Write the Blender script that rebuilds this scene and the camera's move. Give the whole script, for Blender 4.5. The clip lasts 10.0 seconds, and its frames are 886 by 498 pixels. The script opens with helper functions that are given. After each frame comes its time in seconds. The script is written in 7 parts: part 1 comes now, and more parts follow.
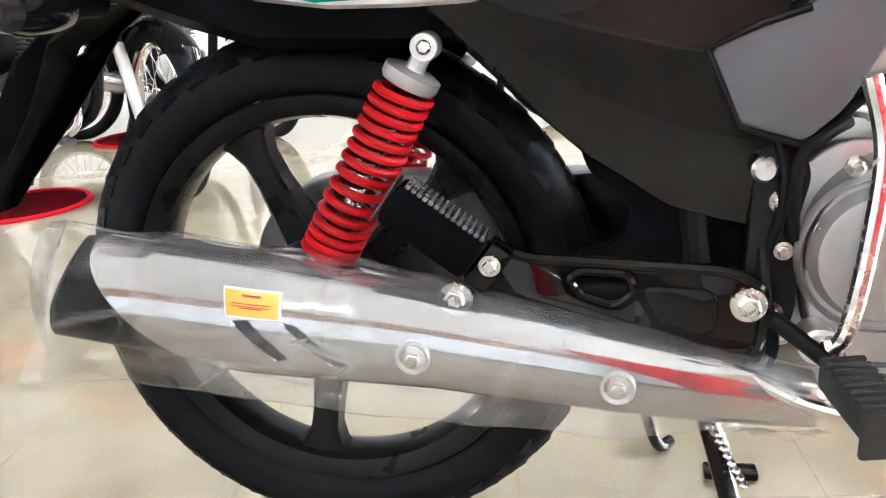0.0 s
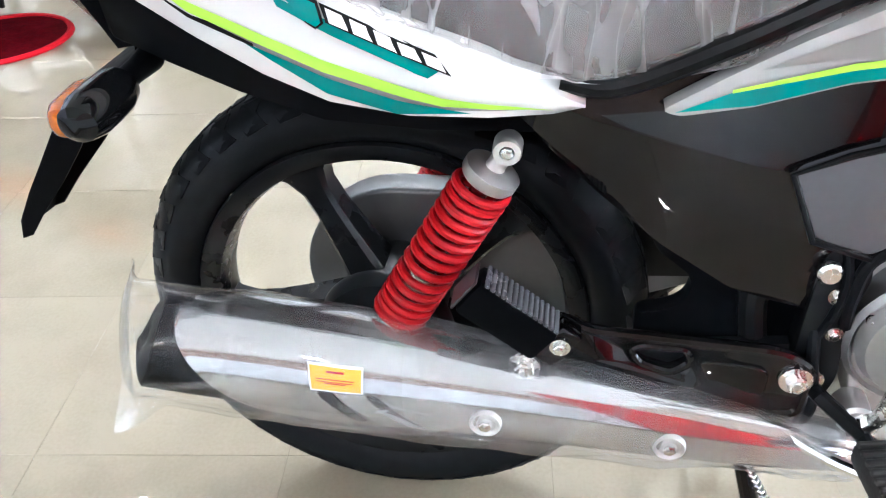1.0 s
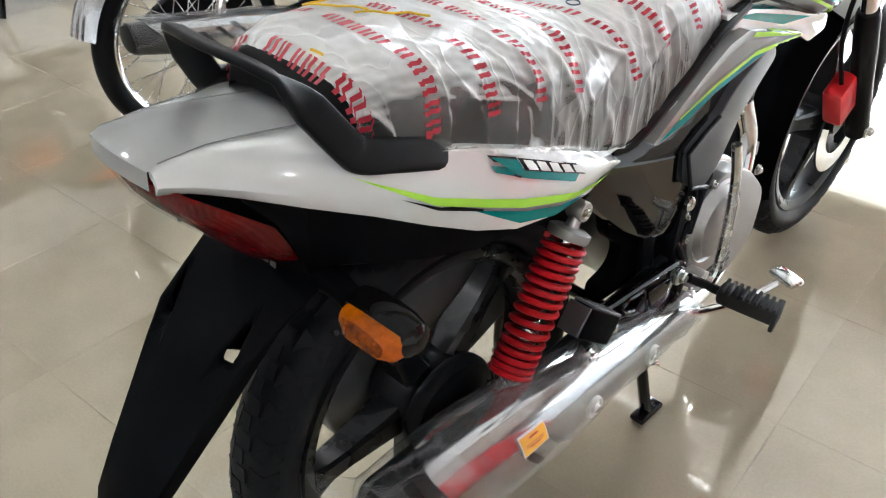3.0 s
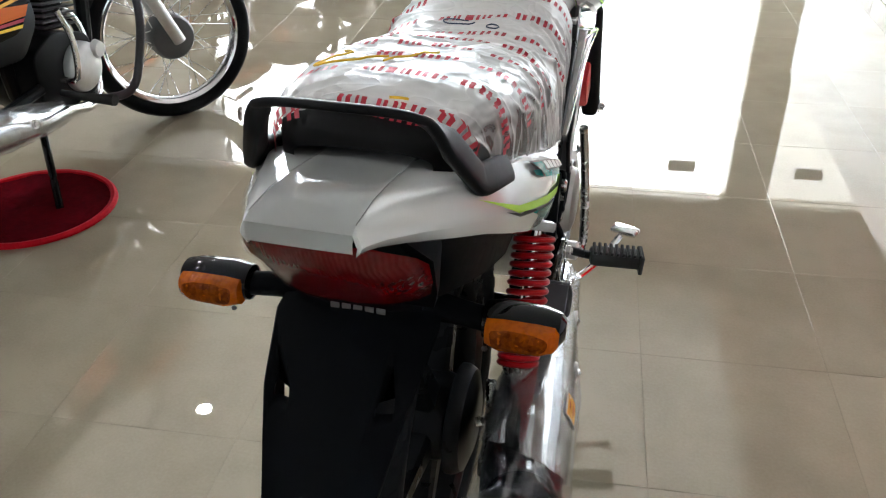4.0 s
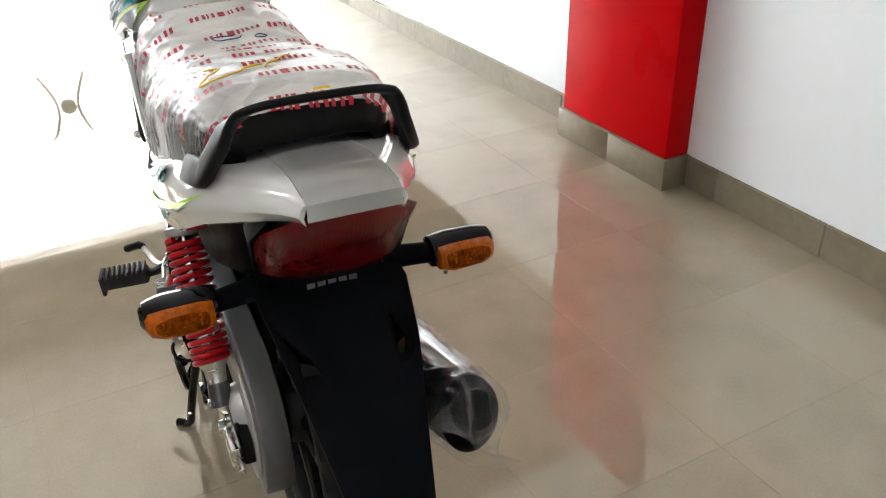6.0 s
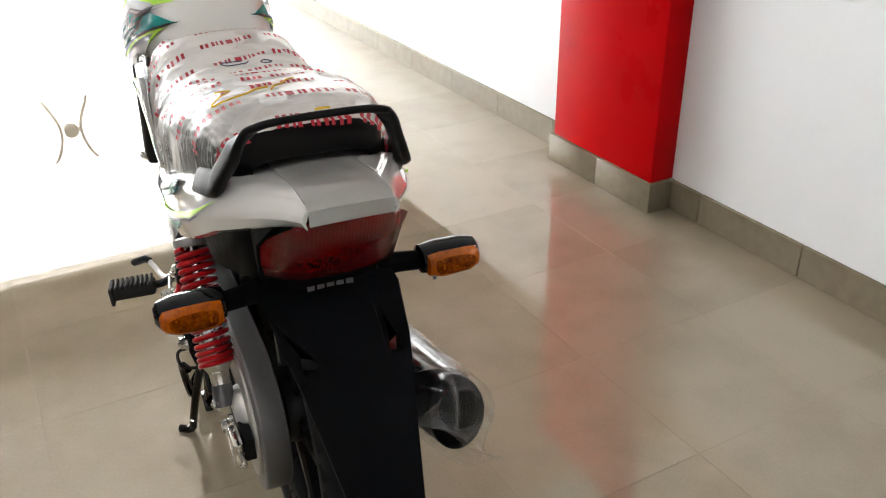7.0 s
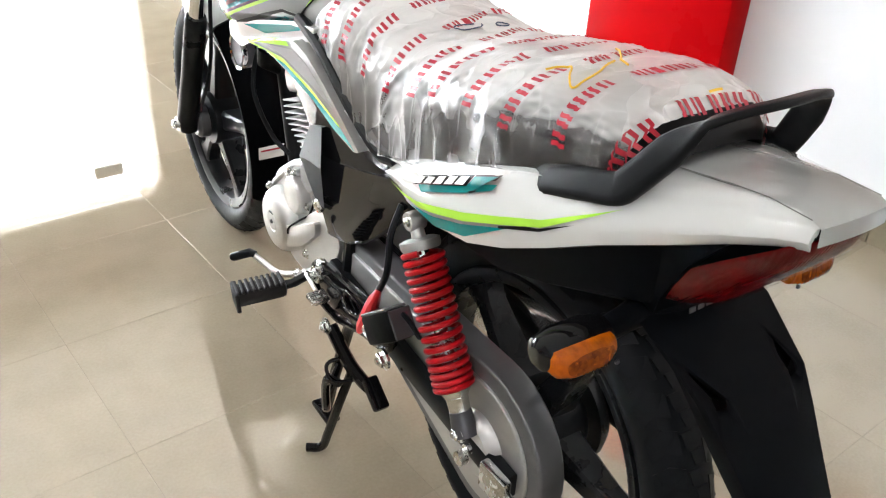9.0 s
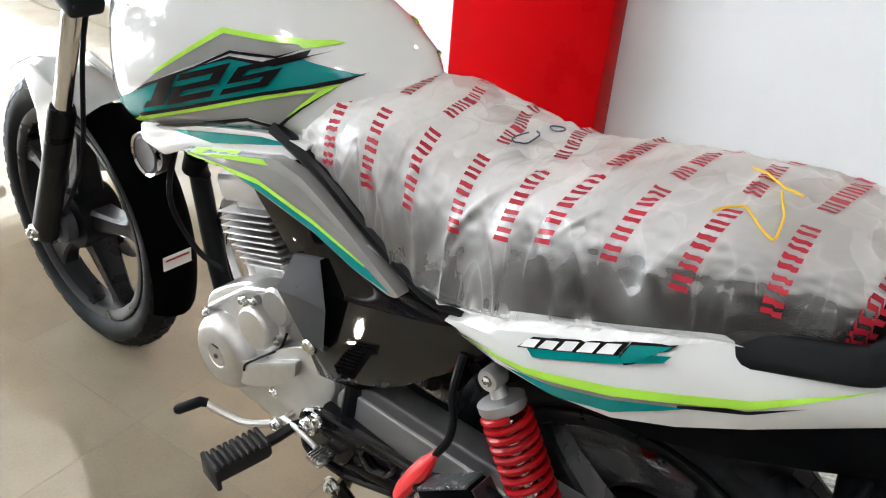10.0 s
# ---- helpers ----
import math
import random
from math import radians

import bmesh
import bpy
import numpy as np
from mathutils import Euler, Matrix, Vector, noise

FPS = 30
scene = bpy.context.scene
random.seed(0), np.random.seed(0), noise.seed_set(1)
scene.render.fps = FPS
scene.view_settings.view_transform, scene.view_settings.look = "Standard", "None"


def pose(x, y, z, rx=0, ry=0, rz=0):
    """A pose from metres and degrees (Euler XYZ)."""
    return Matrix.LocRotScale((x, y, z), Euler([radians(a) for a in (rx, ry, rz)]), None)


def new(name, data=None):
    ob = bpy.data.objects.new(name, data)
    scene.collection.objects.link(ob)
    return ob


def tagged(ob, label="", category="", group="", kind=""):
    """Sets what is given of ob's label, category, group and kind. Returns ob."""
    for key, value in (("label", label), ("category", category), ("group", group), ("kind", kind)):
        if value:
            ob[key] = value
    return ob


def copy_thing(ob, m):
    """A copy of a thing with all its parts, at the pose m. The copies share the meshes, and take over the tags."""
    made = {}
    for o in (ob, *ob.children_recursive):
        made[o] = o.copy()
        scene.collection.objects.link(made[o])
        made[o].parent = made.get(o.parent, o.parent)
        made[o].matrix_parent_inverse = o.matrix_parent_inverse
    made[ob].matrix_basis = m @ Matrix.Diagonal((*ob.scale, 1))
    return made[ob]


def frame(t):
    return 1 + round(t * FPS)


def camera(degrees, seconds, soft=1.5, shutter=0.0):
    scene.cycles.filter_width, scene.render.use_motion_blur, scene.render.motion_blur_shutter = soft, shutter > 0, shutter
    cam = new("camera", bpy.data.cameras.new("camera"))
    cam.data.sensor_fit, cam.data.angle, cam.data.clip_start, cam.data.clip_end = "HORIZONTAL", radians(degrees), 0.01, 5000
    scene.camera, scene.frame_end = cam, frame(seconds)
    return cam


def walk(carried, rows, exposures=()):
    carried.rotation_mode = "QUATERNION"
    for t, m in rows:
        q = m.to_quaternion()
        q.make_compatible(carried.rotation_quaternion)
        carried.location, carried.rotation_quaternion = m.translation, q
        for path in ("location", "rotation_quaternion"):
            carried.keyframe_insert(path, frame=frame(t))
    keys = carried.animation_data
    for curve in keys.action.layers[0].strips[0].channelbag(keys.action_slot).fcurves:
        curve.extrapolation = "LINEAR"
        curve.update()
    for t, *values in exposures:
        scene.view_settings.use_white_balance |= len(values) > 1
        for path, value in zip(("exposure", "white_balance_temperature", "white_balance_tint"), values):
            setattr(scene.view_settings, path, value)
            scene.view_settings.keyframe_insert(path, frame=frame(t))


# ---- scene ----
cam = camera(54.7, 10.0, soft=1.15)

# the camera's path
PATH = [
    (0, pose(0.925, 0.317, 0.666, 72.15, 3.94, 100.16)),
    (0.4, pose(0.806, 0.258, 0.694, 64.40, 3.70, 100.95)),
    (0.5, pose(0.789, 0.250, 0.709, 63.82, 3.60, 100.67)),
    (1, pose(0.821, 0.215, 0.978, 54.96, 2.89, 98.38)),
    (1.5, pose(0.881, 0.118, 1.173, 50.26, 3.46, 90.86)),
    (2, pose(0.780, -0.144, 1.178, 51.33, 2.92, 73.17)),
    (2.2, pose(0.771, -0.234, 1.194, 52.23, 2.83, 67.30)),
    (3.3, pose(0.531, -0.734, 1.158, 57.99, -0.94, 34.38)),
    (3.5, pose(0.441, -0.786, 1.144, 59.76, -0.15, 27.47)),
    (4, pose(0.278, -0.918, 1.187, 58.37, 0.17, 15.03)),
    (4.5, pose(0.118, -1.070, 1.170, 57.99, 1.63, 1.52)),
    (5, pose(-0.028, -1.086, 1.171, 58.44, 2.15, -10.40)),
    (5.5, pose(-0.171, -1.067, 1.200, 58.81, 2.24, -20.61)),
    (6, pose(-0.208, -1.066, 1.196, 59.84, 1.05, -23.37)),
    (6.2, pose(-0.220, -1.069, 1.199, 60.36, 0.71, -24.14)),
    (7.3, pose(-0.253, -1.173, 1.223, 61.81, 0.59, -23.22)),
    (7.5, pose(-0.284, -1.173, 1.212, 61.49, 0.61, -23.39)),
    (8, pose(-0.445, -1.067, 1.200, 60.97, -0.69, -26.33)),
    (8.5, pose(-0.622, -0.906, 1.188, 60.34, -2.63, -30.61)),
    (9, pose(-0.663, -0.696, 1.172, 58.57, -2.83, -32.65)),
    (9.5, pose(-0.692, -0.482, 1.183, 57.62, -3.78, -37.63)),
    (10, pose(-0.760, -0.254, 1.203, 59.33, -4.15, -49.45)),
]
EXPOSURES = [(0.0, 1.6, 6080, 9), (0.5, 1.70, 6000, 9), (1.0, 1.66, 5600, 9), (1.5, 1.22, 5800, 7), (2.2, 0.90, 6000, 7), (3.3, 0.47, 6080, 8), (4.0, 0.07, 6120, 8), (4.5, -0.18, 6180, 8), (5.0, -0.05, 6350, 9), (6.2, 0.19, 6500, 10), (7.5, 0.13, 6700, 12), (8.0, 0.34, 6650, 12), (8.5, 0.53, 6500, 11), (9.0, 0.76, 6320, 11), (9.5, 0.67, 6240, 11), (10.0, 0.36, 6270, 10)]
walk(cam, PATH, EXPOSURES)

# ---- light ----
world = bpy.data.worlds.new("sky")
scene.world = world
world.use_nodes = True
wn = world.node_tree
sky = wn.nodes.new("ShaderNodeTexSky")
sky.sky_type = "NISHITA"
sky.sun_disc = False
sky.sun_elevation = radians(50)
sky.sun_rotation = radians(200)
wn.links.new(sky.outputs[0], wn.nodes["Background"].inputs[0])
wn.nodes["Background"].inputs[1].default_value = 0.12

# the building's own axes, turned against the motorcycle: u to the right wall, v to the shop front
RM = pose(0, 0, 0, 0, 0, 5.7)


# ---- materials ----
def mat(name, base, rough=0.5, metal=0.0, grain=0.0, scale=40.0, bump=0.0, bscale=None, coat=0.0, ior=1.5, alpha=1.0, spec=None, rvar=0.0, stretch=None):
    m = bpy.data.materials.new(name)
    m.use_nodes = True
    nt = m.node_tree
    b = nt.nodes["Principled BSDF"]
    b.inputs["Base Color"].default_value = (*base, 1)
    b.inputs["Roughness"].default_value = rough
    b.inputs["Metallic"].default_value = metal
    b.inputs["IOR"].default_value = ior
    b.inputs["Coat Weight"].default_value = coat
    b.inputs["Coat Roughness"].default_value = 0.04
    b.inputs["Alpha"].default_value = alpha
    if spec is not None:
        b.inputs["Specular IOR Level"].default_value = spec
    if grain or bump or rvar:
        tc = nt.nodes.new("ShaderNodeTexCoord")
        src = tc.outputs["Object"]
        if stretch:
            mp = nt.nodes.new("ShaderNodeMapping")
            mp.inputs["Scale"].default_value = stretch
            nt.links.new(src, mp.inputs[0])
            src = mp.outputs[0]
        n1 = nt.nodes.new("ShaderNodeTexNoise")
        n1.inputs["Scale"].default_value = scale
        n1.inputs["Detail"].default_value = 6
        n2 = nt.nodes.new("ShaderNodeTexNoise")
        n2.inputs["Scale"].default_value = scale / 9
        n2.inputs["Detail"].default_value = 3
        nt.links.new(src, n1.inputs["Vector"])
        nt.links.new(src, n2.inputs["Vector"])
        mx = nt.nodes.new("ShaderNodeMath")
        mx.operation = "ADD"
        nt.links.new(n1.outputs[0], mx.inputs[0])
        nt.links.new(n2.outputs[0], mx.inputs[1])
        if grain:
            mr = nt.nodes.new("ShaderNodeMapRange")
            mr.inputs[1].default_value, mr.inputs[2].default_value = 0.6, 1.4
            nt.links.new(mx.outputs[0], mr.inputs[0])
            mc = nt.nodes.new("ShaderNodeMix")
            mc.data_type = "RGBA"
            mc.inputs[6].default_value = (*[c * (1 - grain) for c in base], 1)
            mc.inputs[7].default_value = (*[min(1, c * (1 + grain)) for c in base], 1)
            nt.links.new(mr.outputs[0], mc.inputs[0])
            nt.links.new(mc.outputs[2], b.inputs["Base Color"])
        if rvar:
            rr = nt.nodes.new("ShaderNodeMapRange")
            rr.inputs[1].default_value, rr.inputs[2].default_value = 0.6, 1.4
            rr.inputs[3].default_value, rr.inputs[4].default_value = max(0.01, rough - rvar), rough + rvar
            nt.links.new(mx.outputs[0], rr.inputs[0])
            nt.links.new(rr.outputs[0], b.inputs["Roughness"])
        if bump:
            n3 = nt.nodes.new("ShaderNodeTexNoise")
            n3.inputs["Scale"].default_value = bscale or scale * 3
            n3.inputs["Detail"].default_value = 4
            nt.links.new(src, n3.inputs["Vector"])
            bp = nt.nodes.new("ShaderNodeBump")
            bp.inputs["Strength"].default_value = bump
            bp.inputs["Distance"].default_value = 0.002
            nt.links.new(n3.outputs[0], bp.inputs["Height"])
            nt.links.new(bp.outputs[0], b.inputs["Normal"])
    return m


M = {}
M["white_paint"] = mat("white_paint", (0.66, 0.675, 0.665), 0.09, grain=0.02, scale=8, coat=1.0)
M["white_paint"].node_tree.nodes["Principled BSDF"].inputs["Coat IOR"].default_value = 1.7
M["black_gloss"] = mat("black_gloss", (0.004, 0.004, 0.0045), 0.03, grain=0.2, scale=20, spec=0.28, rvar=0.012, coat=0.08)
M["black_satin"] = mat("black_satin", (0.007, 0.008, 0.0092), 0.32, spec=0.14, grain=0.2, scale=30, bump=0.05, rvar=0.08)
M["rim_black"] = mat("rim_black", (0.0065, 0.0075, 0.0088), 0.30, spec=0.20, grain=0.2, scale=30, bump=0.04, rvar=0.06)
M["scoop_paint"] = mat("scoop_paint", (0.095, 0.101, 0.114), 0.32, 0.20, grain=0.06, scale=120, bump=0.05, bscale=1200, rvar=0.05)
M["black_plastic"] = mat("black_plastic", (0.0030, 0.0036, 0.0045), 0.48, spec=0.025, grain=0.25, scale=60, bump=0.03, bscale=900, rvar=0.08)
M["grey_plastic"] = mat("grey_plastic", (0.034, 0.036, 0.041), 0.3, spec=0.35, grain=0.12, scale=50, bump=0.15, bscale=900, rvar=0.06)
M["rail_plastic"] = mat("rail_plastic", (0.0075, 0.0082, 0.0095), 0.42, spec=0.13, grain=0.12, scale=50, bump=0.12, bscale=1100, rvar=0.05)
M["rubber"] = mat("rubber", (0.0058, 0.0072, 0.0090), 0.48, spec=0.12, grain=0.3, scale=50, bump=0.08, bscale=400, rvar=0.1)
M["trim_grey"] = mat("trim_grey", (0.09, 0.093, 0.1), 0.26, grain=0.1, scale=60, rvar=0.05)
M["peg_rubber"] = mat("peg_rubber", (0.022, 0.022, 0.022), 0.65, spec=0.3, grain=0.3, scale=60, bump=0.25, bscale=300)
M["red_spring"] = mat("red_spring", (0.37, 0.004, 0.008), 0.30, spec=0.2, grain=0.08, scale=40)
M["chrome"] = mat("chrome", (0.80, 0.80, 0.80), 0.10, 1.0, grain=0.04, scale=20, rvar=0.05)
M["zinc"] = mat("zinc", (0.66, 0.66, 0.64), 0.25, 1.0, grain=0.15, scale=120, rvar=0.1)
M["alu"] = mat("alu", (0.60, 0.595, 0.585), 0.36, 0.9, grain=0.10, scale=60, bump=0.3, bscale=700, rvar=0.1)
M["alu_dull"] = mat("alu_dull", (0.40, 0.395, 0.39), 0.46, 0.85, grain=0.12, scale=60, bump=0.2, bscale=700, rvar=0.1)
M["silver_paint"] = mat("silver_paint", (0.13, 0.132, 0.136), 0.38, 0.5, grain=0.08, scale=90, bump=0.08, bscale=900, rvar=0.06)
M["case_face"] = mat("case_face", (0.42, 0.42, 0.415), 0.36, 0.7, grain=0.1, scale=60, bump=0.05, bscale=300, rvar=0.08, stretch=(1, 0.3, 1))
M["muffler_metal"] = mat("muffler_metal", (0.82, 0.83, 0.845), 0.045, 1.0, grain=0.06, scale=30, rvar=0.07, bump=0.05, bscale=60, stretch=(1, 0.2, 1))
M["vinyl"] = mat("vinyl", (0.004, 0.004, 0.0045), 0.4, spec=0.12, grain=0.2, scale=40)
M["teal"] = mat("teal", (0.0, 0.21, 0.20), 0.25, grain=0.06, scale=25, coat=0.15, spec=0.3)
M["lime"] = mat("lime", (0.40, 0.74, 0.07), 0.25, grain=0.04, scale=25, coat=0.15, spec=0.3)
M["decal_grey"] = mat("decal_grey", (0.24, 0.24, 0.235), 0.3, grain=0.06, scale=30, coat=0.15, spec=0.3)
M["silver_blade"] = mat("silver_blade", (0.37, 0.365, 0.36), 0.2, 0.25, grain=0.05, scale=60, coat=0.4)
M["decal_black"] = mat("decal_black", (0.006, 0.006, 0.0065), 0.3, spec=0.1, grain=0.1, scale=30)
M["decal_white"] = mat("decal_white", (0.80, 0.81, 0.80), 0.25, grain=0.02, scale=30, coat=0.15, spec=0.3)
M["label_yellow"] = mat("label_yellow", (0.85, 0.42, 0.015), 0.4, grain=0.05, scale=60)
M["tape_yellow"] = mat("tape_yellow", (0.80, 0.50, 0.02), 0.4, grain=0.05, scale=60)
M["print_red"] = mat("print_red", (0.40, 0.008, 0.025), 0.4, grain=0.15, scale=300)
M["ink_blue"] = mat("ink_blue", (0.06, 0.08, 0.14), 0.5)
M["paper"] = mat("paper", (0.75, 0.73, 0.72), 0.6, grain=0.04, scale=60)
M["red_plastic"] = mat("red_plastic", (0.62, 0.015, 0.02), 0.35, grain=0.08, scale=60)
M["orange_paint"] = mat("orange_paint", (0.75, 0.14, 0.015), 0.25, grain=0.05, scale=20, coat=0.15, spec=0.3)
M["red_gloss"] = mat("red_gloss", (0.50, 0.002, 0.004), 0.3, spec=0.05, grain=0.05, scale=4, coat=0.0, rvar=0.05)
M["wall_paint"] = mat("wall_paint", (0.80, 0.82, 0.85), 0.6, grain=0.03, scale=6, bump=0.12, bscale=120)
M["ceiling_paint"] = mat("ceiling_paint", (0.72, 0.71, 0.69), 0.7, grain=0.03, scale=5, bump=0.1, bscale=90)
M["skirting"] = mat("skirting", (0.20, 0.168, 0.118), 0.16, spec=0.25, grain=0.14, scale=30, rvar=0.05)
M["brick_clad"] = mat("brick_clad", (0.31, 0.20, 0.15), 0.6, grain=0.45, scale=22, bump=0.3, bscale=150)
M["ceiling_board"] = mat("ceiling_board", (0.32, 0.22, 0.165), 0.5, grain=0.6, scale=14, bump=0.2, bscale=60, stretch=(1, 0.25, 1))
M["mortar"] = mat("mortar", (0.45, 0.40, 0.35), 0.8, grain=0.1, scale=60, bump=0.3)
M["frame_metal"] = mat("frame_metal", (0.62, 0.60, 0.56), 0.35, 0.6, grain=0.05, scale=30, rvar=0.05)
M["dark_steel"] = mat("dark_steel", (0.10, 0.10, 0.11), 0.4, 0.8, grain=0.1, scale=60)
M["mat_fabric"] = mat("mat_fabric", (0.075, 0.001, 0.004), 0.95, spec=0.02, grain=0.45, scale=80, bump=0.9, bscale=260)
M["mat_rim"] = mat("mat_rim", (0.42, 0.004, 0.012), 0.7, spec=0.1, grain=0.2, scale=90, bump=0.4, bscale=300)
M["grout"] = mat("grout", (0.19, 0.16, 0.108), 0.6, grain=0.2, scale=90)


def lens(name, col, rough=0.08, facet=0.0):
    m = mat(name, col, rough, grain=0.45, scale=120, coat=0.2, spec=0.3)
    b = m.node_tree.nodes["Principled BSDF"]
    b.inputs["Transmission Weight"].default_value = 0.0
    b.inputs["IOR"].default_value = 1.49
    nt = m.node_tree
    w = nt.nodes.new("ShaderNodeTexWave")
    w.inputs["Scale"].default_value = 70
    tc = nt.nodes.new("ShaderNodeTexCoord")
    nt.links.new(tc.outputs["Object"], w.inputs[0])
    bp = nt.nodes.new("ShaderNodeBump")
    bp.inputs["Strength"].default_value = 0.12
    bp.inputs["Distance"].default_value = 0.002
    nt.links.new(w.outputs["Fac"], bp.inputs["Height"])
    nt.links.new(bp.outputs[0], b.inputs["Normal"])
    if facet:
        # glints and dark spots of the mirrored bowl behind the lens, painted as colour cells
        vo = nt.nodes.new("ShaderNodeTexVoronoi")
        vo.inputs["Scale"].default_value = facet
        nt.links.new(tc.outputs["Object"], vo.inputs["Vector"])
        big = nt.nodes.new("ShaderNodeTexNoise")
        big.inputs["Scale"].default_value = facet / 4
        nt.links.new(tc.outputs["Object"], big.inputs["Vector"])
        both = nt.nodes.new("ShaderNodeMix")
        both.inputs[0].default_value = 0.72
        nt.links.new(vo.outputs["Color"], both.inputs[2])
        nt.links.new(big.outputs[0], both.inputs[3])
        rp = nt.nodes.new("ShaderNodeValToRGB")
        rp.color_ramp.elements[0].position, rp.color_ramp.elements[0].color = 0.30, (col[0] * 0.5, col[1] * 0.42, col[2], 1)
        rp.color_ramp.elements[1].position, rp.color_ramp.elements[1].color = 0.78, (min(1, col[0] * 1.6), col[1] * 1.8, col[2], 1)
        nt.links.new(both.outputs[0], rp.inputs[0])
        nt.links.new(rp.outputs[0], b.inputs["Base Color"])
    return m


M["amber"] = lens("amber", (0.36, 0.07, 0.0))
M["amber_deep"] = lens("amber_deep", (0.17, 0.030, 0.0), facet=260)
M["amber_deep"].node_tree.nodes["Principled BSDF"].inputs["Coat Weight"].default_value = 0.0
M["amber_deep"].node_tree.nodes["Principled BSDF"].inputs["Specular IOR Level"].default_value = 0.12
M["amber_deep"].node_tree.nodes["Bump"].inputs["Strength"].default_value = 0.12
M["red_lens"] = lens("red_lens", (0.21, 0.002, 0.004), 0.14)


def film(name, a0, a1, scale, stretch, col=(0.86, 0.87, 0.88), rough=0.22, bump=0.9, crease=0.3, gloss=0.4, through_=0.35):
    """Thin crumpled plastic: see-through where flat, milky along the creases."""
    m = bpy.data.materials.new(name)
    m.use_nodes = True
    nt = m.node_tree
    N, L = nt.nodes.new, nt.links.new
    nt.nodes.remove(nt.nodes["Principled BSDF"])
    tc = N("ShaderNodeTexCoord")
    mp = N("ShaderNodeMapping")
    mp.inputs["Scale"].default_value = stretch
    L(tc.outputs["Object"], mp.inputs[0])
    n1 = N("ShaderNodeTexNoise")
    n1.inputs["Scale"].default_value = scale
    n1.inputs["Detail"].default_value = 1.5
    n1.inputs["Distortion"].default_value = 0.8
    L(mp.outputs[0], n1.inputs["Vector"])
    warp = N("ShaderNodeMix")
    warp.data_type = "VECTOR"
    warp.inputs[0].default_value = 0.08
    L(mp.outputs[0], warp.inputs[4])
    L(n1.outputs["Color"], warp.inputs[5])
    # facets of crumpled sheet at three sizes
    height = None
    edge = None
    for f, k in ((1.0, 1.0), (2.3, 0.5), (5.2, 0.06)):
        vo = N("ShaderNodeTexVoronoi")
        vo.inputs["Scale"].default_value = scale * f
        L(warp.outputs[1], vo.inputs["Vector"])
        mu_ = N("ShaderNodeMath")
        mu_.operation = "MULTIPLY_ADD"
        mu_.inputs[1].default_value = k
        L(vo.outputs["Distance"], mu_.inputs[0])
        if height is not None:
            L(height, mu_.inputs[2])
        else:
            mu_.inputs[2].default_value = 0.0
        height = mu_.outputs[0]
        if f < 5:
            ve = N("ShaderNodeTexVoronoi")
            ve.feature = "DISTANCE_TO_EDGE"
            ve.inputs["Scale"].default_value = scale * f
            L(warp.outputs[1], ve.inputs["Vector"])
            cr = N("ShaderNodeMapRange")
            cr.inputs[1].default_value, cr.inputs[2].default_value = 0.0, 0.07
            cr.inputs[3].default_value, cr.inputs[4].default_value = crease * k, 0.0
            L(ve.outputs[0], cr.inputs[0])
            ad = N("ShaderNodeMath")
            L(cr.outputs[0], ad.inputs[0])
            L(edge if edge is not None else n1.outputs[0], ad.inputs[1])
            edge = ad.outputs[0]
    al = N("ShaderNodeMapRange")
    al.inputs[1].default_value, al.inputs[2].default_value = 0.5, 0.95
    al.inputs[3].default_value, al.inputs[4].default_value = a0, a1
    L(edge, al.inputs[0])
    bp = N("ShaderNodeBump")
    bp.inputs["Strength"].default_value = bump
    bp.inputs["Distance"].default_value = 0.5 / scale * 0.2
    L(height, bp.inputs["Height"])
    df, tl_, tr, gl, fr = (N("ShaderNodeBsdf" + k) for k in ("Diffuse", "Translucent", "Transparent", "Glossy", "Diffuse"))
    nt.nodes.remove(fr)
    fr = N("ShaderNodeLayerWeight")
    fr.inputs["Blend"].default_value = 0.5
    fp = N("ShaderNodeMath")
    fp.operation = "POWER"
    fp.inputs[1].default_value = 3.5
    L(fr.outputs["Facing"], fp.inputs[0])
    fm = N("ShaderNodeMath")
    fm.operation = "MULTIPLY_ADD"
    fm.inputs[1].default_value, fm.inputs[2].default_value = gloss, 0.028
    L(fp.outputs[0], fm.inputs[0])
    df.inputs["Color"].default_value = tl_.inputs["Color"].default_value = (*col, 1)
    tr.inputs["Color"].default_value = (0.98, 0.985, 0.99, 1)
    gl.inputs["Roughness"].default_value = rough
    sc, m1, m2 = N("ShaderNodeMixShader"), N("ShaderNodeMixShader"), N("ShaderNodeMixShader")
    sc.inputs[0].default_value = through_
    for n_ in (df, tl_, gl, fr):
        L(bp.outputs[0], n_.inputs["Normal"])
    L(df.outputs[0], sc.inputs[1])
    L(tl_.outputs[0], sc.inputs[2])
    L(al.outputs[0], m1.inputs[0])
    L(tr.outputs[0], m1.inputs[1])
    L(sc.outputs[0], m1.inputs[2])
    L(fm.outputs[0], m2.inputs[0])
    L(m1.outputs[0], m2.inputs[1])
    L(gl.outputs[0], m2.inputs[2])
    L(m2.outputs[0], nt.nodes["Material Output"].inputs["Surface"])
    return m


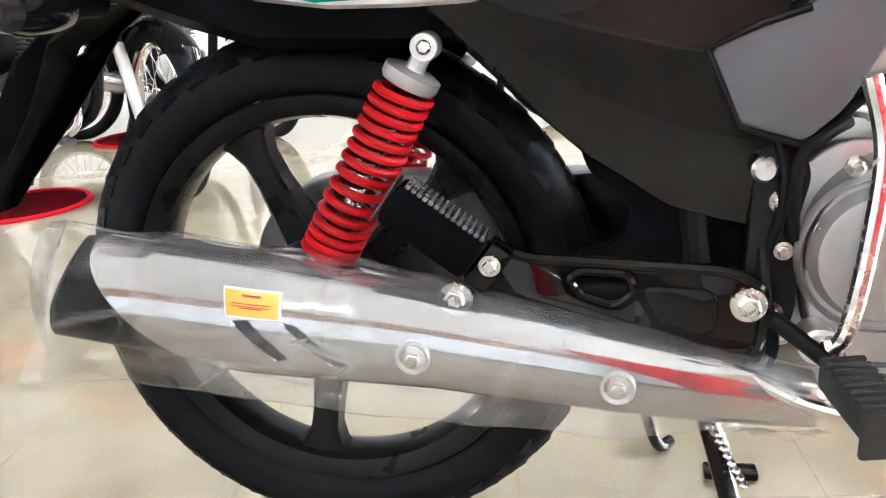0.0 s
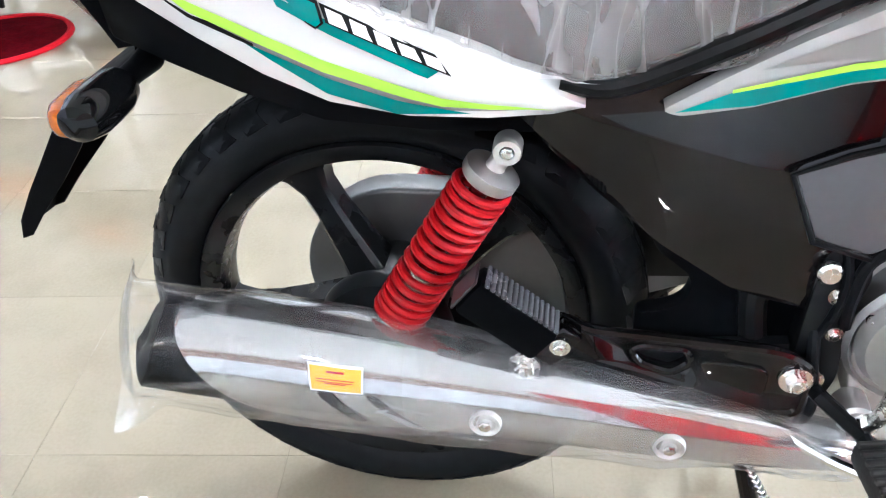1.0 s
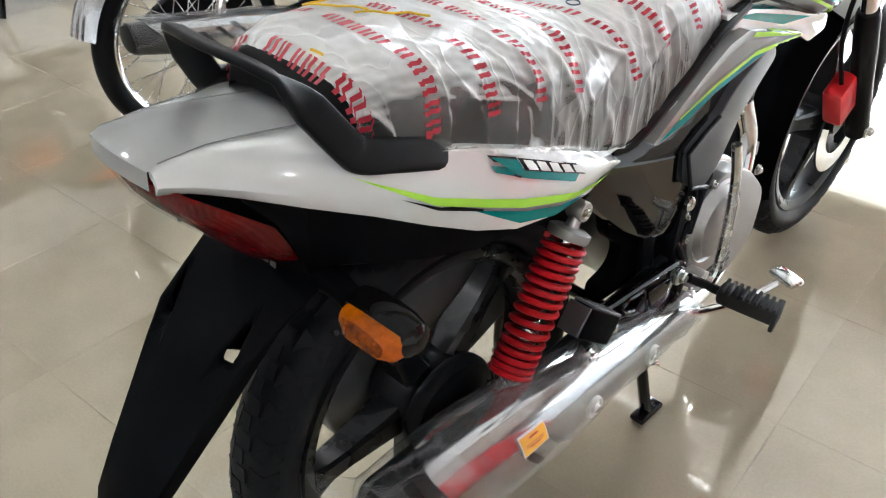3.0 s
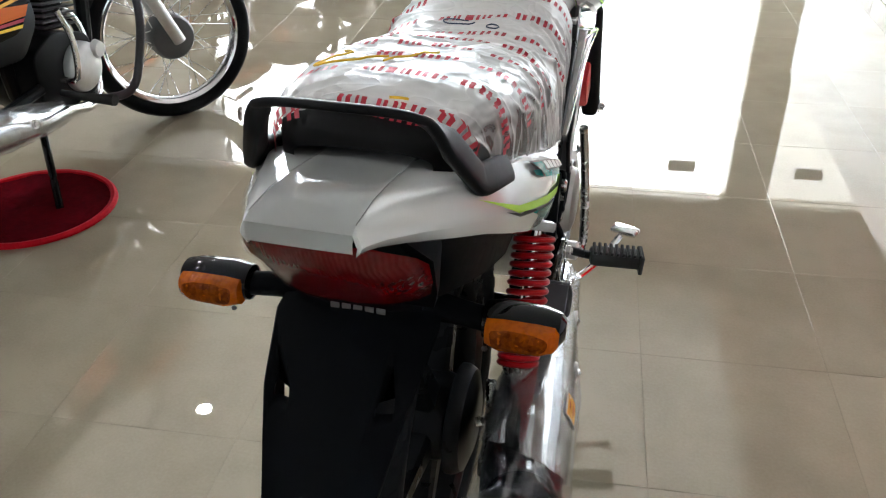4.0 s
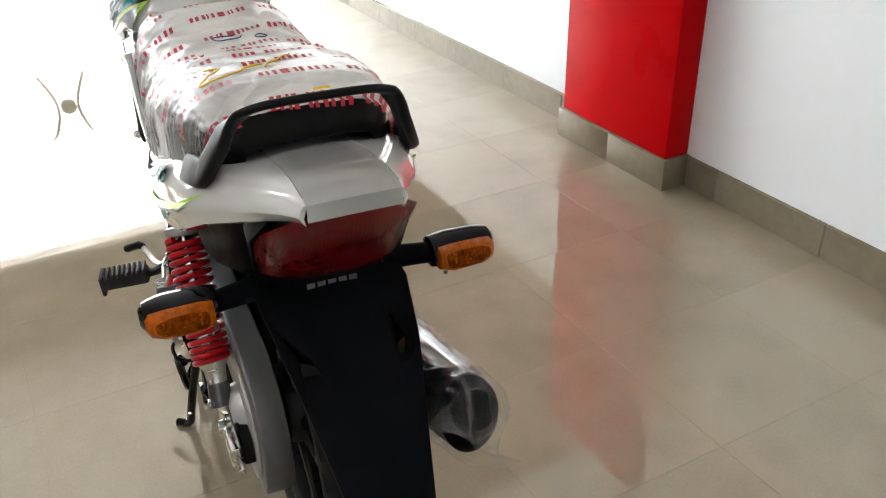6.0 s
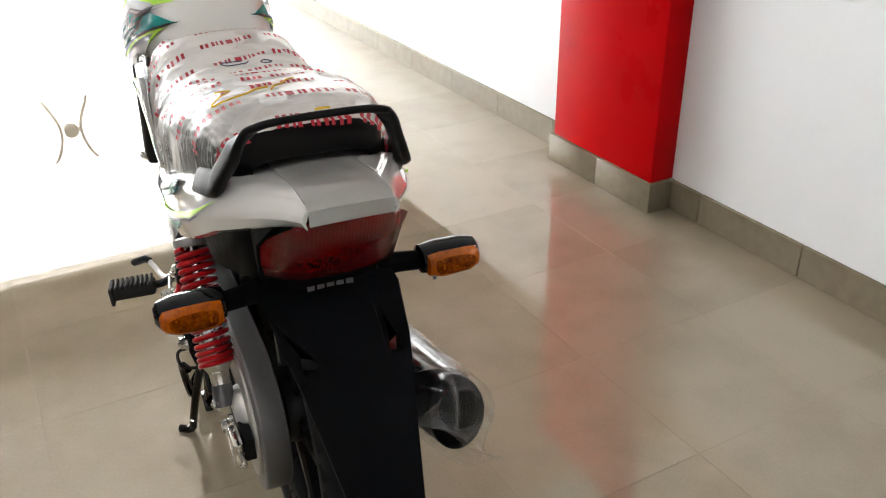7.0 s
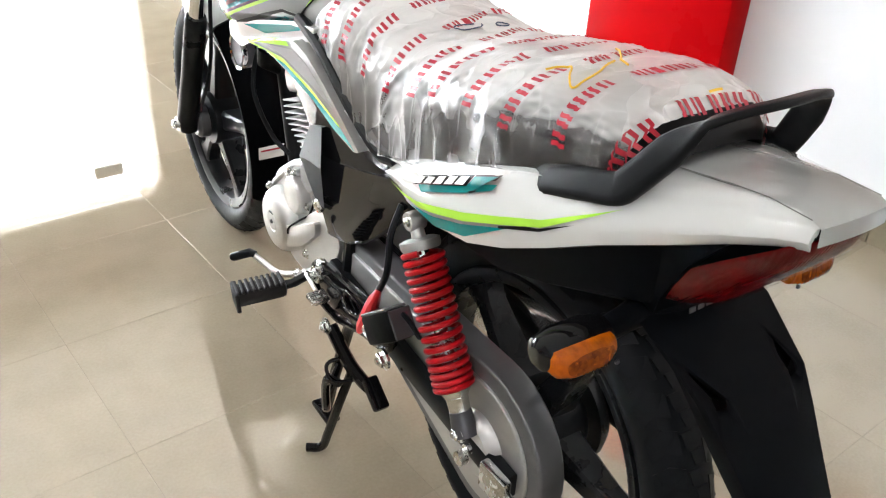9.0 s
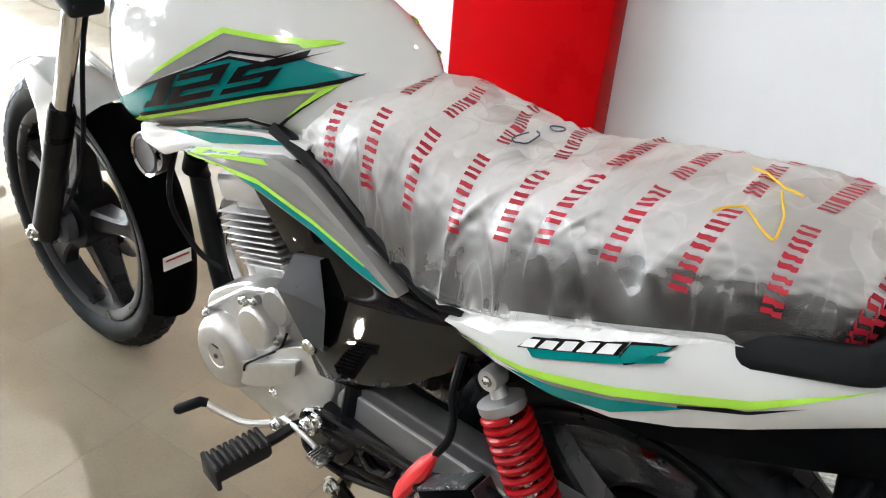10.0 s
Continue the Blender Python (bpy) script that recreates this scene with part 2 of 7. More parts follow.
M["bag_film"] = film("bag_film", 0.07, 0.30, 9, (1.0, 0.5, 1.0), col=(0.93, 0.94, 0.95), rough=0.12, bump=0.24, crease=0.26, gloss=0.5, through_=0.4)
M["bag_end_film"] = film("bag_end_film", 0.012, 0.26, 9, (1.0, 0.7, 1.0), col=(0.93, 0.94, 0.95), rough=0.10, bump=0.30, crease=0.40, gloss=0.5, through_=0.4)
M["lamp_film"] = film("lamp_film", 0.0, 0.04, 26, (1.0, 1.0, 1.0), col=(0.93, 0.93, 0.93), rough=0.08, bump=0.6, crease=0.2, gloss=0.16, through_=0.4)


def wrap_film(name):
    """Milky printed sheet: folds run down the flanks, more opaque facing up, less on the flanks."""
    m = bpy.data.materials.new(name)
    m.use_nodes = True
    nt = m.node_tree
    N, L = nt.nodes.new, nt.links.new
    nt.nodes.remove(nt.nodes["Principled BSDF"])
    tc = N("ShaderNodeTexCoord")

    def calc(op, a, b=None, c=None):
        n = N("ShaderNodeMath")
        n.operation = op
        for i_, v in enumerate((a, b, c)):
            if v is None:
                continue
            if isinstance(v, (int, float)):
                n.inputs[i_].default_value = v
            else:
                L(v, n.inputs[i_])
        return n.outputs[0]

    def ridges(scale, stretch, turn, power):
        mp = N("ShaderNodeMapping")
        mp.inputs["Scale"].default_value = stretch
        mp.inputs["Rotation"].default_value = turn
        L(tc.outputs["Object"], mp.inputs[0])
        n = N("ShaderNodeTexNoise")
        n.inputs["Scale"].default_value = scale
        n.inputs["Detail"].default_value = 0.5
        n.inputs["Distortion"].default_value = 0.08
        L(mp.outputs[0], n.inputs["Vector"])
        d = calc("ABSOLUTE", calc("MULTIPLY_ADD", n.outputs[0], 2.0, -1.0))
        return calc("POWER", calc("SUBTRACT", 1.0, calc("MINIMUM", calc("MULTIPLY", d, 1.6), 1.0)), power), n.outputs[0]

    # flat crumpled facets at two sizes, pulled long down the flanks
    mp = N("ShaderNodeMapping")
    mp.inputs["Scale"].default_value = (1.0, 1.25, 0.7)
    mp.inputs["Rotation"].default_value = (0.3, 0.0, 0.25)
    L(tc.outputs["Object"], mp.inputs[0])
    wn_ = N("ShaderNodeTexNoise")
    wn_.inputs["Scale"].default_value = 9
    wn_.inputs["Detail"].default_value = 2
    L(mp.outputs[0], wn_.inputs["Vector"])
    wp = N("ShaderNodeMix")
    wp.data_type = "VECTOR"
    wp.inputs[0].default_value = 0.10
    L(mp.outputs[0], wp.inputs[4])
    L(wn_.outputs["Color"], wp.inputs[5])
    tilt, patch = None, None
    for sc_, k_ in ((9.0, 0.42), (23.0, 0.38)):
        vo = N("ShaderNodeTexVoronoi")
        vo.inputs["Scale"].default_value = sc_
        L(wp.outputs[1], vo.inputs["Vector"])
        half_ = N("ShaderNodeVectorMath")
        half_.operation = "MULTIPLY_ADD"
        half_.inputs[1].default_value = (k_, k_, k_)
        half_.inputs[2].default_value = (-k_ / 2, -k_ / 2, -k_ / 2)
        L(vo.outputs["Color"], half_.inputs[0])
        if tilt is None:
            tilt, patch = half_.outputs[0], vo.outputs["Color"]
        else:
            ad = N("ShaderNodeVectorMath")
            L(tilt, ad.inputs[0])
            L(half_.outputs[0], ad.inputs[1])
            tilt = ad.outputs[0]
    r1, n1 = ridges(8, (0.9, 1.9, 0.38), (0.35, 0.0, 0.0), 20.0)
    r2, _ = ridges(17, (0.9, 1.7, 0.42), (-0.6, 0.0, 0.5), 22.0)
    h = calc("MULTIPLY_ADD", r2, 0.35, calc("MULTIPLY", r1, 0.5))
    ps = N("ShaderNodeSeparateXYZ")
    L(patch, ps.inputs[0])
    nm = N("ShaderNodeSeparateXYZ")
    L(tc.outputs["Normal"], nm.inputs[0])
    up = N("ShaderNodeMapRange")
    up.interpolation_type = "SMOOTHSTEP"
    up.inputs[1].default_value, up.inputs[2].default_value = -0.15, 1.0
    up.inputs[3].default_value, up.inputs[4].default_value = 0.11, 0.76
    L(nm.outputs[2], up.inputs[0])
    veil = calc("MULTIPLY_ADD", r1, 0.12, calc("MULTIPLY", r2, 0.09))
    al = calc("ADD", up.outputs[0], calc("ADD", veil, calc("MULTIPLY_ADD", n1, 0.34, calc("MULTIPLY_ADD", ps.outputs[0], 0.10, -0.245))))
    # opacity rises from the pillion end towards the front
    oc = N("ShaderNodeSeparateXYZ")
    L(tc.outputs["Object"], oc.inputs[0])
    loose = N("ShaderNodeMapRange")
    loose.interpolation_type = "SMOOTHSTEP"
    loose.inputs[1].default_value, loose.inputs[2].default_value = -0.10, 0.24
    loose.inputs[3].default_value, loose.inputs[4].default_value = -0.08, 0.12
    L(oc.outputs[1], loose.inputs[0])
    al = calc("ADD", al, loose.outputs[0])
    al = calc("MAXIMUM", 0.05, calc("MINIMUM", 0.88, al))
    bp = N("ShaderNodeBump")
    bp.inputs["Strength"].default_value = 0.35
    bp.inputs["Distance"].default_value = 0.006
    L(h, bp.inputs["Height"])
    nsum = N("ShaderNodeVectorMath")
    L(bp.outputs[0], nsum.inputs[0])
    L(tilt, nsum.inputs[1])
    nn_ = N("ShaderNodeVectorMath")
    nn_.operation = "NORMALIZE"
    L(nsum.outputs[0], nn_.inputs[0])
    df, tl_, tr, gl = (N("ShaderNodeBsdf" + k) for k in ("Diffuse", "Translucent", "Transparent", "Glossy"))
    df.inputs["Color"].default_value = tl_.inputs["Color"].default_value = (0.90, 0.895, 0.885, 1)
    gl.inputs["Roughness"].default_value = 0.28
    fr = N("ShaderNodeLayerWeight")
    fr.inputs["Blend"].default_value = 0.5
    gloss_ = calc("MULTIPLY_ADD", calc("POWER", fr.outputs["Facing"], 2.8), 0.6, 0.035)
    sc, m1, m2 = N("ShaderNodeMixShader"), N("ShaderNodeMixShader"), N("ShaderNodeMixShader")
    sc.inputs[0].default_value = 0.15
    for n_ in (df, tl_, gl, fr):
        L(nn_.outputs[0], n_.inputs["Normal"])
    L(df.outputs[0], sc.inputs[1])
    L(tl_.outputs[0], sc.inputs[2])
    L(al, m1.inputs[0])
    L(tr.outputs[0], m1.inputs[1])
    L(sc.outputs[0], m1.inputs[2])
    L(gloss_, m2.inputs[0])
    L(m1.outputs[0], m2.inputs[1])
    L(gl.outputs[0], m2.inputs[2])
    L(m2.outputs[0], nt.nodes["Material Output"].inputs["Surface"])
    return m


M["seat_film"] = wrap_film("seat_film")


def glass_mat():
    m = bpy.data.materials.new("glass")
    m.use_nodes = True
    b = m.node_tree.nodes["Principled BSDF"]
    b.inputs["Base Color"].default_value = (0.98, 0.99, 0.985, 1)
    b.inputs["Roughness"].default_value = 0.0
    b.inputs["Transmission Weight"].default_value = 1.0
    b.inputs["IOR"].default_value = 1.1
    return m


M["glass"] = glass_mat()


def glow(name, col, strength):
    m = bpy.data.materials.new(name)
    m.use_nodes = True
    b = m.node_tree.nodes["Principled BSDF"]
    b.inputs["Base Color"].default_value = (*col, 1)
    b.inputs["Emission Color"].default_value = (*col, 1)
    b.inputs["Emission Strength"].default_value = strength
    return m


# outdoor light and shade set as emission: strong backdrop, weak side backdrop, glowing paving
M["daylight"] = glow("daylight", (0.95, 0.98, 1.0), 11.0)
M["dim_backdrop_glow"] = glow("dim_backdrop_glow", (0.97, 0.96, 0.92), 1.5)
M["paving_glow"] = glow("paving_glow", (0.96, 0.97, 0.97), 4.0)
M["lamp_glow"] = glow("lamp_glow", (1.0, 0.96, 0.9), 60.0)


def tile_mat():
    """Polished porcelain: warm beige, cloudy, each tile a little different."""
    m = bpy.data.materials.new("porcelain_tile")
    m.use_nodes = True
    nt = m.node_tree
    b = nt.nodes["Principled BSDF"]
    tc = nt.nodes.new("ShaderNodeNewGeometry")
    oi = nt.nodes.new("ShaderNodeObjectInfo")
    n1 = nt.nodes.new("ShaderNodeTexNoise")
    n1.inputs["Scale"].default_value = 7
    n1.inputs["Detail"].default_value = 8
    n2 = nt.nodes.new("ShaderNodeTexNoise")
    n2.inputs["Scale"].default_value = 160
    n2.inputs["Detail"].default_value = 3
    nt.links.new(tc.outputs["Position"], n1.inputs["Vector"])
    nt.links.new(tc.outputs["Position"], n2.inputs["Vector"])
    a = nt.nodes.new("ShaderNodeMath")
    a.operation = "MULTIPLY_ADD"
    a.inputs[1].default_value = 0.5
    nt.links.new(n2.outputs[0], a.inputs[0])
    nt.links.new(n1.outputs[0], a.inputs[2])
    a2 = nt.nodes.new("ShaderNodeMath")
    a2.operation = "MULTIPLY_ADD"
    a2.inputs[1].default_value = 0.25
    nt.links.new(oi.outputs["Random"], a2.inputs[0])
    nt.links.new(a.outputs[0], a2.inputs[2])
    cr = nt.nodes.new("ShaderNodeValToRGB")
    cr.color_ramp.elements[0].position, cr.color_ramp.elements[0].color = 0.45, (0.236, 0.198, 0.139, 1)
    cr.color_ramp.elements[1].position, cr.color_ramp.elements[1].color = 1.15, (0.298, 0.258, 0.188, 1)
    nt.links.new(a2.outputs[0], cr.inputs[0])
    nt.links.new(cr.outputs[0], b.inputs["Base Color"])
    rr = nt.nodes.new("ShaderNodeMapRange")
    rr.inputs[1].default_value, rr.inputs[2].default_value = 0.35, 0.7
    rr.inputs[3].default_value, rr.inputs[4].default_value = 0.002, 0.009
    nt.links.new(n1.outputs[0], rr.inputs[0])
    nt.links.new(rr.outputs[0], b.inputs["Roughness"])
    b.inputs["IOR"].default_value = 2.3
    b.inputs["Specular Tint"].default_value = (1.0, 0.92, 0.80, 1)
    bp = nt.nodes.new("ShaderNodeBump")
    bp.inputs["Strength"].default_value = 0.003
    bp.inputs["Distance"].default_value = 0.004
    nt.links.new(n1.outputs[0], bp.inputs["Height"])
    nt.links.new(bp.outputs[0], b.inputs["Normal"])
    return m


M["tile"] = tile_mat()


# ---- shapes ----
def finish(bm, material, sharp=35):
    bmesh.ops.recalc_face_normals(bm, faces=bm.faces)
    me = bpy.data.meshes.new("m")
    bm.to_mesh(me)
    bm.free()
    for p in me.polygons:
        p.use_smooth = True
    me.set_sharp_from_angle(angle=radians(sharp))
    me.materials.append(M[material] if isinstance(material, str) else material)
    return me


def part(name, bm, material, parent, label="", sharp=35):
    me = finish(bm, material, sharp)
    me.name = name
    ob = new(name, me)
    ob.parent = parent
    if label:
        ob["label"] = label
    return ob


def thing(name, label, category, m=None, group="", kind=""):
    ob = new(name)
    ob.matrix_world = m or Matrix()
    return tagged(ob, label, category, group, kind)


def loft(rings, cap=True, closed=True, bm=None):
    bm = bm or bmesh.new()
    rows = [[bm.verts.new(p) for p in r] for r in rings]
    n = len(rows[0])
    for a, b in zip(rows, rows[1:]):
        for i in range(n if closed else n - 1):
            j = (i + 1) % n
            bm.faces.new((a[i], a[j], b[j], b[i]))
    if cap and closed:
        bm.faces.new(rows[0][::-1])
        bm.faces.new(rows[-1])
    return bm


def oval(c, w, h, n=24, e=2.0, axis="y", lean=0.0):
    """A rounded ring round c: half width w along x, half height h along z."""
    out = []
    for i in range(n):
        a = 2 * math.pi * i / n
        s, q = math.sin(a), math.cos(a)
        x = w * math.copysign(abs(q) ** (2 / e), q)
        z = h * math.copysign(abs(s) ** (2 / e), s)
        out.append(Vector((c[0] + x, c[1] + lean * z, c[2] + z)) if axis == "y" else Vector((c[0], c[1] + x, c[2] + z)))
    return out


def tube(pts, r, n=10, bm=None, cap=True, flat=1.0):
    """A tube along pts; r one radius or one for each point; flat squeezes it along its second axis."""
    pts = [Vector(p) for p in pts]
    rs = r if isinstance(r, (list, tuple)) else [r] * len(pts)
    rings = []
    side = None
    for i, p in enumerate(pts):
        t = (pts[min(i + 1, len(pts) - 1)] - pts[max(i - 1, 0)]).normalized()
        if side is None:
            side = t.orthogonal().normalized()
        side = (side - t * side.dot(t)).normalized()
        up = t.cross(side)
        rings.append([p + (side * math.cos(2 * math.pi * k / n) + up * flat * math.sin(2 * math.pi * k / n)) * rs[i] for k in range(n)])
    return loft(rings, cap=cap, bm=bm)


def curve_pts(ctrl, n=8):
    """A smooth way through the given points."""
    p = [Vector(c) for c in ctrl]
    p = [p[0] * 2 - p[1]] + p + [p[-1] * 2 - p[-2]]
    out = []
    for i in range(1, len(p) - 2):
        for k in range(n):
            t = k / n
            a, b, c, d = p[i - 1], p[i], p[i + 1], p[i + 2]
            out.append(0.5 * ((2 * b) + (c - a) * t + (2 * a - 5 * b + 4 * c - d) * t * t + (3 * b - a - 3 * c + d) * t ** 3))
    out.append(p[-2])
    return out


def lathe(profile, c, n=48, axis="x", bm=None, close=False):
    """profile: rows of (radius, along) turned round an axis through c."""
    rings = []
    for k in range(n):
        a = 2 * math.pi * k / n
        ring = []
        for r, s in profile:
            if axis == "x":
                v = Vector((s, r * math.cos(a), r * math.sin(a)))
            elif axis == "y":
                v = Vector((r * math.cos(a), s, r * math.sin(a)))
            else:
                v = Vector((r * math.cos(a), r * math.sin(a), s))
            ring.append(Vector(c) + v)
        rings.append(ring)
    bm = bm or bmesh.new()
    rows = [[bm.verts.new(p) for p in r] for r in rings]
    m = len(profile)
    for k in range(n):
        a, b = rows[k], rows[(k + 1) % n]
        for i in range(m if close else m - 1):
            j = (i + 1) % m
            bm.faces.new((a[i], a[j], b[j], b[i]))
    bmesh.ops.remove_doubles(bm, verts=bm.verts, dist=1e-6)
    return bm


def cyl(p0, p1, r0, r1=None, n=20, bevel=0.0, bm=None):
    p0, p1 = Vector(p0), Vector(p1)
    r1 = r0 if r1 is None else r1
    if not bevel:
        return tube([p0, p1], [r0, r1], n, bm)
    d = (p1 - p0).normalized() * bevel
    return tube([p0, p0 + d, p1 - d, p1], [r0 - bevel, r0, r1, r1 - bevel], n, bm)


def slab(poly, x0, x1, bevel=0.003, bm=None, seg=2):
    """An outline in (y, z), from x0 to x1, its edges rounded."""
    b = bmesh.new()
    f = b.faces.new([b.verts.new((x0, y, z)) for y, z in poly])
    ret = bmesh.ops.extrude_face_region(b, geom=[f])
    bmesh.ops.translate(b, verts=[v for v in ret["geom"] if isinstance(v, bmesh.types.BMVert)], vec=(x1 - x0, 0, 0))
    if bevel:
        bmesh.ops.bevel(b, geom=b.edges[:], offset=bevel, segments=seg, affect="EDGES", profile=0.5, clamp_overlap=True)
    return join(bm, b)


def join(bm, b):
    if bm is None:
        return b
    me = bpy.data.meshes.new("t")
    b.to_mesh(me)
    b.free()
    bm.from_mesh(me)
    bpy.data.meshes.remove(me)
    return bm


def box(sx, sy, sz, m=None, bevel=0.004, bm=None, seg=2):
    b = bmesh.new()
    bmesh.ops.create_cube(b, size=1, matrix=Matrix.Diagonal((sx, sy, sz, 1)))
    if bevel:
        bmesh.ops.bevel(b, geom=b.edges[:], offset=bevel, segments=seg, affect="EDGES", profile=0.5, clamp_overlap=True)
    if m:
        bmesh.ops.transform(b, matrix=m, verts=b.verts)
    return join(bm, b)


def hexbolt(c, d, r=0.011, bm=None, washer=True):
    c, d = Vector(c), Vector(d).normalized()
    b = tube([c, c + d * r * 0.75, c + d * r * 0.9], [r, r, r * 0.8], 6)
    if washer:
        tube([c - d * 0.003, c + d * 0.001], r * 1.5, 20, b)
    tube([c + d * r * 0.85, c + d * r * 1.15], r * 0.45, 10, b)
    return join(bm, b)


def rounded(poly, r=0.01, n=4):
    """Rounds the corners of an outline."""
    out = []
    m = len(poly)
    for i in range(m):
        p, a, b = Vector(poly[i]), Vector(poly[i - 1]), Vector(poly[(i + 1) % m])
        k = min(r, (a - p).length * 0.45, (b - p).length * 0.45)
        s, e = p + (a - p).normalized() * k, p + (b - p).normalized() * k
        for j in range(n + 1):
            t = j / n
            out.append(tuple((1 - t) ** 2 * s + 2 * t * (1 - t) * p + t * t * e))
    return out


from mathutils.bvhtree import BVHTree


def tree(ob):
    b = bmesh.new()
    b.from_mesh(ob.data)
    t = BVHTree.FromBMesh(b)
    b.free()
    return t


def decal(name, poly, side, target, material, parent, off=0.0008, way="x", label="", fine=0.012):
    """A thin print in (y, z) laid on the surface of target from the given side; way z: in (x, y) from above."""
    b = bmesh.new()
    if way == "x":
        b.faces.new([b.verts.new((0, y, z)) for y, z in poly])
    else:
        b.faces.new([b.verts.new((x, y, 0)) for x, y in poly])
    bmesh.ops.triangulate(b, faces=b.faces[:])
    for _ in range(6):
        long = [e for e in b.edges if e.calc_length() > fine]
        if not long:
            break
        bmesh.ops.subdivide_edges(b, edges=long, cuts=1)
        bmesh.ops.triangulate(b, faces=b.faces[:])
    for v in b.verts:
        if way == "x":
            o, d = Vector((0.6 * side, v.co.y, v.co.z)), Vector((-side, 0, 0))
        else:
            o, d = Vector((v.co.x, v.co.y, 2.0)), Vector((0, 0, -1))
        hit, nor, _, _ = target.ray_cast(o, d)
        if hit is None:
            hit, nor, _, _ = target.find_nearest(Vector((0.13 * side, v.co.y, v.co.z)) if way == "x" else Vector((v.co.x, v.co.y, 0.9)))
        if nor.dot(d) > 0:
            nor = -nor
        v.co = hit + nor * off - d * off
    return part(name, b, material, parent, label, sharp=80)


# ---- the showroom ----
T = 0.392
U0, U1, V0, V1 = -5.5, 5.0, -4.5, 5.55
FACE = 1.513                 # face of the low wall's skirting


def structure(name, bm, material, label, category, m=RM, sharp=35):
    me = finish(bm, material, sharp)
    me.name = name
    ob = new(name, me)
    ob.matrix_world = m
    return tagged(ob, label, category, kind="structure")


def rbox(u0, u1, v0, v1, z0, z1, bevel=0.003, bm=None):
    return box(u1 - u0, v1 - v0, z1 - z0, pose((u0 + u1) / 2, (v0 + v1) / 2, (z0 + z1) / 2), bevel, bm)


floor = structure("floor", rbox(U0 - 0.2, U1 + 0.2, V0 - 0.2, V1 + 0.25, -0.12, -0.0005, 0), "grout",
                  "glossy beige porcelain tile floor with thin pale joints", "floor")
low = structure("wall_low", rbox(FACE + 0.012, FACE + 0.16, V0, V1 - 0.9, 0.0, 0.755, 0.006), "wall_paint",
                "white painted low partition wall with tile skirting", "wall")
structure("wall_right", rbox(U1, U1 + 0.2, V0, V1, 0, 2.9, 0), "brick_clad", "far wall clad in pinkish brick-coloured tile", "wall")
structure("wall_left", rbox(U0 - 0.2, U0, V0, V1, 0, 2.9, 0), "wall_paint", "plain white painted side wall", "wall")
structure("wall_back", rbox(U0, U1, V0 - 0.2, V0, 0, 2.9, 0), "wall_paint", "plain white painted back wall", "wall")
structure("ceiling", rbox(U0 - 0.2, 1.44, V0 - 0.2, V1 + 0.25, 2.9, 3.05, 0, rbox(1.44, U1 + 0.2, V0 - 0.2, 2.3, 2.9, 3.05, 0)), "ceiling_paint", "plain off-white ceiling", "ceiling")
# boarded ceiling beyond the partition, board by board in one mesh
b = rbox(1.441, U1 + 0.2, 2.302, V1 + 0.25, 2.93, 3.05, 0)
for k in range(27):
    rbox(1.445 + k * 0.14, 1.445 + k * 0.14 + 0.134, 2.302, V1 + 0.25, 2.9, 2.929, 0, b)
structure("ceiling_boarded", b, "ceiling_board", "reddish brown boarded ceiling beyond the partition", "ceiling")
# skirting of the low wall, tile by tile, leaving out the pillar
sk_v = 0.362 * 0.995 - 1.486 * 0.0993
for k in range(-10, 12):
    a, b = sk_v + k * T + 0.0015, sk_v + (k + 1) * T - 0.0015
    for lo, hi in ((a, min(b, 0.731)), (max(a, 1.281), b)):
        if hi - lo > 0.02 and lo > V0 and hi < V1 - 0.9:
            part("skirting_tile", box(0.014, hi - lo, 0.098, pose(FACE + 0.007, (lo + hi) / 2, 0.049), 0.002), "skirting", low, sharp=5)
# the red pillar against the wall
pillar = thing("pillar", "glossy red pillar on a beige tiled plinth against the wall", "pillar", RM, kind="structure")
part("shaft", rbox(1.434, FACE + 0.02, 0.744, 1.268, 0.10, 1.29, 0.004), "red_gloss", pillar, "glossy bright red panel")
part("plinth", rbox(1.423, FACE + 0.03, 0.732, 1.006, 0.0, 0.1, 0.002), "skirting", pillar)
part("plinth", rbox(1.423, FACE + 0.03, 1.008, 1.280, 0.0, 0.1, 0.002), "skirting", pillar)
part("shaft", rbox(1.440, FACE + 0.03, 0.748, 1.264, 1.291, 1.32, 0.003), "wall_paint", pillar, "white cap")
# shop front: glass doors between a pier and posts, a banded fascia above
front = structure("wall_front", rbox(U0, U1, V1, V1 + 0.2, 2.55, 2.9, 0), "brick_clad", "banded pinkish fascia over the glass shop front", "wall")
part("fascia_band", rbox(U0, U1, V1 - 0.02, V1 + 0.2, 2.2, 2.33, 0.004), "skirting", front)
part("fascia_band", rbox(U0, U1, V1 - 0.05, V1 + 0.2, 2.332, 2.548, 0.004), "brick_clad", front)
part("pier", rbox(1.43, 1.75, V1 - 0.10, V1 + 0.2, 0, 2.2, 0.006), "skirting", front)
part("pier", rbox(4.45, U1, V1 - 0.02, V1 + 0.2, 0, 2.2, 0.006), "skirting", front)
part("pier", rbox(U0, -2.85, V1 - 0.02, V1 + 0.2, 0, 2.2, 0.006), "wall_paint", front, "white painted wall beside the glass")


def post(u):
    part("post", rbox(u - 0.035, u + 0.035, V1 + 0.02, V1 + 0.10, 0, 2.2, 0.004), "frame_metal", front)


for u in (-1.05,):
    post(u)


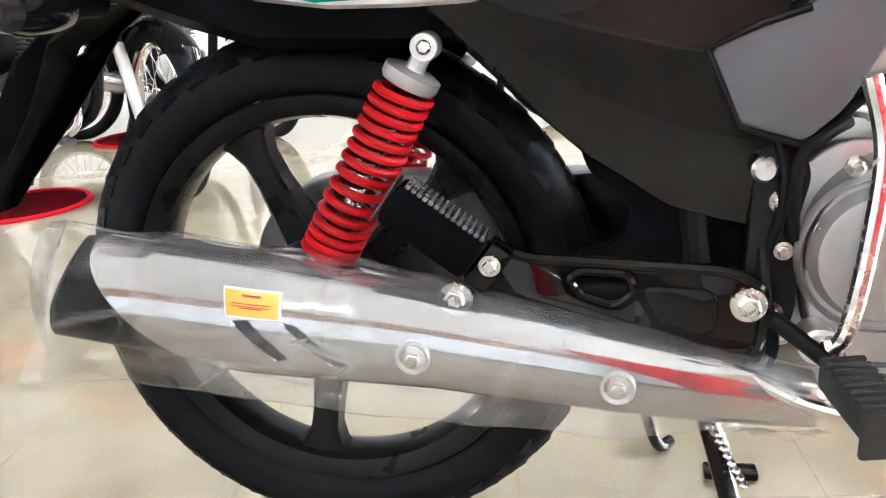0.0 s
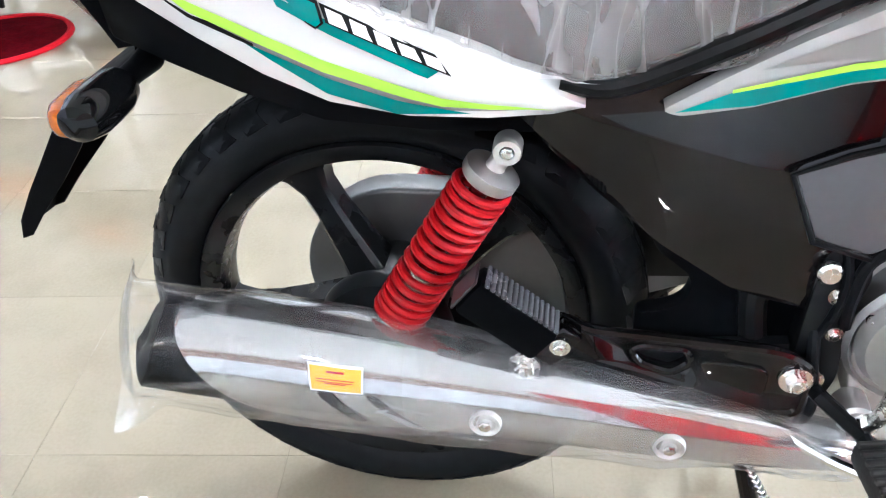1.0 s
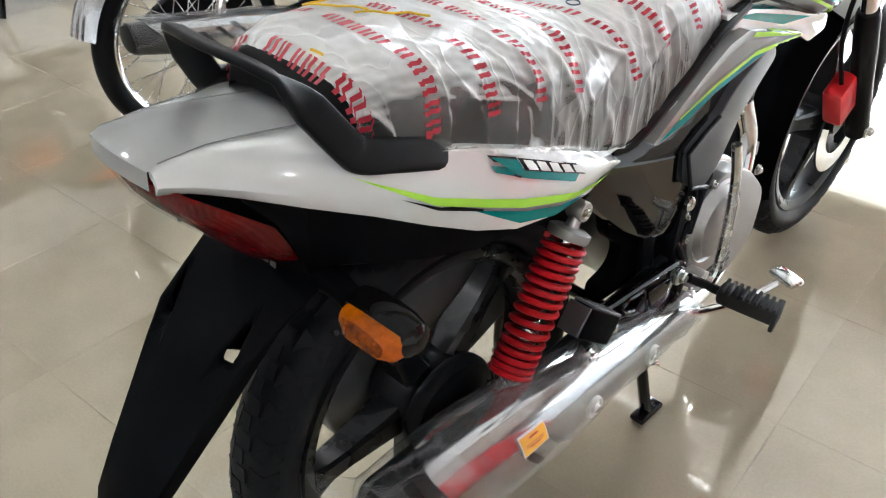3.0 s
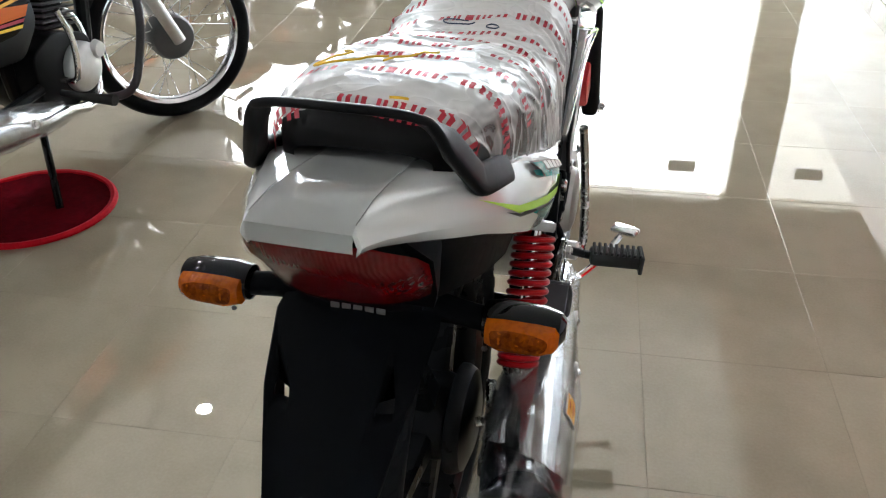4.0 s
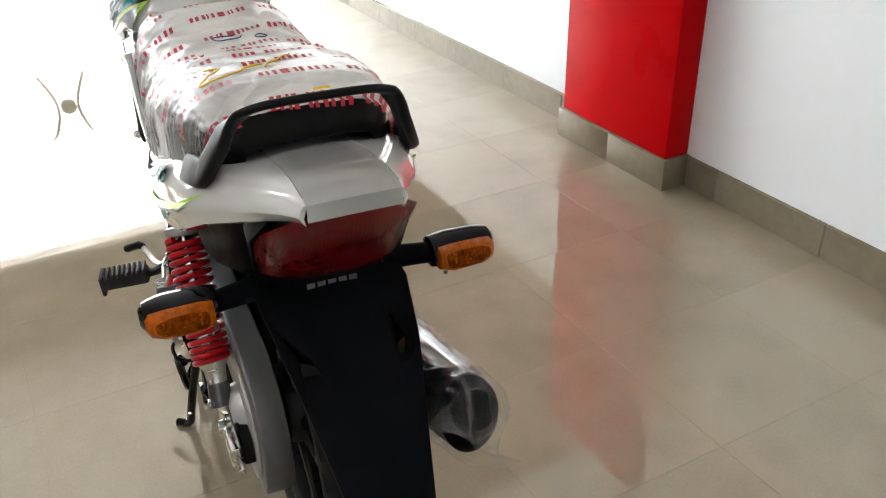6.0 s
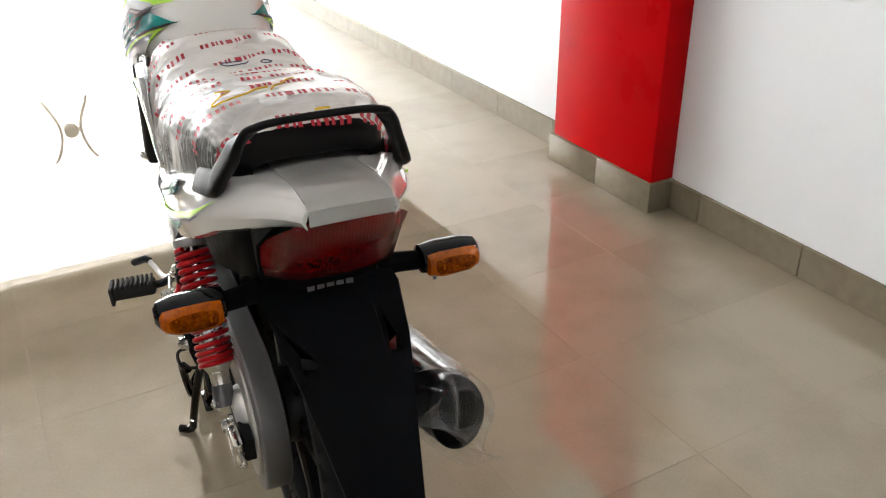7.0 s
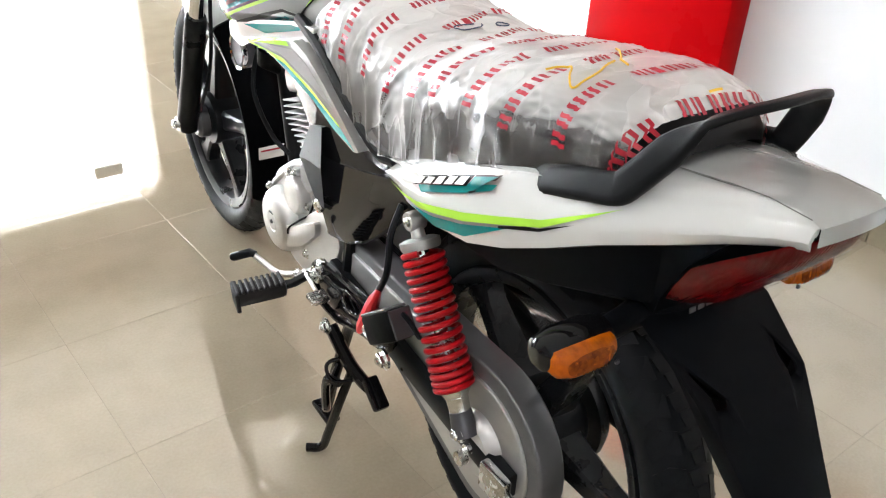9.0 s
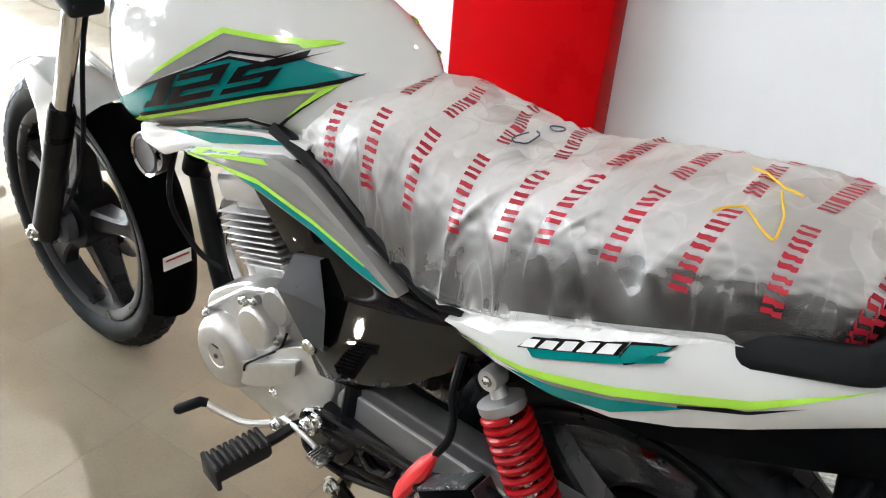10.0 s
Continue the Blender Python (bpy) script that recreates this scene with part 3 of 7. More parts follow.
def pane(d, u0, u1, z0, z1):
    p = part("pane", rbox(u0 + 0.004, u1 - 0.004, V1 + 0.05, V1 + 0.062, z0, z1, 0.002), "glass", d)
    p.visible_shadow = False


def glass_door(u0, u1, handle, name):
    d = thing(name, "frameless glass door with steel patch fittings, daylight behind", "door", RM, group="shop front doors", kind="structure")
    pane(d, u0, u1, 0.01, 1.955)
    pane(d, u0, u1, 1.967, 2.19)
    s = u1 - 0.33 if handle < (u0 + u1) / 2 else u0 + 0.06
    for z in (0.01, 1.865):
        part("patch_fitting", rbox(s, s + 0.21, V1 + 0.030, V1 + 0.082, z, z + 0.085, 0.004), "dark_steel", d)
    c = Vector((handle, V1 + 0.03, 1.02))
    way = 1 if handle > (u0 + u1) / 2 else -1
    pts = [c + Vector((-way * 0.085 * (abs(k) / 6) ** 1.8, -0.05 if abs(k) < 6 else 0.01, k * 0.04)) for k in range(-6, 7)]
    part("handle", tube(pts, 0.013, 10), "frame_metal", d, "curved steel pull handle")
    if way > 0:
        part("lock", cyl((handle + 0.075, V1 - 0.01, 1.02), (handle + 0.075, V1 + 0.05, 1.02), 0.055, n=24, bevel=0.006), "dark_steel", d)


glass_door(-0.82, 0.14, 0.075, "door_1")
glass_door(0.15, 1.30, 0.215, "door_2")
for i, (a, b) in enumerate(((-2.84, -1.09), (1.76, 2.84), (-1.01, -0.83), (1.31, 1.42), (2.87, 4.44))):
    w = thing("window_%d" % (i + 1), "clear fixed glass pane of the shop front", "window", RM, kind="structure")
    pane(w, a, b, 0.01, 2.19)
    if i == 1:
        part("patch_fitting", rbox(a + 0.2, a + 0.41, V1 + 0.030, V1 + 0.082, 1.865, 1.95, 0.004), "dark_steel", w)
structure("ground", rbox(-60, 60, V1 + 0.2, 90, -0.25, -0.12, 0), "mortar", "pale paved ground outside the shop", "ground")
# unseen paving and backdrops emit the daylight themselves; the weaker one dims the side panes
structure("pavement", rbox(-14, 14, V1 + 0.3, 10.99, -0.118, -0.11, 0), "paving_glow", "pale paving outside the shop front, its sunlight added as glow", "pavement")
structure("backdrop_far", rbox(3.0, 14, 11.0, 11.1, -0.12, 6.5, 0), "dim_backdrop_glow", "plain dimly glowing backdrop added outside the side panes", "backdrop")
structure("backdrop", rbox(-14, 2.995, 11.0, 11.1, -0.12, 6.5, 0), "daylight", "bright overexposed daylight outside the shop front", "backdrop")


# recessed ceiling lamps
def ceiling_lamp(u, v):
    d = thing("ceiling_lamp", "small round recessed white ceiling lamp, lit", "lamp", RM @ pose(u, v, 2.9), group="ceiling lamps")
    part("ring", lathe([(0.024, -0.002), (0.062, -0.008), (0.068, -0.004), (0.068, 0.0)], (0, 0, 0), 24, "z"), "wall_paint", d)
    part("diffuser", cyl((0, 0, -0.001), (0, 0, -0.004), 0.024, n=24), "lamp_glow", d)
    la = bpy.data.lights.new("lamp", "AREA")
    la.shape, la.size, la.energy, la.color = "DISK", 0.10, 13.0, (1.0, 0.97, 0.93)
    o = new("light", la)
    o.matrix_world = RM @ pose(u, v, 2.89)


for v in (-3.6, -1.92, -0.2, 1.5, 3.23, 4.85):
    ceiling_lamp(-2.2, v)
# unseen fill lamps, added beyond the partition to brighten the right side
for v in (-3.6, -1.92, -0.2):
    ceiling_lamp(3.2, v)


# ---- the motorcycle ----
bike = thing("motorcycle", "new white motorcycle with teal and lime stripes, seat wrapped in plastic", "motorcycle")
RZ, FY, FZ = 0.3126, 1.2856, 0.303


def alloy_wheel(name, cy, cz, R, half, rim_r, turn, label):
    """Five-spoke black alloy wheel with its tyre, built round its axle."""
    c = (0, cy, cz)
    w = part(name, lathe([(rim_r - 0.016, -half * 0.62), (rim_r - 0.004, -half * 0.78), (rim_r + 0.006, -half * 0.8), (rim_r + 0.008, -half * 0.70),
                          (rim_r - 0.005, -half * 0.62), (rim_r - 0.012, -half * 0.35), (rim_r - 0.012, half * 0.35), (rim_r - 0.005, half * 0.62),
                          (rim_r + 0.008, half * 0.70), (rim_r + 0.006, half * 0.8), (rim_r - 0.004, half * 0.78), (rim_r - 0.016, half * 0.62),
                          (rim_r - 0.021, half * 0.3), (rim_r - 0.021, -half * 0.3)], c, 96, close=True), "rim_black", bike, label)
    prof = []
    for k in range(25):
        a = -2.45 + 4.9 * k / 24
        s = math.sin(a)
        rr = (R - rim_r) / 2
        prof.append((rim_r + rr + rr * math.cos(a), half * math.copysign(abs(s) ** 0.85, s)))
    part("tyre", lathe(prof, c, 120), "rubber", w, "black tyre with blocky tread")
    # tread: shoulder blocks in two staggered rows and a wavy centre rib
    b = bmesh.new()
    nb = 42
    for k in range(nb):
        for sgn in (-1, 1):
            a0 = 2 * math.pi * (k + (0.5 if sgn > 0 else 0)) / nb
            da = 2 * math.pi / nb * 0.36
            pts = []
            for lay in (-0.002, 0.0036):
                for da_, aa in ((-da, 0.30), (-da * 0.5, 0.72), (-da * 1.15, 1.18), (da * 0.65, 1.26), (da * 1.25, 0.72), (da * 0.8, 0.28)):
                    rr = (R - rim_r) / 2
                    r_ = rim_r + rr + (rr - 0.0026 + lay) * math.cos(aa)
                    x_ = (half - 0.002 + lay) * math.copysign(abs(math.sin(aa)) ** 0.85, sgn)
                    pts.append(Vector(c) + Vector((x_, r_ * math.cos(a0 + da_ * sgn), r_ * math.sin(a0 + da_ * sgn))))
            v = [b.verts.new(p) for p in pts]
            b.faces.new(v[6:])
            for i in range(6):
                j = (i + 1) % 6
                b.faces.new((v[i], v[j], v[6 + j], v[6 + i]))
    for k in range(nb * 2):
        a0 = 2 * math.pi * k / (nb * 2)
        da = math.pi / (nb * 2) * 0.8
        off = 0.008 * (1 if k % 2 else -1)
        v = []
        for lay in (-0.003, 0.0014):
            for q, x_ in ((-da, -0.010), (da, -0.007), (da, 0.010), (-da, 0.007)):
                v.append(b.verts.new(Vector(c) + Vector((x_ + off * 0.5, (R + lay) * math.cos(a0 + q), (R + lay) * math.sin(a0 + q)))))
        b.faces.new(v[4:])
        for i in range(4):
            j = (i + 1) % 4
            b.faces.new((v[i], v[j], v[4 + j], v[4 + i]))
    part("tread", b, "rubber", w, "raised zigzag tread blocks")
    part("hub", lathe([(0.0, -0.055), (0.03, -0.055), (0.034, -0.045), (0.062, -0.042), (0.066, -0.03), (0.066, 0.03), (0.062, 0.042), (0.034, 0.045), (0.03, 0.055), (0.0, 0.055)], c, 40), "black_satin", w)
    for k in range(5):
        a = radians(turn + 72 * k)
        d, e = Vector((0, math.cos(a), math.sin(a))), Vector((0, -math.sin(a), math.cos(a)))
        rings = []
        for s, wd, th in ((0.050, 0.026, 0.030), (0.09, 0.021, 0.026), (0.15, 0.016, 0.021), (rim_r - 0.050, 0.017, 0.019), (rim_r - 0.028, 0.025, 0.020), (rim_r - 0.014, 0.040, 0.020)):
            p = Vector(c) + d * s
            ring = []
            for x_, y_ in ((-1, -0.7), (-0.75, -1), (0.75, -1), (1, -0.7), (1, 0.7), (0.75, 1), (-0.75, 1), (-1, 0.7)):
                ring.append(p + Vector((x_ * th, 0, 0)) + e * (y_ * wd))
            rings.append(ring)
        part("spoke", loft(rings), "rim_black", w)
    return w


rear = alloy_wheel("rear_wheel", 0, RZ, 0.308, 0.047, 0.232, 115, "black five-spoke alloy wheel")
fw = alloy_wheel("front_wheel", FY, FZ, 0.298, 0.038, 0.226, 96, "black five-spoke alloy front wheel")
# rear drum plate and axle
part("brake_drum", lathe([(0.0, 0.078), (0.05, 0.078), (0.075, 0.070), (0.082, 0.058), (0.082, 0.048)], (0, 0, RZ), 48), "black_satin", rear)
part("axle", hexbolt((0.118, 0, RZ), (1, 0, 0), 0.013, cyl((-0.13, 0, RZ), (0.12, 0, RZ), 0.008)), "zinc", bike)
part("brake_arm", tube([(0.09, 0.05, 0.35), (0.095, 0.03, 0.28), (0.10, 0.05, 0.245)], 0.008), "zinc", bike)

# swing arm, both sides
for s in (-1, 1):
    rings = []
    for y, z, h in ((0.44, 0.352, 0.026), (0.30, 0.342, 0.024), (0.10, 0.322, 0.021), (-0.02, RZ, 0.023), (-0.085, RZ - 0.004, 0.020)):
        rings.append([Vector((s * 0.112 + dx * 0.011, y, z + dz * h)) for dx, dz in ((-1, -0.7), (-0.6, -1), (0.6, -1), (1, -0.7), (1, 0.7), (0.6, 1), (-0.6, 1), (-1, 0.7))])
    part("swing_arm", loft(rings), "black_satin", bike)
    part("chain_adjuster", box(0.016, 0.055, 0.046, pose(s * 0.131, -0.072, RZ), 0.004), "zinc", bike)
    part("adjuster_bolt", cyl((s * 0.128, -0.08, RZ), (s * 0.128, -0.125, RZ), 0.0045, n=10), "zinc", bike)
part("pivot_bolt", hexbolt((0.136, 0.441, 0.352), (1, 0, 0), 0.010), "zinc", bike)
part("pivot_bolt", hexbolt((-0.140, 0.425, 0.376), (-1, 0, 0), 0.012), "zinc", bike)

# chain case on the other side
b = bmesh.new()


def hull_outline(c0, r0, c1, r1, n=22):
    d = Vector((c1[0] - c0[0], c1[1] - c0[1]))
    L = d.length
    base = math.atan2(d.y, d.x)
    ph = math.acos((r0 - r1) / L)
    out = []
    for k in range(n + 1):
        a = base + ph + (2 * math.pi - 2 * ph) * k / n
        out.append((c0[0] + r0 * math.cos(a), c0[1] + r0 * math.sin(a)))
    for k in range(n // 2 + 1):
        a = base - ph + 2 * ph * k / (n // 2)
        out.append((c1[0] + r1 * math.cos(a), c1[1] + r1 * math.sin(a)))
    return out


out = hull_outline((0, RZ), 0.128, (0.40, 0.385), 0.05)
case = part("chain_case", slab(out, -0.055, -0.099, 0.014, seg=4), "silver_paint", bike, "satin grey closed chain case")
part("raised_face", slab(hull_outline((0, RZ), 0.102, (0.40, 0.385), 0.030), -0.094, -0.104, 0.006, seg=4), "case_face", case, "brushed pale face")
part("inner_plate", slab([(0.25, 0.436), (0.44, 0.44), (0.46, 0.34), (0.25, 0.33)], -0.046, -0.054, 0.002), "black_satin", case)
part("sprocket_boss", lathe([(0, -0.122), (0.04, -0.122), (0.050, -0.114), (0.054, -0.102)], (0, 0, RZ), 32), "case_face", case)

# shock absorbers
for s in (-1, 1):
    x = s * 0.130
    top, bot = Vector((x, 0.154, 0.603)), Vector((x, 0.004, 0.345))
    ax = (bot - top).normalized()
    sh = part("shock_absorber", cyl(top + ax * 0.03, bot - ax * 0.02, 0.010, n=16), "chrome", bike, "shock absorber with bright red coil spring")
    part("upper_eye", lathe([(0.007, -0.012), (0.0125, -0.012), (0.0138, -0.009), (0.0138, 0.009), (0.0125, 0.012), (0.007, 0.012)], top, 28, close=True), "alu", sh)
    part("upper_link", tube([top + ax * 0.010, top + ax * 0.020, top + ax * 0.030], [0.0090, 0.0090, 0.0105], 12, flat=1.1), "alu", sh)
    part("upper_cap", tube([top + ax * 0.024, top + ax * 0.027, top + ax * 0.036, top + ax * 0.040], [0.021, 0.0282, 0.0282, 0.026], 32), "alu_dull", sh)
    part("lower_cap", tube([bot - ax * 0.068, bot - ax * 0.062, bot - ax * 0.05, bot - ax * 0.02], [0.0265, 0.024, 0.016, 0.0145], 28), "zinc", sh)
    part("damper_body", tube([bot - ax * 0.13, bot - ax * 0.05], 0.017, 20), "zinc", sh)
    part("lower_fork", tube([bot - ax * 0.03, bot + ax * 0.006], [0.016, 0.019], 16), "dark_steel", sh)
    part("upper_bolt", hexbolt(top + Vector((s * 0.009, 0, 0)), (s, 0, 0), 0.0062, washer=False), "zinc", sh)
    part("lower_bolt", hexbolt(bot + Vector((s * 0.012, 0, 0)), (s, 0, 0), 0.009), "zinc", sh)
    u = ax.orthogonal().normalized()
    v = ax.cross(u)
    L = (bot - top).length - 0.043 - 0.062
    turns, pts = 15.5, []
    for k in range(int(turns * 18) + 1):
        q = k / (turns * 18)
        e = q + 0.045 * math.sin(q * math.pi * 2) * -1 * (0.35 if q < 0.5 else 1.0)
        a = 2 * math.pi * turns * q
        pts.append(top + ax * (0.043 + L * e) + (u * math.cos(a) + v * math.sin(a)) * 0.0262)
    part("spring", tube(pts, 0.0046, 8), "red_spring", sh, "glossy red coil spring")
part("spring_guard_knob", tube([(-0.13, 0.0, 0.30), (-0.142, 0.0, 0.30)], 0.011, 12), "zinc", bike)

# foot-rest brackets and passenger pegs
for s in (-1, 1):
    x = s * 0.136
    outl = rounded([(0.190, 0.362), (0.203, 0.418), (0.236, 0.399), (0.33, 0.392), (0.43, 0.384), (0.462, 0.366), (0.456, 0.300), (0.376, 0.300), (0.276, 0.336), (0.215, 0.345)], 0.016)
    br = part("footrest_bracket", slab(outl, x - s * 0.008, x + s * 0.006, 0.004), "black_gloss", bike, "pressed black steel bracket")
    # rolled edge and pressed window of the bracket
    part("rolled_edge", tube([(x + s * 0.004, y, z) for y, z in outl + outl[:1]], 0.006, 8, cap=False), "black_gloss", br)
    win = rounded([(0.279, 0.378), (0.290, 0.386), (0.336, 0.383), (0.342, 0.366), (0.322, 0.350), (0.290, 0.361)], 0.008)
    cutter = new("cutter", finish(slab(win, x - s * 0.03, x + s * 0.03, 0), "black_gloss"))
    cut = br.modifiers.new("window", "BOOLEAN")
    cut.object, cut.operation, cut.solver = cutter, "DIFFERENCE", "EXACT"
    bpy.context.view_layer.update()
    holed = bpy.data.meshes.new_from_object(br.evaluated_get(bpy.context.evaluated_depsgraph_get()))
    br.modifiers.clear()
    br.data = holed
    bpy.data.objects.remove(cutter)
    part("window_lip", tube([(x + s * 0.006, y, z) for y, z in win + win[:1]], 0.0045, 8, cap=False), "black_gloss", br)
    part("pressing", slab(rounded([(0.345, 0.372), (0.42, 0.366), (0.418, 0.322), (0.372, 0.318)], 0.016), x + s * 0.003, x + s * 0.010, 0.005, seg=3), "black_gloss", br)
    part("bracket_bolt", hexbolt((s * 0.165, 0.172, 0.366), (s, 0, 0), 0.0112), "zinc", br)
    part("bracket_bolt", hexbolt((s * 0.145, 0.446, 0.352), (s, 0, 0), 0.0112), "zinc", br)
    # folded passenger peg, leaning back along the side
    a, c = Vector((s * 0.168, 0.196, 0.408)), Vector((s * 0.168, 0.116, 0.470))
    d = (c - a).normalized()
    up = Vector((0, -d.z, d.y)) * -1
    R3 = Matrix((Vector((1, 0, 0)), d, Vector((1, 0, 0)).cross(d))).transposed().to_4x4()
    peg = part("passenger_peg", box(0.036, 0.098, 0.046, Matrix.Translation((a + c) / 2) @ R3, 0.007), "black_plastic", br, "ribbed black rubber passenger peg, folded up")
    for k in range(14):
        p = a + d * (0.008 + k * 0.0064)
        part("rib", box(0.034, 0.0050, 0.0045, Matrix.Translation(p + R3.col[2].to_3d() * -0.0236) @ R3, 0.0012, seg=1), "trim_grey", peg)
    part("end_cap", box(0.034, 0.003, 0.042, Matrix.Translation(c + d * 0.0015) @ R3, 0.001, seg=1), "dark_steel", peg)
    part("peg_clevis", box(0.026, 0.026, 0.05, pose(s * 0.156, 0.205, 0.398, -38), 0.004), "black_gloss", br)
    part("clevis_pin", hexbolt((s * 0.172, 0.208, 0.402), (s, 0, 0), 0.007), "zinc", br)

# rider foot pegs
for s, y0, z0 in ((1, 0.527, 0.304), (-1, 0.498, 0.318)):
    reach = 0.285 if s > 0 else 0.274
    p0, p1 = Vector((s * 0.185, y0 - 0.01, z0)), Vector((s * reach, y0 + 0.008, z0 - 0.006))
    fp = part("foot_peg", tube([(s * 0.12, 0.46, 0.335), (s * 0.15, 0.47, 0.338), (s * 0.17, y0 - 0.015, z0 + 0.004), p0], 0.0085, 10), "black_satin", bike, "folding rider foot peg with ribbed rubber")
    m = Matrix.Translation((p0 + p1) / 2) @ pose(0, 0, 0, 0, 3.5 * s, 10 * s)
    part("rubber", box(reach - 0.181, 0.040, 0.030, m, 0.009), "peg_rubber", fp)
    for k in range(9):
        part("rib", box(0.006, 0.040, 0.007, m @ pose((k - 4) * (reach - 0.181) * 0.104, 0, 0.016), 0.0015, seg=1), "peg_rubber", fp)
    part("end_rib", box(0.008, 0.048, 0.040, m @ pose(s * (reach - 0.191) * 0.5, 0, -0.002), 0.003), "peg_rubber", fp)

# stands
cs = part("centre_stand", tube([(0.10, 0.40, 0.27), (0.115, 0.44, 0.12), (0.12, 0.47, 0.014)], 0.011, 10), "black_gloss", bike, "black tubular centre stand, down")
tube_b = tube([(-0.10, 0.40, 0.27), (-0.115, 0.44, 0.12), (-0.12, 0.47, 0.014)], 0.011, 10)
part("leg", tube_b, "black_gloss", cs)
part("cross_tube", tube([(-0.10, 0.405, 0.25), (0.10, 0.405, 0.25)], 0.011, 10), "black_gloss", cs)
for s in (-1, 1):
    part("foot", box(0.03, 0.07, 0.012, pose(s * 0.12, 0.475, 0.006), 0.004), "black_gloss", cs)
part("spring", tube([Vector((0.128 + 0.008 * math.cos(k * 0.9), 0.40 + 0.0006 * k + 0.008 * math.sin(k * 0.9) * 0.4, 0.25 - 0.0012 * k)) for k in range(90)], 0.002, 6), "zinc", cs, "steel return spring")
part("tread_arm", tube(curve_pts([(-0.115, 0.42, 0.16), (-0.15, 0.40, 0.12), (-0.16, 0.385, 0.10), (-0.17, 0.36, 0.19), (-0.16, 0.33, 0.20)], 5), 0.008, 8), "black_gloss", cs)
ss = part("side_stand", tube(curve_pts([(-0.150, 0.382, 0.286), (-0.140, 0.33, 0.235), (-0.125, 0.288, 0.205)], 4), [0.012] * 8 + [0.010], 10), "black_gloss", bike, "black side stand, folded down beside the wheel")
part("foot_pad", box(0.03, 0.06, 0.014, pose(-0.122, 0.272, 0.205, 35, 0, 0), 0.005), "black_gloss", ss)
part("loop", tube(curve_pts([(-0.13, 0.345, 0.24), (-0.172, 0.352, 0.232), (-0.168, 0.335, 0.205), (-0.125, 0.31, 0.21)], 6), 0.0035, 8), "black_gloss", ss)
part("lever", tube(curve_pts([(-0.13, 0.34, 0.21), (-0.15, 0.352, 0.135), (-0.165, 0.37, 0.055), (-0.172, 0.385, 0.012), (-0.195, 0.402, 0.006)], 6), 0.0085, 10), "black_gloss", ss)
part("pivot_bolt", hexbolt((-0.158, 0.382, 0.287), (-1, 0, 0), 0.010), "zinc", ss)

# muffler: black core, bright shield, film sleeve
MU = [(-0.230, 0.390, 0.183, 0.052), (-0.19, 0.379, 0.176, 0.056), (-0.12, 0.368, 0.168, 0.058), (-0.03, 0.352, 0.163, 0.059), (0.06, 0.338, 0.158, 0.055), (0.135, 0.326, 0.155, 0.050),
      (0.23, 0.306, 0.149, 0.045), (0.325, 0.285, 0.143, 0.040), (0.42, 0.266, 0.139, 0.033), (0.50, 0.252, 0.135, 0.026), (0.55, 0.243, 0.128, 0.021)]


def mu(y):
    for p, q in zip(MU, MU[1:]):
        if p[0] <= y <= q[0]:
            t = (y - p[0]) / (q[0] - p[0])
            t2 = t * t * (3 - 2 * t) * 0.3 + t * 0.7
            return [p[i] + (q[i] - p[i]) * t2 for i in range(4)]
    return MU[0] if y < MU[0][0] else MU[-1]


def mu_ring(y, extra=0.0, n=36, slant=0.0):
    out = []
    for k in range(n):
        a = 2 * math.pi * k / n
        yy = y - slant * (math.sin(a) * 0.75 + math.cos(a) * 0.35)
        _, z, x, r = mu(yy)
        out.append(Vector((x + (r + extra) * math.cos(a), yy, z + (r + extra) * 1.08 * math.sin(a))))
    return out


core = [mu_ring(-0.222, -0.003, slant=-0.03), mu_ring(-0.16, -0.005, slant=-0.015), mu_ring(-0.05, -0.006), mu_ring(0.05, -0.006)]
end = mu_ring(-0.226, -0.008, slant=-0.03)
muf = part("muffler", loft([mu_ring(-0.234, -0.046, slant=-0.012), mu_ring(-0.234, -0.034, slant=-0.018), mu_ring(-0.231, -0.018, slant=-0.025), end] + core, cap=True), "black_plastic", bike, "polished steel muffler wrapped in clear film")
stations = [(-0.117, 0.076), (-0.112, 0.075), (-0.09, 0.062), (-0.05, 0.035), (0.0, 0.012), (0.05, 0), (0.1, 0), (0.15, 0), (0.2, 0), (0.26, 0), (0.32, 0), (0.38, 0), (0.43, 0), (0.47, 0), (0.51, 0)]
b = loft([mu_ring(y, 0.001, 36, s) for y, s in stations], cap=False)
bmesh.ops.solidify(b, geom=b.faces[:], thickness=-0.003)
shield = part("heat_shield", b, "muffler_metal", muf, "mirror-bright stainless shield")
part("header_pipe", tube(curve_pts([(0.135, 0.50, 0.252), (0.12, 0.60, 0.225), (0.09, 0.72, 0.215), (0.05, 0.82, 0.27), (0.03, 0.86, 0.40), (0.02, 0.82, 0.50)], 6), 0.019, 16), "muffler_metal", muf)
for y, z, x in ((0.135, 0.322, 0.205), (0.325, 0.283, 0.183)):
    part("boss", lathe([(0.0, 0.006), (0.006, 0.006), (0.008, 0.002), (0.012, 0.001), (0.0155, 0.004), (0.0165, 0.003), (0.0175, -0.002)], (x, y, z), 28), "alu", muf)
    part("boss_bolt", hexbolt((x + 0.002, y, z), (1, 0, 0), 0.007, washer=False), "zinc", muf)
sh_tree = tree(shield)
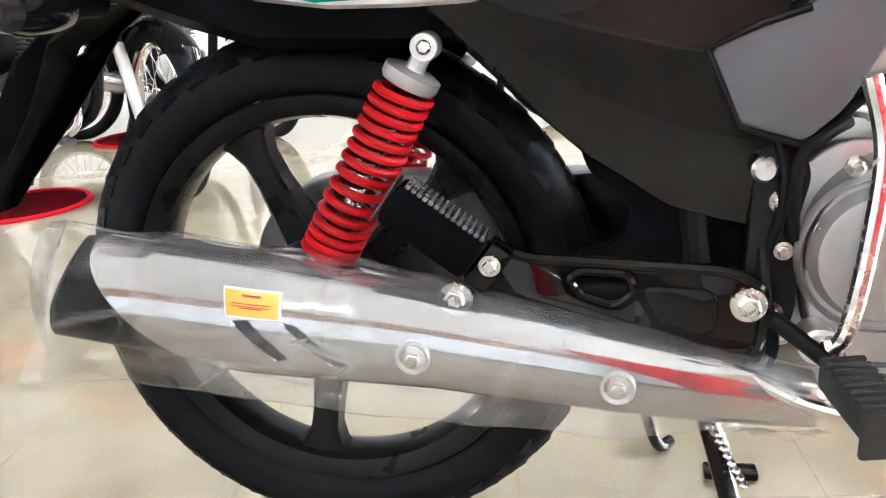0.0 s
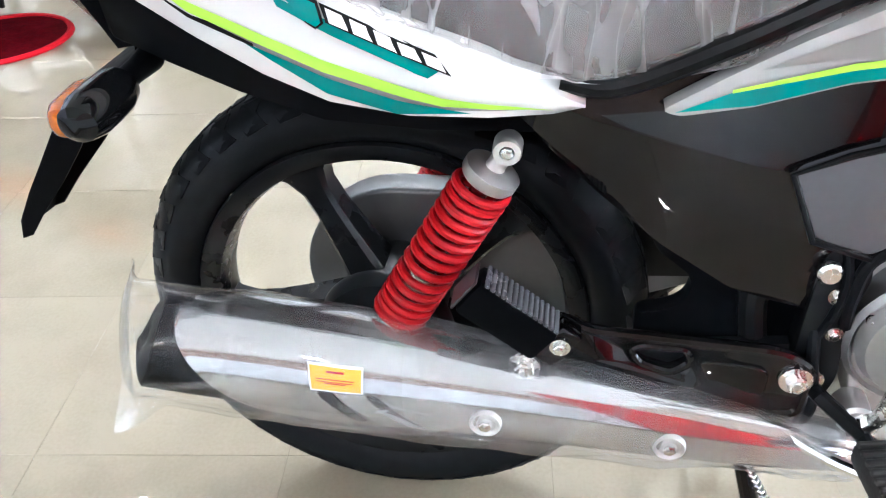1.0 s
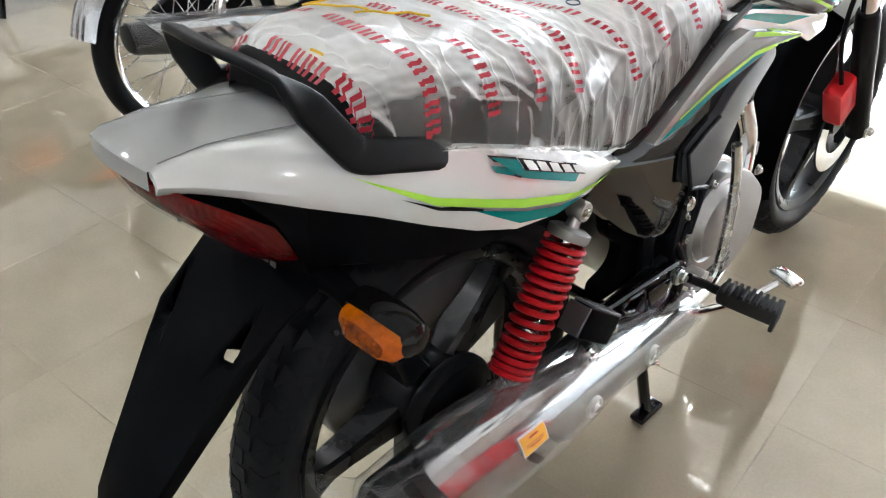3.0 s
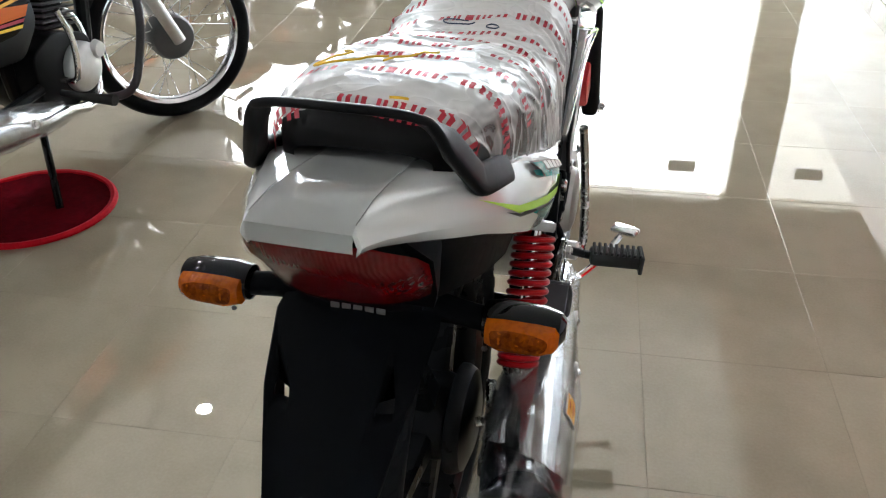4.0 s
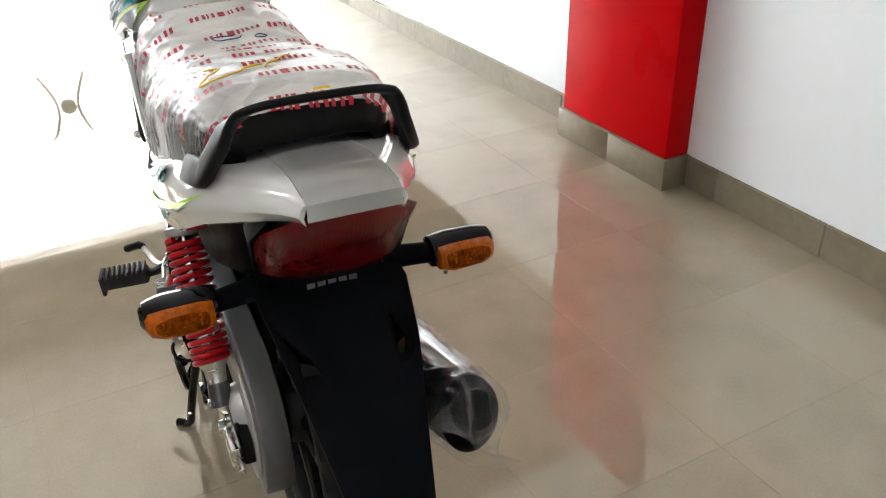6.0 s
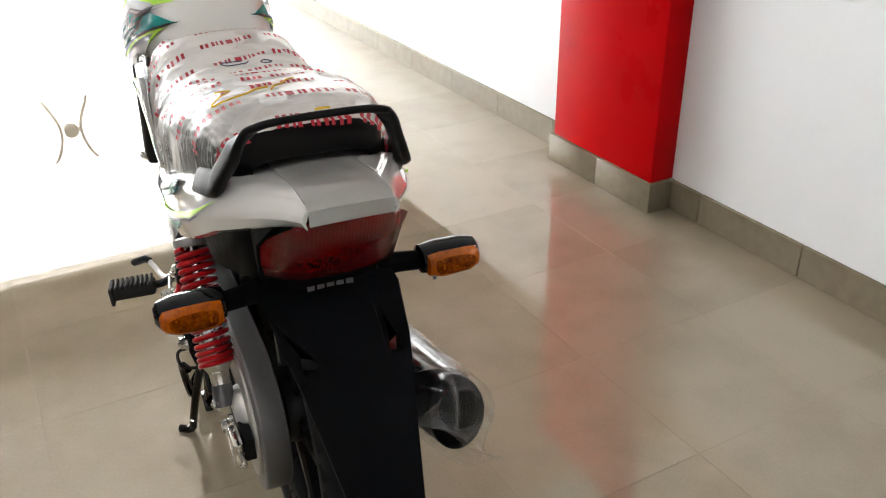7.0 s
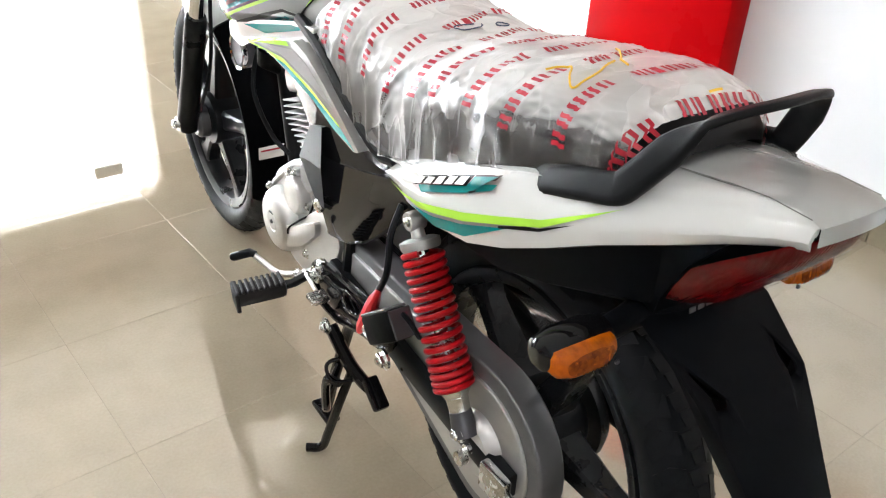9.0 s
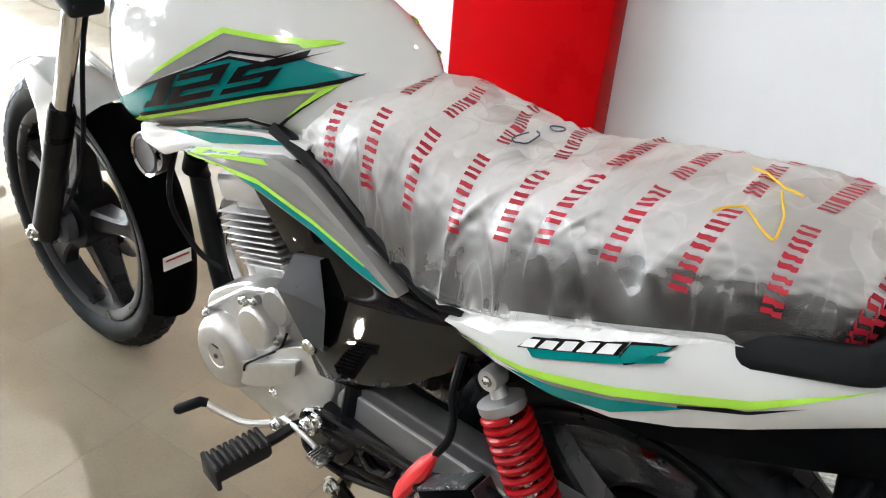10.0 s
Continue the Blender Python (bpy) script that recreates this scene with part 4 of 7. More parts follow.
for pts in (((-0.036, 0.366), (-0.020, 0.366), (0.014, 0.324), (0.002, 0.322)), ((0.012, 0.362), (0.026, 0.358), (0.070, 0.313), (0.056, 0.315))):
    decal("slot", pts, 1, sh_tree, "decal_black", muf, 0.0006)
    edge_ = [sh_tree.ray_cast(Vector((0.6, y, z)), Vector((-1, 0, 0)))[0] + Vector((0.0006, 0, 0)) for y, z in pts]
    part("slot_edge", tube([edge_[0].lerp(edge_[3], k / 5) for k in range(6)], 0.0018, 6), "chrome", muf)
lab = [(-0.043, 0.397), (0.013, 0.388), (0.013, 0.3635), (-0.040, 0.3705)]
decal("warning_label", lab, 1, sh_tree, "decal_white", muf, 0.0012, label="white-edged yellow warning label with red print")
ins = [(-0.041, 0.3950), (0.0110, 0.3863), (0.0110, 0.3655), (-0.0385, 0.3722)]
decal("label_face", ins, 1, sh_tree, "label_yellow", muf, 0.0016)
for a, c, z, h in ((-0.024, -0.006, 0.3890, 0.0020), (-0.034, 0.004, 0.3835, 0.0009), (-0.034, 0.003, 0.3810, 0.0008), (-0.026, -0.004, 0.3785, 0.0011)):
    sl = -0.15
    decal("print_bar", [(a, z), (c, z + (c - a) * sl), (c, z + (c - a) * sl - h), (a, z - h)], 1, sh_tree, "print_red", muf, 0.0020)


def crumple(p, amp, f=14.0, seed=0.0):
    q = Vector((p[0] * f + seed, p[1] * f * 0.6, p[2] * f))
    return amp * (noise.noise(q) + 0.6 * noise.noise(q * 2.3) + 0.35 * (1 - abs(noise.noise(q * 4.1))))


SEAL_A, SEAL_B = Vector((0.098, -0.275, 0.440)), Vector((0.244, -0.262, 0.300))
SEAL_C, SEAL_D = (SEAL_A + SEAL_B) / 2, (SEAL_B - SEAL_A) / 2
rings = []
for k in range(84):
    y = -0.268 + 0.79 * k / 83
    yc = max(y, -0.229)
    _, zc, xc, rc = mu(yc)
    t = min(1.0, max(0.0, (-0.230 - y) / 0.038))
    t = t * t * (3 - 2 * t)
    ring = []
    for i in range(72):
        a = 2 * math.pi * i / 72
        ca_, sa_ = math.cos(a), math.sin(a)
        slack = 0.004 + max(0.0, crumple((xc + ca_ * rc, y, zc + sa_ * rc), 0.006)) * (1 if y < 0.44 else 0.4) + max(0.0, (y - 0.33) / 0.18) * abs(noise.noise(Vector((ca_ * 2.6, y * 46, sa_ * 2.6)))) * 0.016
        low = max(0.0, -sa_) ** 14 * 0.036 * min(1.0, max(0.0, (0.44 - y) / 0.12)) * (1 + 0.06 * math.sin(y * 17))
        wx = (rc + slack) * (1 - t) + 0.003 * t
        wz = (rc * 1.08 + slack + low) * (1 - t) + 0.098 * t
        z = zc * (1 - t) + 0.368 * t + wz * sa_
        flat_ = SEAL_C - SEAL_D * sa_ + Vector((0.002 * ca_, 0, 0.006 * math.sin(sa_ * 5)))
        ring.append(Vector((xc + wx * ca_, y, z)).lerp(flat_ + Vector((0, y + 0.268, 0)), t))
    rings.append(ring)
part("film_sleeve", loft(rings[15:], cap=False), "bag_film", muf, "loose milky plastic sleeve", sharp=60)
part("sleeve_end", loft(rings[:16], cap=False), "bag_end_film", muf, "clear creased end of the sleeve", sharp=60)

# ---- body work ----
# tail: white cowl in side stations, from its front tip to the rear edge
TAIL = [  # y, half width, lower z, shoulder z, top z
    (0.222, 0.139, 0.646, 0.650, 0.654), (0.195, 0.147, 0.643, 0.664, 0.680), (0.14, 0.157, 0.643, 0.678, 0.708), (0.07, 0.162, 0.646, 0.690, 0.735), (0.00, 0.160, 0.657, 0.705, 0.762),
    (-0.06, 0.154, 0.680, 0.722, 0.785), (-0.12, 0.145, 0.710, 0.745, 0.800), (-0.18, 0.132, 0.742, 0.772, 0.812), (-0.24, 0.110, 0.768, 0.792, 0.822), (-0.29, 0.087, 0.790, 0.808, 0.831), (-0.325, 0.067, 0.802, 0.816, 0.8335), (-0.346, 0.0575, 0.808, 0.819, 0.8318), (-0.352, 0.0555, 0.809, 0.819, 0.8285)]
for s in (-1, 1):
    rings = []
    for y, w, zl, zs, zt in TAIL:
        inner = max(0.02, w - 0.085) if y > -0.16 else 0.0452
        inner = min(inner, w - 0.008)
        prof = [(w - min(0.016, (w - inner) * 0.6), zl - 0.004), (w - min(0.006, (w - inner) * 0.3), zl), (w, zl + (zs - zl) * 0.55), (w - 0.001, zs), (w - min(0.010, (w - inner) * 0.25), zs + (zt - zs) * 0.5), (w - min(0.022, (w - inner) * 0.5), zs + (zt - zs) * 0.82), ((w - min(0.022, (w - inner) * 0.5) + inner) / 2, zt - 0.001), (inner, zt)]
        back = [(inner, zt - 0.006), ((w - min(0.026, (w - inner) * 0.6) + inner) / 2, zt - 0.010), (w - min(0.030, (w - inner) * 0.75), zs + (zt - zs) * 0.6), (w - min(0.014, (w - inner) * 0.5), zs - 0.004), (w - min(0.010, (w - inner) * 0.4), zl + 0.006)]
        rings.append([Vector((s * x, y, z)) for x, z in prof + back])
    ob = part("tail_cowl", loft(rings), "white_paint", bike, "glossy white tail side panel with teal and lime stripes", sharp=28)
    if s < 0:
        tail_l = ob
    else:
        tail_r = ob
# centre panel of the tail with its lip
rings = []
for y, w, z in ((-0.155, 0.0485, 0.8105), (-0.18, 0.0485, 0.8135), (-0.22, 0.0485, 0.8205), (-0.26, 0.0485, 0.8275), (-0.30, 0.0485, 0.8330), (-0.345, 0.0485, 0.8325), (-0.355, 0.0485, 0.8285), (-0.3565, 0.0485, 0.811)):
    rings.append([Vector((x * w, y - (0.006 * (1 - x * x)), z + 0.0035 * (1 - x * x))) for x in (-1, -0.6, -0.2, 0.2, 0.6, 1)])
b = loft(rings, cap=False, closed=False)
bmesh.ops.solidify(b, geom=b.faces[:], thickness=0.004)
centre = part("tail_centre", b, "white_paint", bike, "white centre panel of the tail", sharp=40)
for s in (-1, 1):
    part("panel_gap", tube([(s * 0.0488, y, z + 0.0012) for y, z in ((-0.156, 0.8105), (-0.18, 0.8135), (-0.22, 0.8205), (-0.26, 0.8275), (-0.30, 0.8325), (-0.345, 0.8318))], 0.0006, 6), "decal_grey", centre)
# under cowl, black, down to the lamp
rings = []
for y, w, z0, z1 in ((0.20, 0.112, 0.60, 0.66), (0.08, 0.122, 0.60, 0.70), (-0.02, 0.122, 0.605, 0.73), (-0.10, 0.118, 0.63, 0.76), (-0.17, 0.108, 0.655, 0.785), (-0.225, 0.096, 0.676, 0.795), (-0.252, 0.076, 0.71, 0.80), (-0.31, 0.056, 0.775, 0.802), (-0.335, 0.044, 0.798, 0.804)):
    rings.append([Vector((x * w, y, z0 + (z1 - z0) * t)) for x, t in ((-0.7, 0), (-0.95, 0.12), (-1, 0.5), (-1, 0.95), (-0.5, 1), (0.5, 1), (1, 0.95), (1, 0.5), (0.95, 0.12), (0.7, 0))])
part("under_cowl", loft(rings), "black_plastic", bike, "black plastic under tail", sharp=40)
# tail lamp
lensrows = []
for w, y, z, sw in ((0.050, -0.347, 0.810, 0.005), (0.064, -0.344, 0.800, 0.014), (0.085, -0.334, 0.778, 0.036), (0.088, -0.312, 0.752, 0.046), (0.087, -0.286, 0.722, 0.036), (0.082, -0.266, 0.700, 0.026), (0.074, -0.256, 0.694, 0.022)):
    lensrows.append([Vector((x * w, y - 0.008 * (1 - x * x) + sw * abs(x) ** 4, z)) for x in (-1, -0.9, -0.75, -0.5, -0.2, 0.2, 0.5, 0.75, 0.9, 1)])
b = loft(lensrows, cap=False, closed=False)
bmesh.ops.solidify(b, geom=b.faces[:], thickness=-0.012)
tl = part("tail_lamp", b, "red_lens", bike, "dark red tail lamp under clear film", sharp=40)
b = bmesh.new()
frow = []
for i in range(25):
    q = i / 24 * (len(lensrows) - 1)
    r0, r1_ = lensrows[int(q)], lensrows[min(int(q) + 1, len(lensrows) - 1)]
    row = []
    for k in range(37):
        g = k / 36 * 9
        f = int(min(g, 8))
        a_ = r0[f].lerp(r0[f + 1], g - f)
        c_ = r1_[f].lerp(r1_[f + 1], g - f)
        p = a_.lerp(c_, q - int(q))
        row.append(p + Vector((0, -0.0025 - 0.004 * abs(noise.noise(Vector((p.x * 34, p.z * 40, 2.2)))), 0.001 * noise.noise(p * 60))))
    frow.append(row)
loft(frow, cap=False, closed=False, bm=b)
part("lamp_film", b, "lamp_film", tl, "wrinkled clear protective film", sharp=40)
part("lamp_housing", loft([[Vector((x * w, y, z)) for x in (-1, -0.5, 0.5, 1)] + [Vector((x * w, y + 0.03, z + 0.005)) for x in (1, 0.5, -0.5, -1)] for w, y, z in ((0.072, -0.292, 0.79), (0.092, -0.265, 0.755), (0.088, -0.238, 0.70), (0.082, -0.230, 0.675))]), "black_plastic", bike)
# number plate carrier / rear mudguard
rings = []
GUARD = [(-0.190, 0.705, 0.070, 0.05), (-0.208, 0.685, 0.068, 0.03), (-0.213, 0.667, 0.070, 0.022), (-0.240, 0.653, 0.090, 0.020), (-0.302, 0.612, 0.080, 0.028), (-0.328, 0.580, 0.072, 0.032), (-0.362, 0.535, 0.062, 0.034), (-0.400, 0.487, 0.052, 0.031), (-0.434, 0.442, 0.044, 0.022), (-0.448, 0.412, 0.040, 0.010)]
for y, z, w, t in GUARD:
    rings.append([Vector((x * w, y + dy * t - 0.006 * (1 - abs(x)), z + dy * t * 0.35)) for x, dy in ((-1, 0), (-0.96, -0.4), (-0.5, -0.6), (0, -0.65), (0.5, -0.6), (0.96, -0.4), (1, 0), (0.97, 1.2), (0.91, 1.2), (0.86, -0.1), (0, -0.2), (-0.86, -0.1), (-0.91, 1.2), (-0.97, 1.2))])
guard = part("rear_mudguard", loft(rings), "black_plastic", bike, "long black plastic rear mudguard", sharp=30)
cb_ = bmesh.new()
for x in (-0.055, 0.055):
    box(0.020, 0.12, 0.0085, pose(x, -0.318, 0.604, 25), 0.003, cb_)
cutter = new("cutter", finish(cb_, "black_plastic"))
cut = guard.modifiers.new("slots", "BOOLEAN")
cut.object, cut.operation, cut.solver = cutter, "DIFFERENCE", "EXACT"
bpy.context.view_layer.update()
holed = bpy.data.meshes.new_from_object(guard.evaluated_get(bpy.context.evaluated_depsgraph_get()))
guard.modifiers.clear()
guard.data = holed
bpy.data.objects.remove(cutter)
for k in range(5):
    part("badge_bar", box(0.0098, 0.0012, 0.0085, pose(-0.0255 + k * 0.01275, -0.2338, 0.662, -8), 0.0004, seg=1), "silver_paint", guard)
# inner mudguard over the wheel
rings = []
for k in range(17):
    a = radians(57 + 38 * k / 16)
    rings.append([Vector((x, (0.345 - 0.02 * (x / 0.06) ** 2) * math.cos(a), RZ + (0.345 - 0.02 * (x / 0.06) ** 2) * math.sin(a))) for x in (-0.062, -0.05, -0.025, 0, 0.025, 0.05, 0.062)])
b = loft(rings, cap=False, closed=False)
bmesh.ops.solidify(b, geom=b.faces[:], thickness=0.004)
part("inner_mudguard", b, "black_plastic", bike)


# indicators
def indicator(s):
    c = Vector((s * 0.173, -0.214, 0.658))
    rings = []
    for x, h, d in ((-0.044, 0.014, 0.012), (-0.041, 0.0195, 0.021), (-0.02, 0.0225, 0.026), (0.02, 0.0215, 0.0245), (0.038, 0.017, 0.019), (0.0435, 0.010, 0.010)):
        rings.append([c + Vector((s * x, math.cos(t) * d + 0.004, math.sin(t) * h)) for t in [2 * math.pi * k / 20 for k in range(20)]])
    ind = part("indicator", loft(rings), "black_gloss", bike, "amber-lensed black indicator on a short stalk")
    rings = []
    for x, h, d in ((-0.038, 0.010, 0.011), (-0.036, 0.0148, 0.018), (-0.02, 0.0175, 0.0255), (0.02, 0.0166, 0.0245), (0.034, 0.0135, 0.018), (0.0385, 0.008, 0.011)):
        rings.append([c + Vector((s * x, -0.008 - d * max(0.0, math.sin(math.pi * k / 12)) ** 0.5, -0.0015 - h * math.cos(math.pi * k / 12))) for k in range(13)])
    lens_ = part("lens", loft(rings, cap=True), "amber", ind, "amber ribbed lens")
    face = [(-0.028, -0.0102), (-0.031, 0.0085), (-0.014, 0.0124), (0.018, 0.0110), (0.030, 0.0055), (0.027, -0.0072), (0.004, -0.0124)]
    lt = tree(lens_)
    def on_lens(x, z):
        h = lt.ray_cast(c + Vector((s * x, -0.2, z)), Vector((0, 1, 0)))[0]
        return (h or c + Vector((s * x, -0.035, z))) + Vector((0, -0.0006, 0))
    fb = bmesh.new()
    ctr = (-0.001, -0.0005)
    loft([[on_lens(ctr[0] + (x - ctr[0]) * q, ctr[1] + (z - ctr[1]) * q) for x, z in rounded(face, 0.006, 3)] for q in (1.0, 0.75, 0.5, 0.25, 0.06)], cap=False, bm=fb)
    part("lens_face", fb, "amber_deep", lens_)
    part("stalk", tube([(s * 0.07, -0.205, 0.662), (s * 0.10, -0.208, 0.660), (s * 0.135, -0.212, 0.658)], [0.018, 0.0145, 0.0135], 14, flat=0.8), "black_plastic", ind)
    part("lens_screw", hexbolt(c + Vector((s * -0.034, -0.03, -0.012)), (0, -1, 0), 0.003, washer=False), "dark_steel", ind)


indicator(-1)
indicator(1)

# grab rail
half = [(0.121, -0.044, 0.755), (0.124, -0.078, 0.768), (0.126, -0.110, 0.782), (0.124, -0.155, 0.797), (0.119, -0.186, 0.806), (0.114, -0.198, 0.818), (0.097, -0.222, 0.856), (0.082, -0.240, 0.882), (0.073, -0.247, 0.890), (0.05, -0.254, 0.896), (0.0, -0.260, 0.899)]
pts = [Vector((-x, y, z)) for x, y, z in half] + [Vector(p) for p in half[-2::-1]]
pts = curve_pts(pts, 4)
rings = []
nn = len(pts)
for i, p in enumerate(pts):
    t = (pts[min(i + 1, nn - 1)] - pts[max(i - 1, 0)]).normalized()
    q = abs(2 * i / (nn - 1) - 1)          # 0 at the middle, 1 at the feet
    k = min(1, max(0, (q - 0.28) / 0.12))
    up = Vector((math.copysign(0.85, p.x) * k, 0.35 * (1 - k) - 0.1 * k, 1 - 0.5 * k)).normalized()
    sd = t.cross(up).normalized()
    up = sd.cross(t).normalized()
    w = 0.0098 + 0.0072 * k
    h = 0.0046 + 0.0030 * k
    if q > 0.86:
        w *= 1 - (q - 0.86) * 4.5
        h *= 1 - (q - 0.86) * 3.5
    rings.append([p + sd * (w * math.copysign(abs(math.cos(a)) ** 0.5, math.cos(a))) + up * (h * math.copysign(abs(math.sin(a)) ** 0.5, math.sin(a))) for a in [2 * math.pi * k2 / 14 for k2 in range(14)]])
part("grab_rail", loft(rings), "rail_plastic", bike, "matt black grab rail round the seat", sharp=50)

# tank
TANK = [  # y, half width, bottom z, top z
    (0.395, 0.035, 0.800, 0.832), (0.410, 0.066, 0.785, 0.858), (0.435, 0.092, 0.772, 0.882), (0.48, 0.111, 0.766, 0.909), (0.55, 0.126, 0.757, 0.938), (0.62, 0.136, 0.742, 0.958), (0.70, 0.144, 0.720, 0.970),
    (0.78, 0.147, 0.696, 0.968), (0.84, 0.142, 0.684, 0.955), (0.885, 0.130, 0.690, 0.945), (0.915, 0.112, 0.705, 0.905), (0.93, 0.085, 0.73, 0.86)]
rings = []
for y, w, z0, z1 in TANK:
    h = z1 - z0
    prof = [(0, 0), (0.55, 0.0), (0.86, 0.015), (0.96, 0.07), (1.0, 0.18), (1.0, 0.30), (0.985, 0.42), (0.95, 0.56), (0.88, 0.70), (0.74, 0.84), (0.52, 0.94), (0.26, 0.988), (0, 1.0)]
    ring = [Vector((w * x, y, z0 + h * t)) for x, t in prof] + [Vector((-w * x, y, z0 + h * t)) for x, t in prof[-2:0:-1]]
    rings.append(ring)
b = loft(rings)
bmesh.ops.subdivide_edges(b, edges=[e for e in b.edges if e.calc_length() < 0.12], cuts=1, smooth=0.6)
tank = part("fuel_tank", b, "white_paint", bike, "glossy white fuel tank with teal, grey and lime graphics", sharp=60)
part("tank_cap", lathe([(0.0, 0.012), (0.026, 0.012), (0.03, 0.008), (0.031, 0.0)], (0, 0.60, 0.950), 32, "z"), "chrome", tank)
tt = tree(tank)


def side_prints(s):
    D = lambda name, poly, m, k=1, lab="": decal(name, poly, s, tt, m, tank, 0.0005 * k, label=lab)
    # lime outer line and grey field on top
    D("stripe", [(0.742, 0.792), (0.615, 0.874), (0.506, 0.881), (0.499, 0.878), (0.529, 0.865), (0.599, 0.857), (0.767, 0.770), (0.787, 0.759)], "decal_grey", 1)
    D("stripe", [(0.756, 0.787), (0.619, 0.880), (0.475, 0.890), (0.464, 0.888), (0.500, 0.878), (0.508, 0.881), (0.615, 0.874), (0.742, 0.792)], "lime", 2)
    D("stripe", [(0.809, 0.744), (0.767, 0.770), (0.662, 0.821), (0.599, 0.857), (0.529, 0.865), (0.499, 0.878), (0.529, 0.862), (0.599, 0.853), (0.658, 0.820)], "decal_black", 3)
    # teal field
    D("stripe", [(0.877, 0.712), (0.809, 0.744), (0.658, 0.821), (0.599, 0.848), (0.528, 0.854), (0.495, 0.868), (0.428, 0.859), (0.545, 0.816), (0.799, 0.714), (0.835, 0.694), (0.860, 0.700)], "teal", 2, "teal band with bold black numerals")
    D("stripe", [(0.658, 0.821), (0.599, 0.850), (0.528, 0.857), (0.466, 0.881), (0.528, 0.853), (0.599, 0.846)], "decal_black", 4)
    D("stripe", [(0.798, 0.717), (0.545, 0.818), (0.427, 0.861), (0.442, 0.850), (0.545, 0.8135), (0.794, 0.713)], "decal_black", 5)
    # lower grey arrow with lime edge
    D("stripe", [(0.822, 0.690), (0.798, 0.707), (0.545, 0.809), (0.468, 0.835), (0.512, 0.789), (0.522, 0.779), (0.569, 0.777), (0.770, 0.704), (0.800, 0.690)], "decal_grey", 2)
    D("stripe", [(0.838, 0.692), (0.796, 0.714), (0.545, 0.815), (0.440, 0.852), (0.451, 0.844), (0.545, 0.808), (0.798, 0.706), (0.824, 0.689)], "lime", 4)
    D("stripe", [(0.440, 0.852), (0.451, 0.844), (0.468, 0.835), (0.512, 0.789), (0.520, 0.778)], "lime", 5)
    D("stripe", [(0.800, 0.693), (0.770, 0.707), (0.569, 0.779), (0.522, 0.781), (0.440, 0.851), (0.521, 0.776), (0.569, 0.774), (0.765, 0.702)], "decal_black", 6)
    D("stripe", [(0.775, 0.699), (0.760, 0.702), (0.571, 0.766), (0.531, 0.769), (0.490, 0.765), (0.626, 0.746)], "teal", 3)
    if s < 0:
        for cells, o, ex, ez in (
                ([[(0.0, 0), (0.46, 0), (0.46, 1), (0.0, 1)], [(-0.2, 0), (0.0, 0), (0.0, 0.24), (-0.12, 0.24)]], (0.762, 0.738), (-0.083, 0.033), (-0.034, 0.051)),
                ([[(0, 0), (1, 0), (1, 0.23), (0, 0.23)], [(0, 0.23), (0.24, 0.23), (0.24, 0.4), (0, 0.4)], [(0, 0.4), (1, 0.4), (1, 0.6), (0, 0.6)], [(0.76, 0.6), (1, 0.6), (1, 0.78), (0.76, 0.78)], [(0, 0.78), (1, 0.78), (1, 1), (0, 1)]], (0.720, 0.753), (-0.092, 0.038), (-0.036, 0.053)),
                ([[(0, 0), (1, 0), (1, 0.23), (0, 0.23)], [(0.76, 0.23), (1, 0.23), (1, 0.4), (0.76, 0.4)], [(0, 0.4), (1, 0.4), (1, 0.6), (0, 0.6)], [(0, 0.6), (0.24, 0.6), (0.24, 0.78), (0, 0.78)], [(0, 0.78), (1.25, 0.78), (1.18, 1), (0, 1)]], (0.612, 0.797), (-0.078, 0.032), (-0.032, 0.044))):
            for a in cells:
                D("numeral", [(o[0] + ex[0] * u + ez[0] * v, o[1] + ex[1] * u + ez[1] * v) for u, v in a], "decal_black", 6)
        return
    # numerals 1 2 5, slanted
    def glyph(cells, o, ex, ez):
        for a in cells:
            D("numeral", [(o[0] + ex[0] * u + ez[0] * v, o[1] + ex[1] * u + ez[1] * v) for u, v in a], "decal_black", 5)
    one = [[(0.45, 0), (0.75, 0), (0.75, 1), (0.45, 1)], [(0.2, 0.78), (0.45, 0.78), (0.45, 1), (0.2, 1)]]
    two = [[(0, 0.8), (1, 0.8), (1, 1), (0, 1)], [(0.75, 0.58), (1, 0.58), (1, 0.8), (0.75, 0.8)], [(0, 0.4), (1, 0.4), (1, 0.58), (0, 0.58)], [(0, 0.2), (0.25, 0.2), (0.25, 0.4), (0, 0.4)], [(0, 0), (1, 0), (1, 0.2), (0, 0.2)]]
    five = [[(0, 0.8), (1.1, 0.8), (1.1, 1), (0, 1)], [(0, 0.58), (0.25, 0.58), (0.25, 0.8), (0, 0.8)], [(0, 0.4), (1, 0.4), (1, 0.58), (0, 0.58)], [(0.75, 0.2), (1, 0.2), (1, 0.4), (0.75, 0.4)], [(0, 0), (1, 0), (1, 0.2), (0, 0.2)]]
    ex, ez = (0.060, -0.026), (0.0, 0.045)
    o = [(0.560, 0.808), (0.625, 0.784), (0.700, 0.752)]
    for g, q in zip((one, two, five), o):
        glyph(g, q, ex, ez)


side_prints(-1)
side_prints(1)

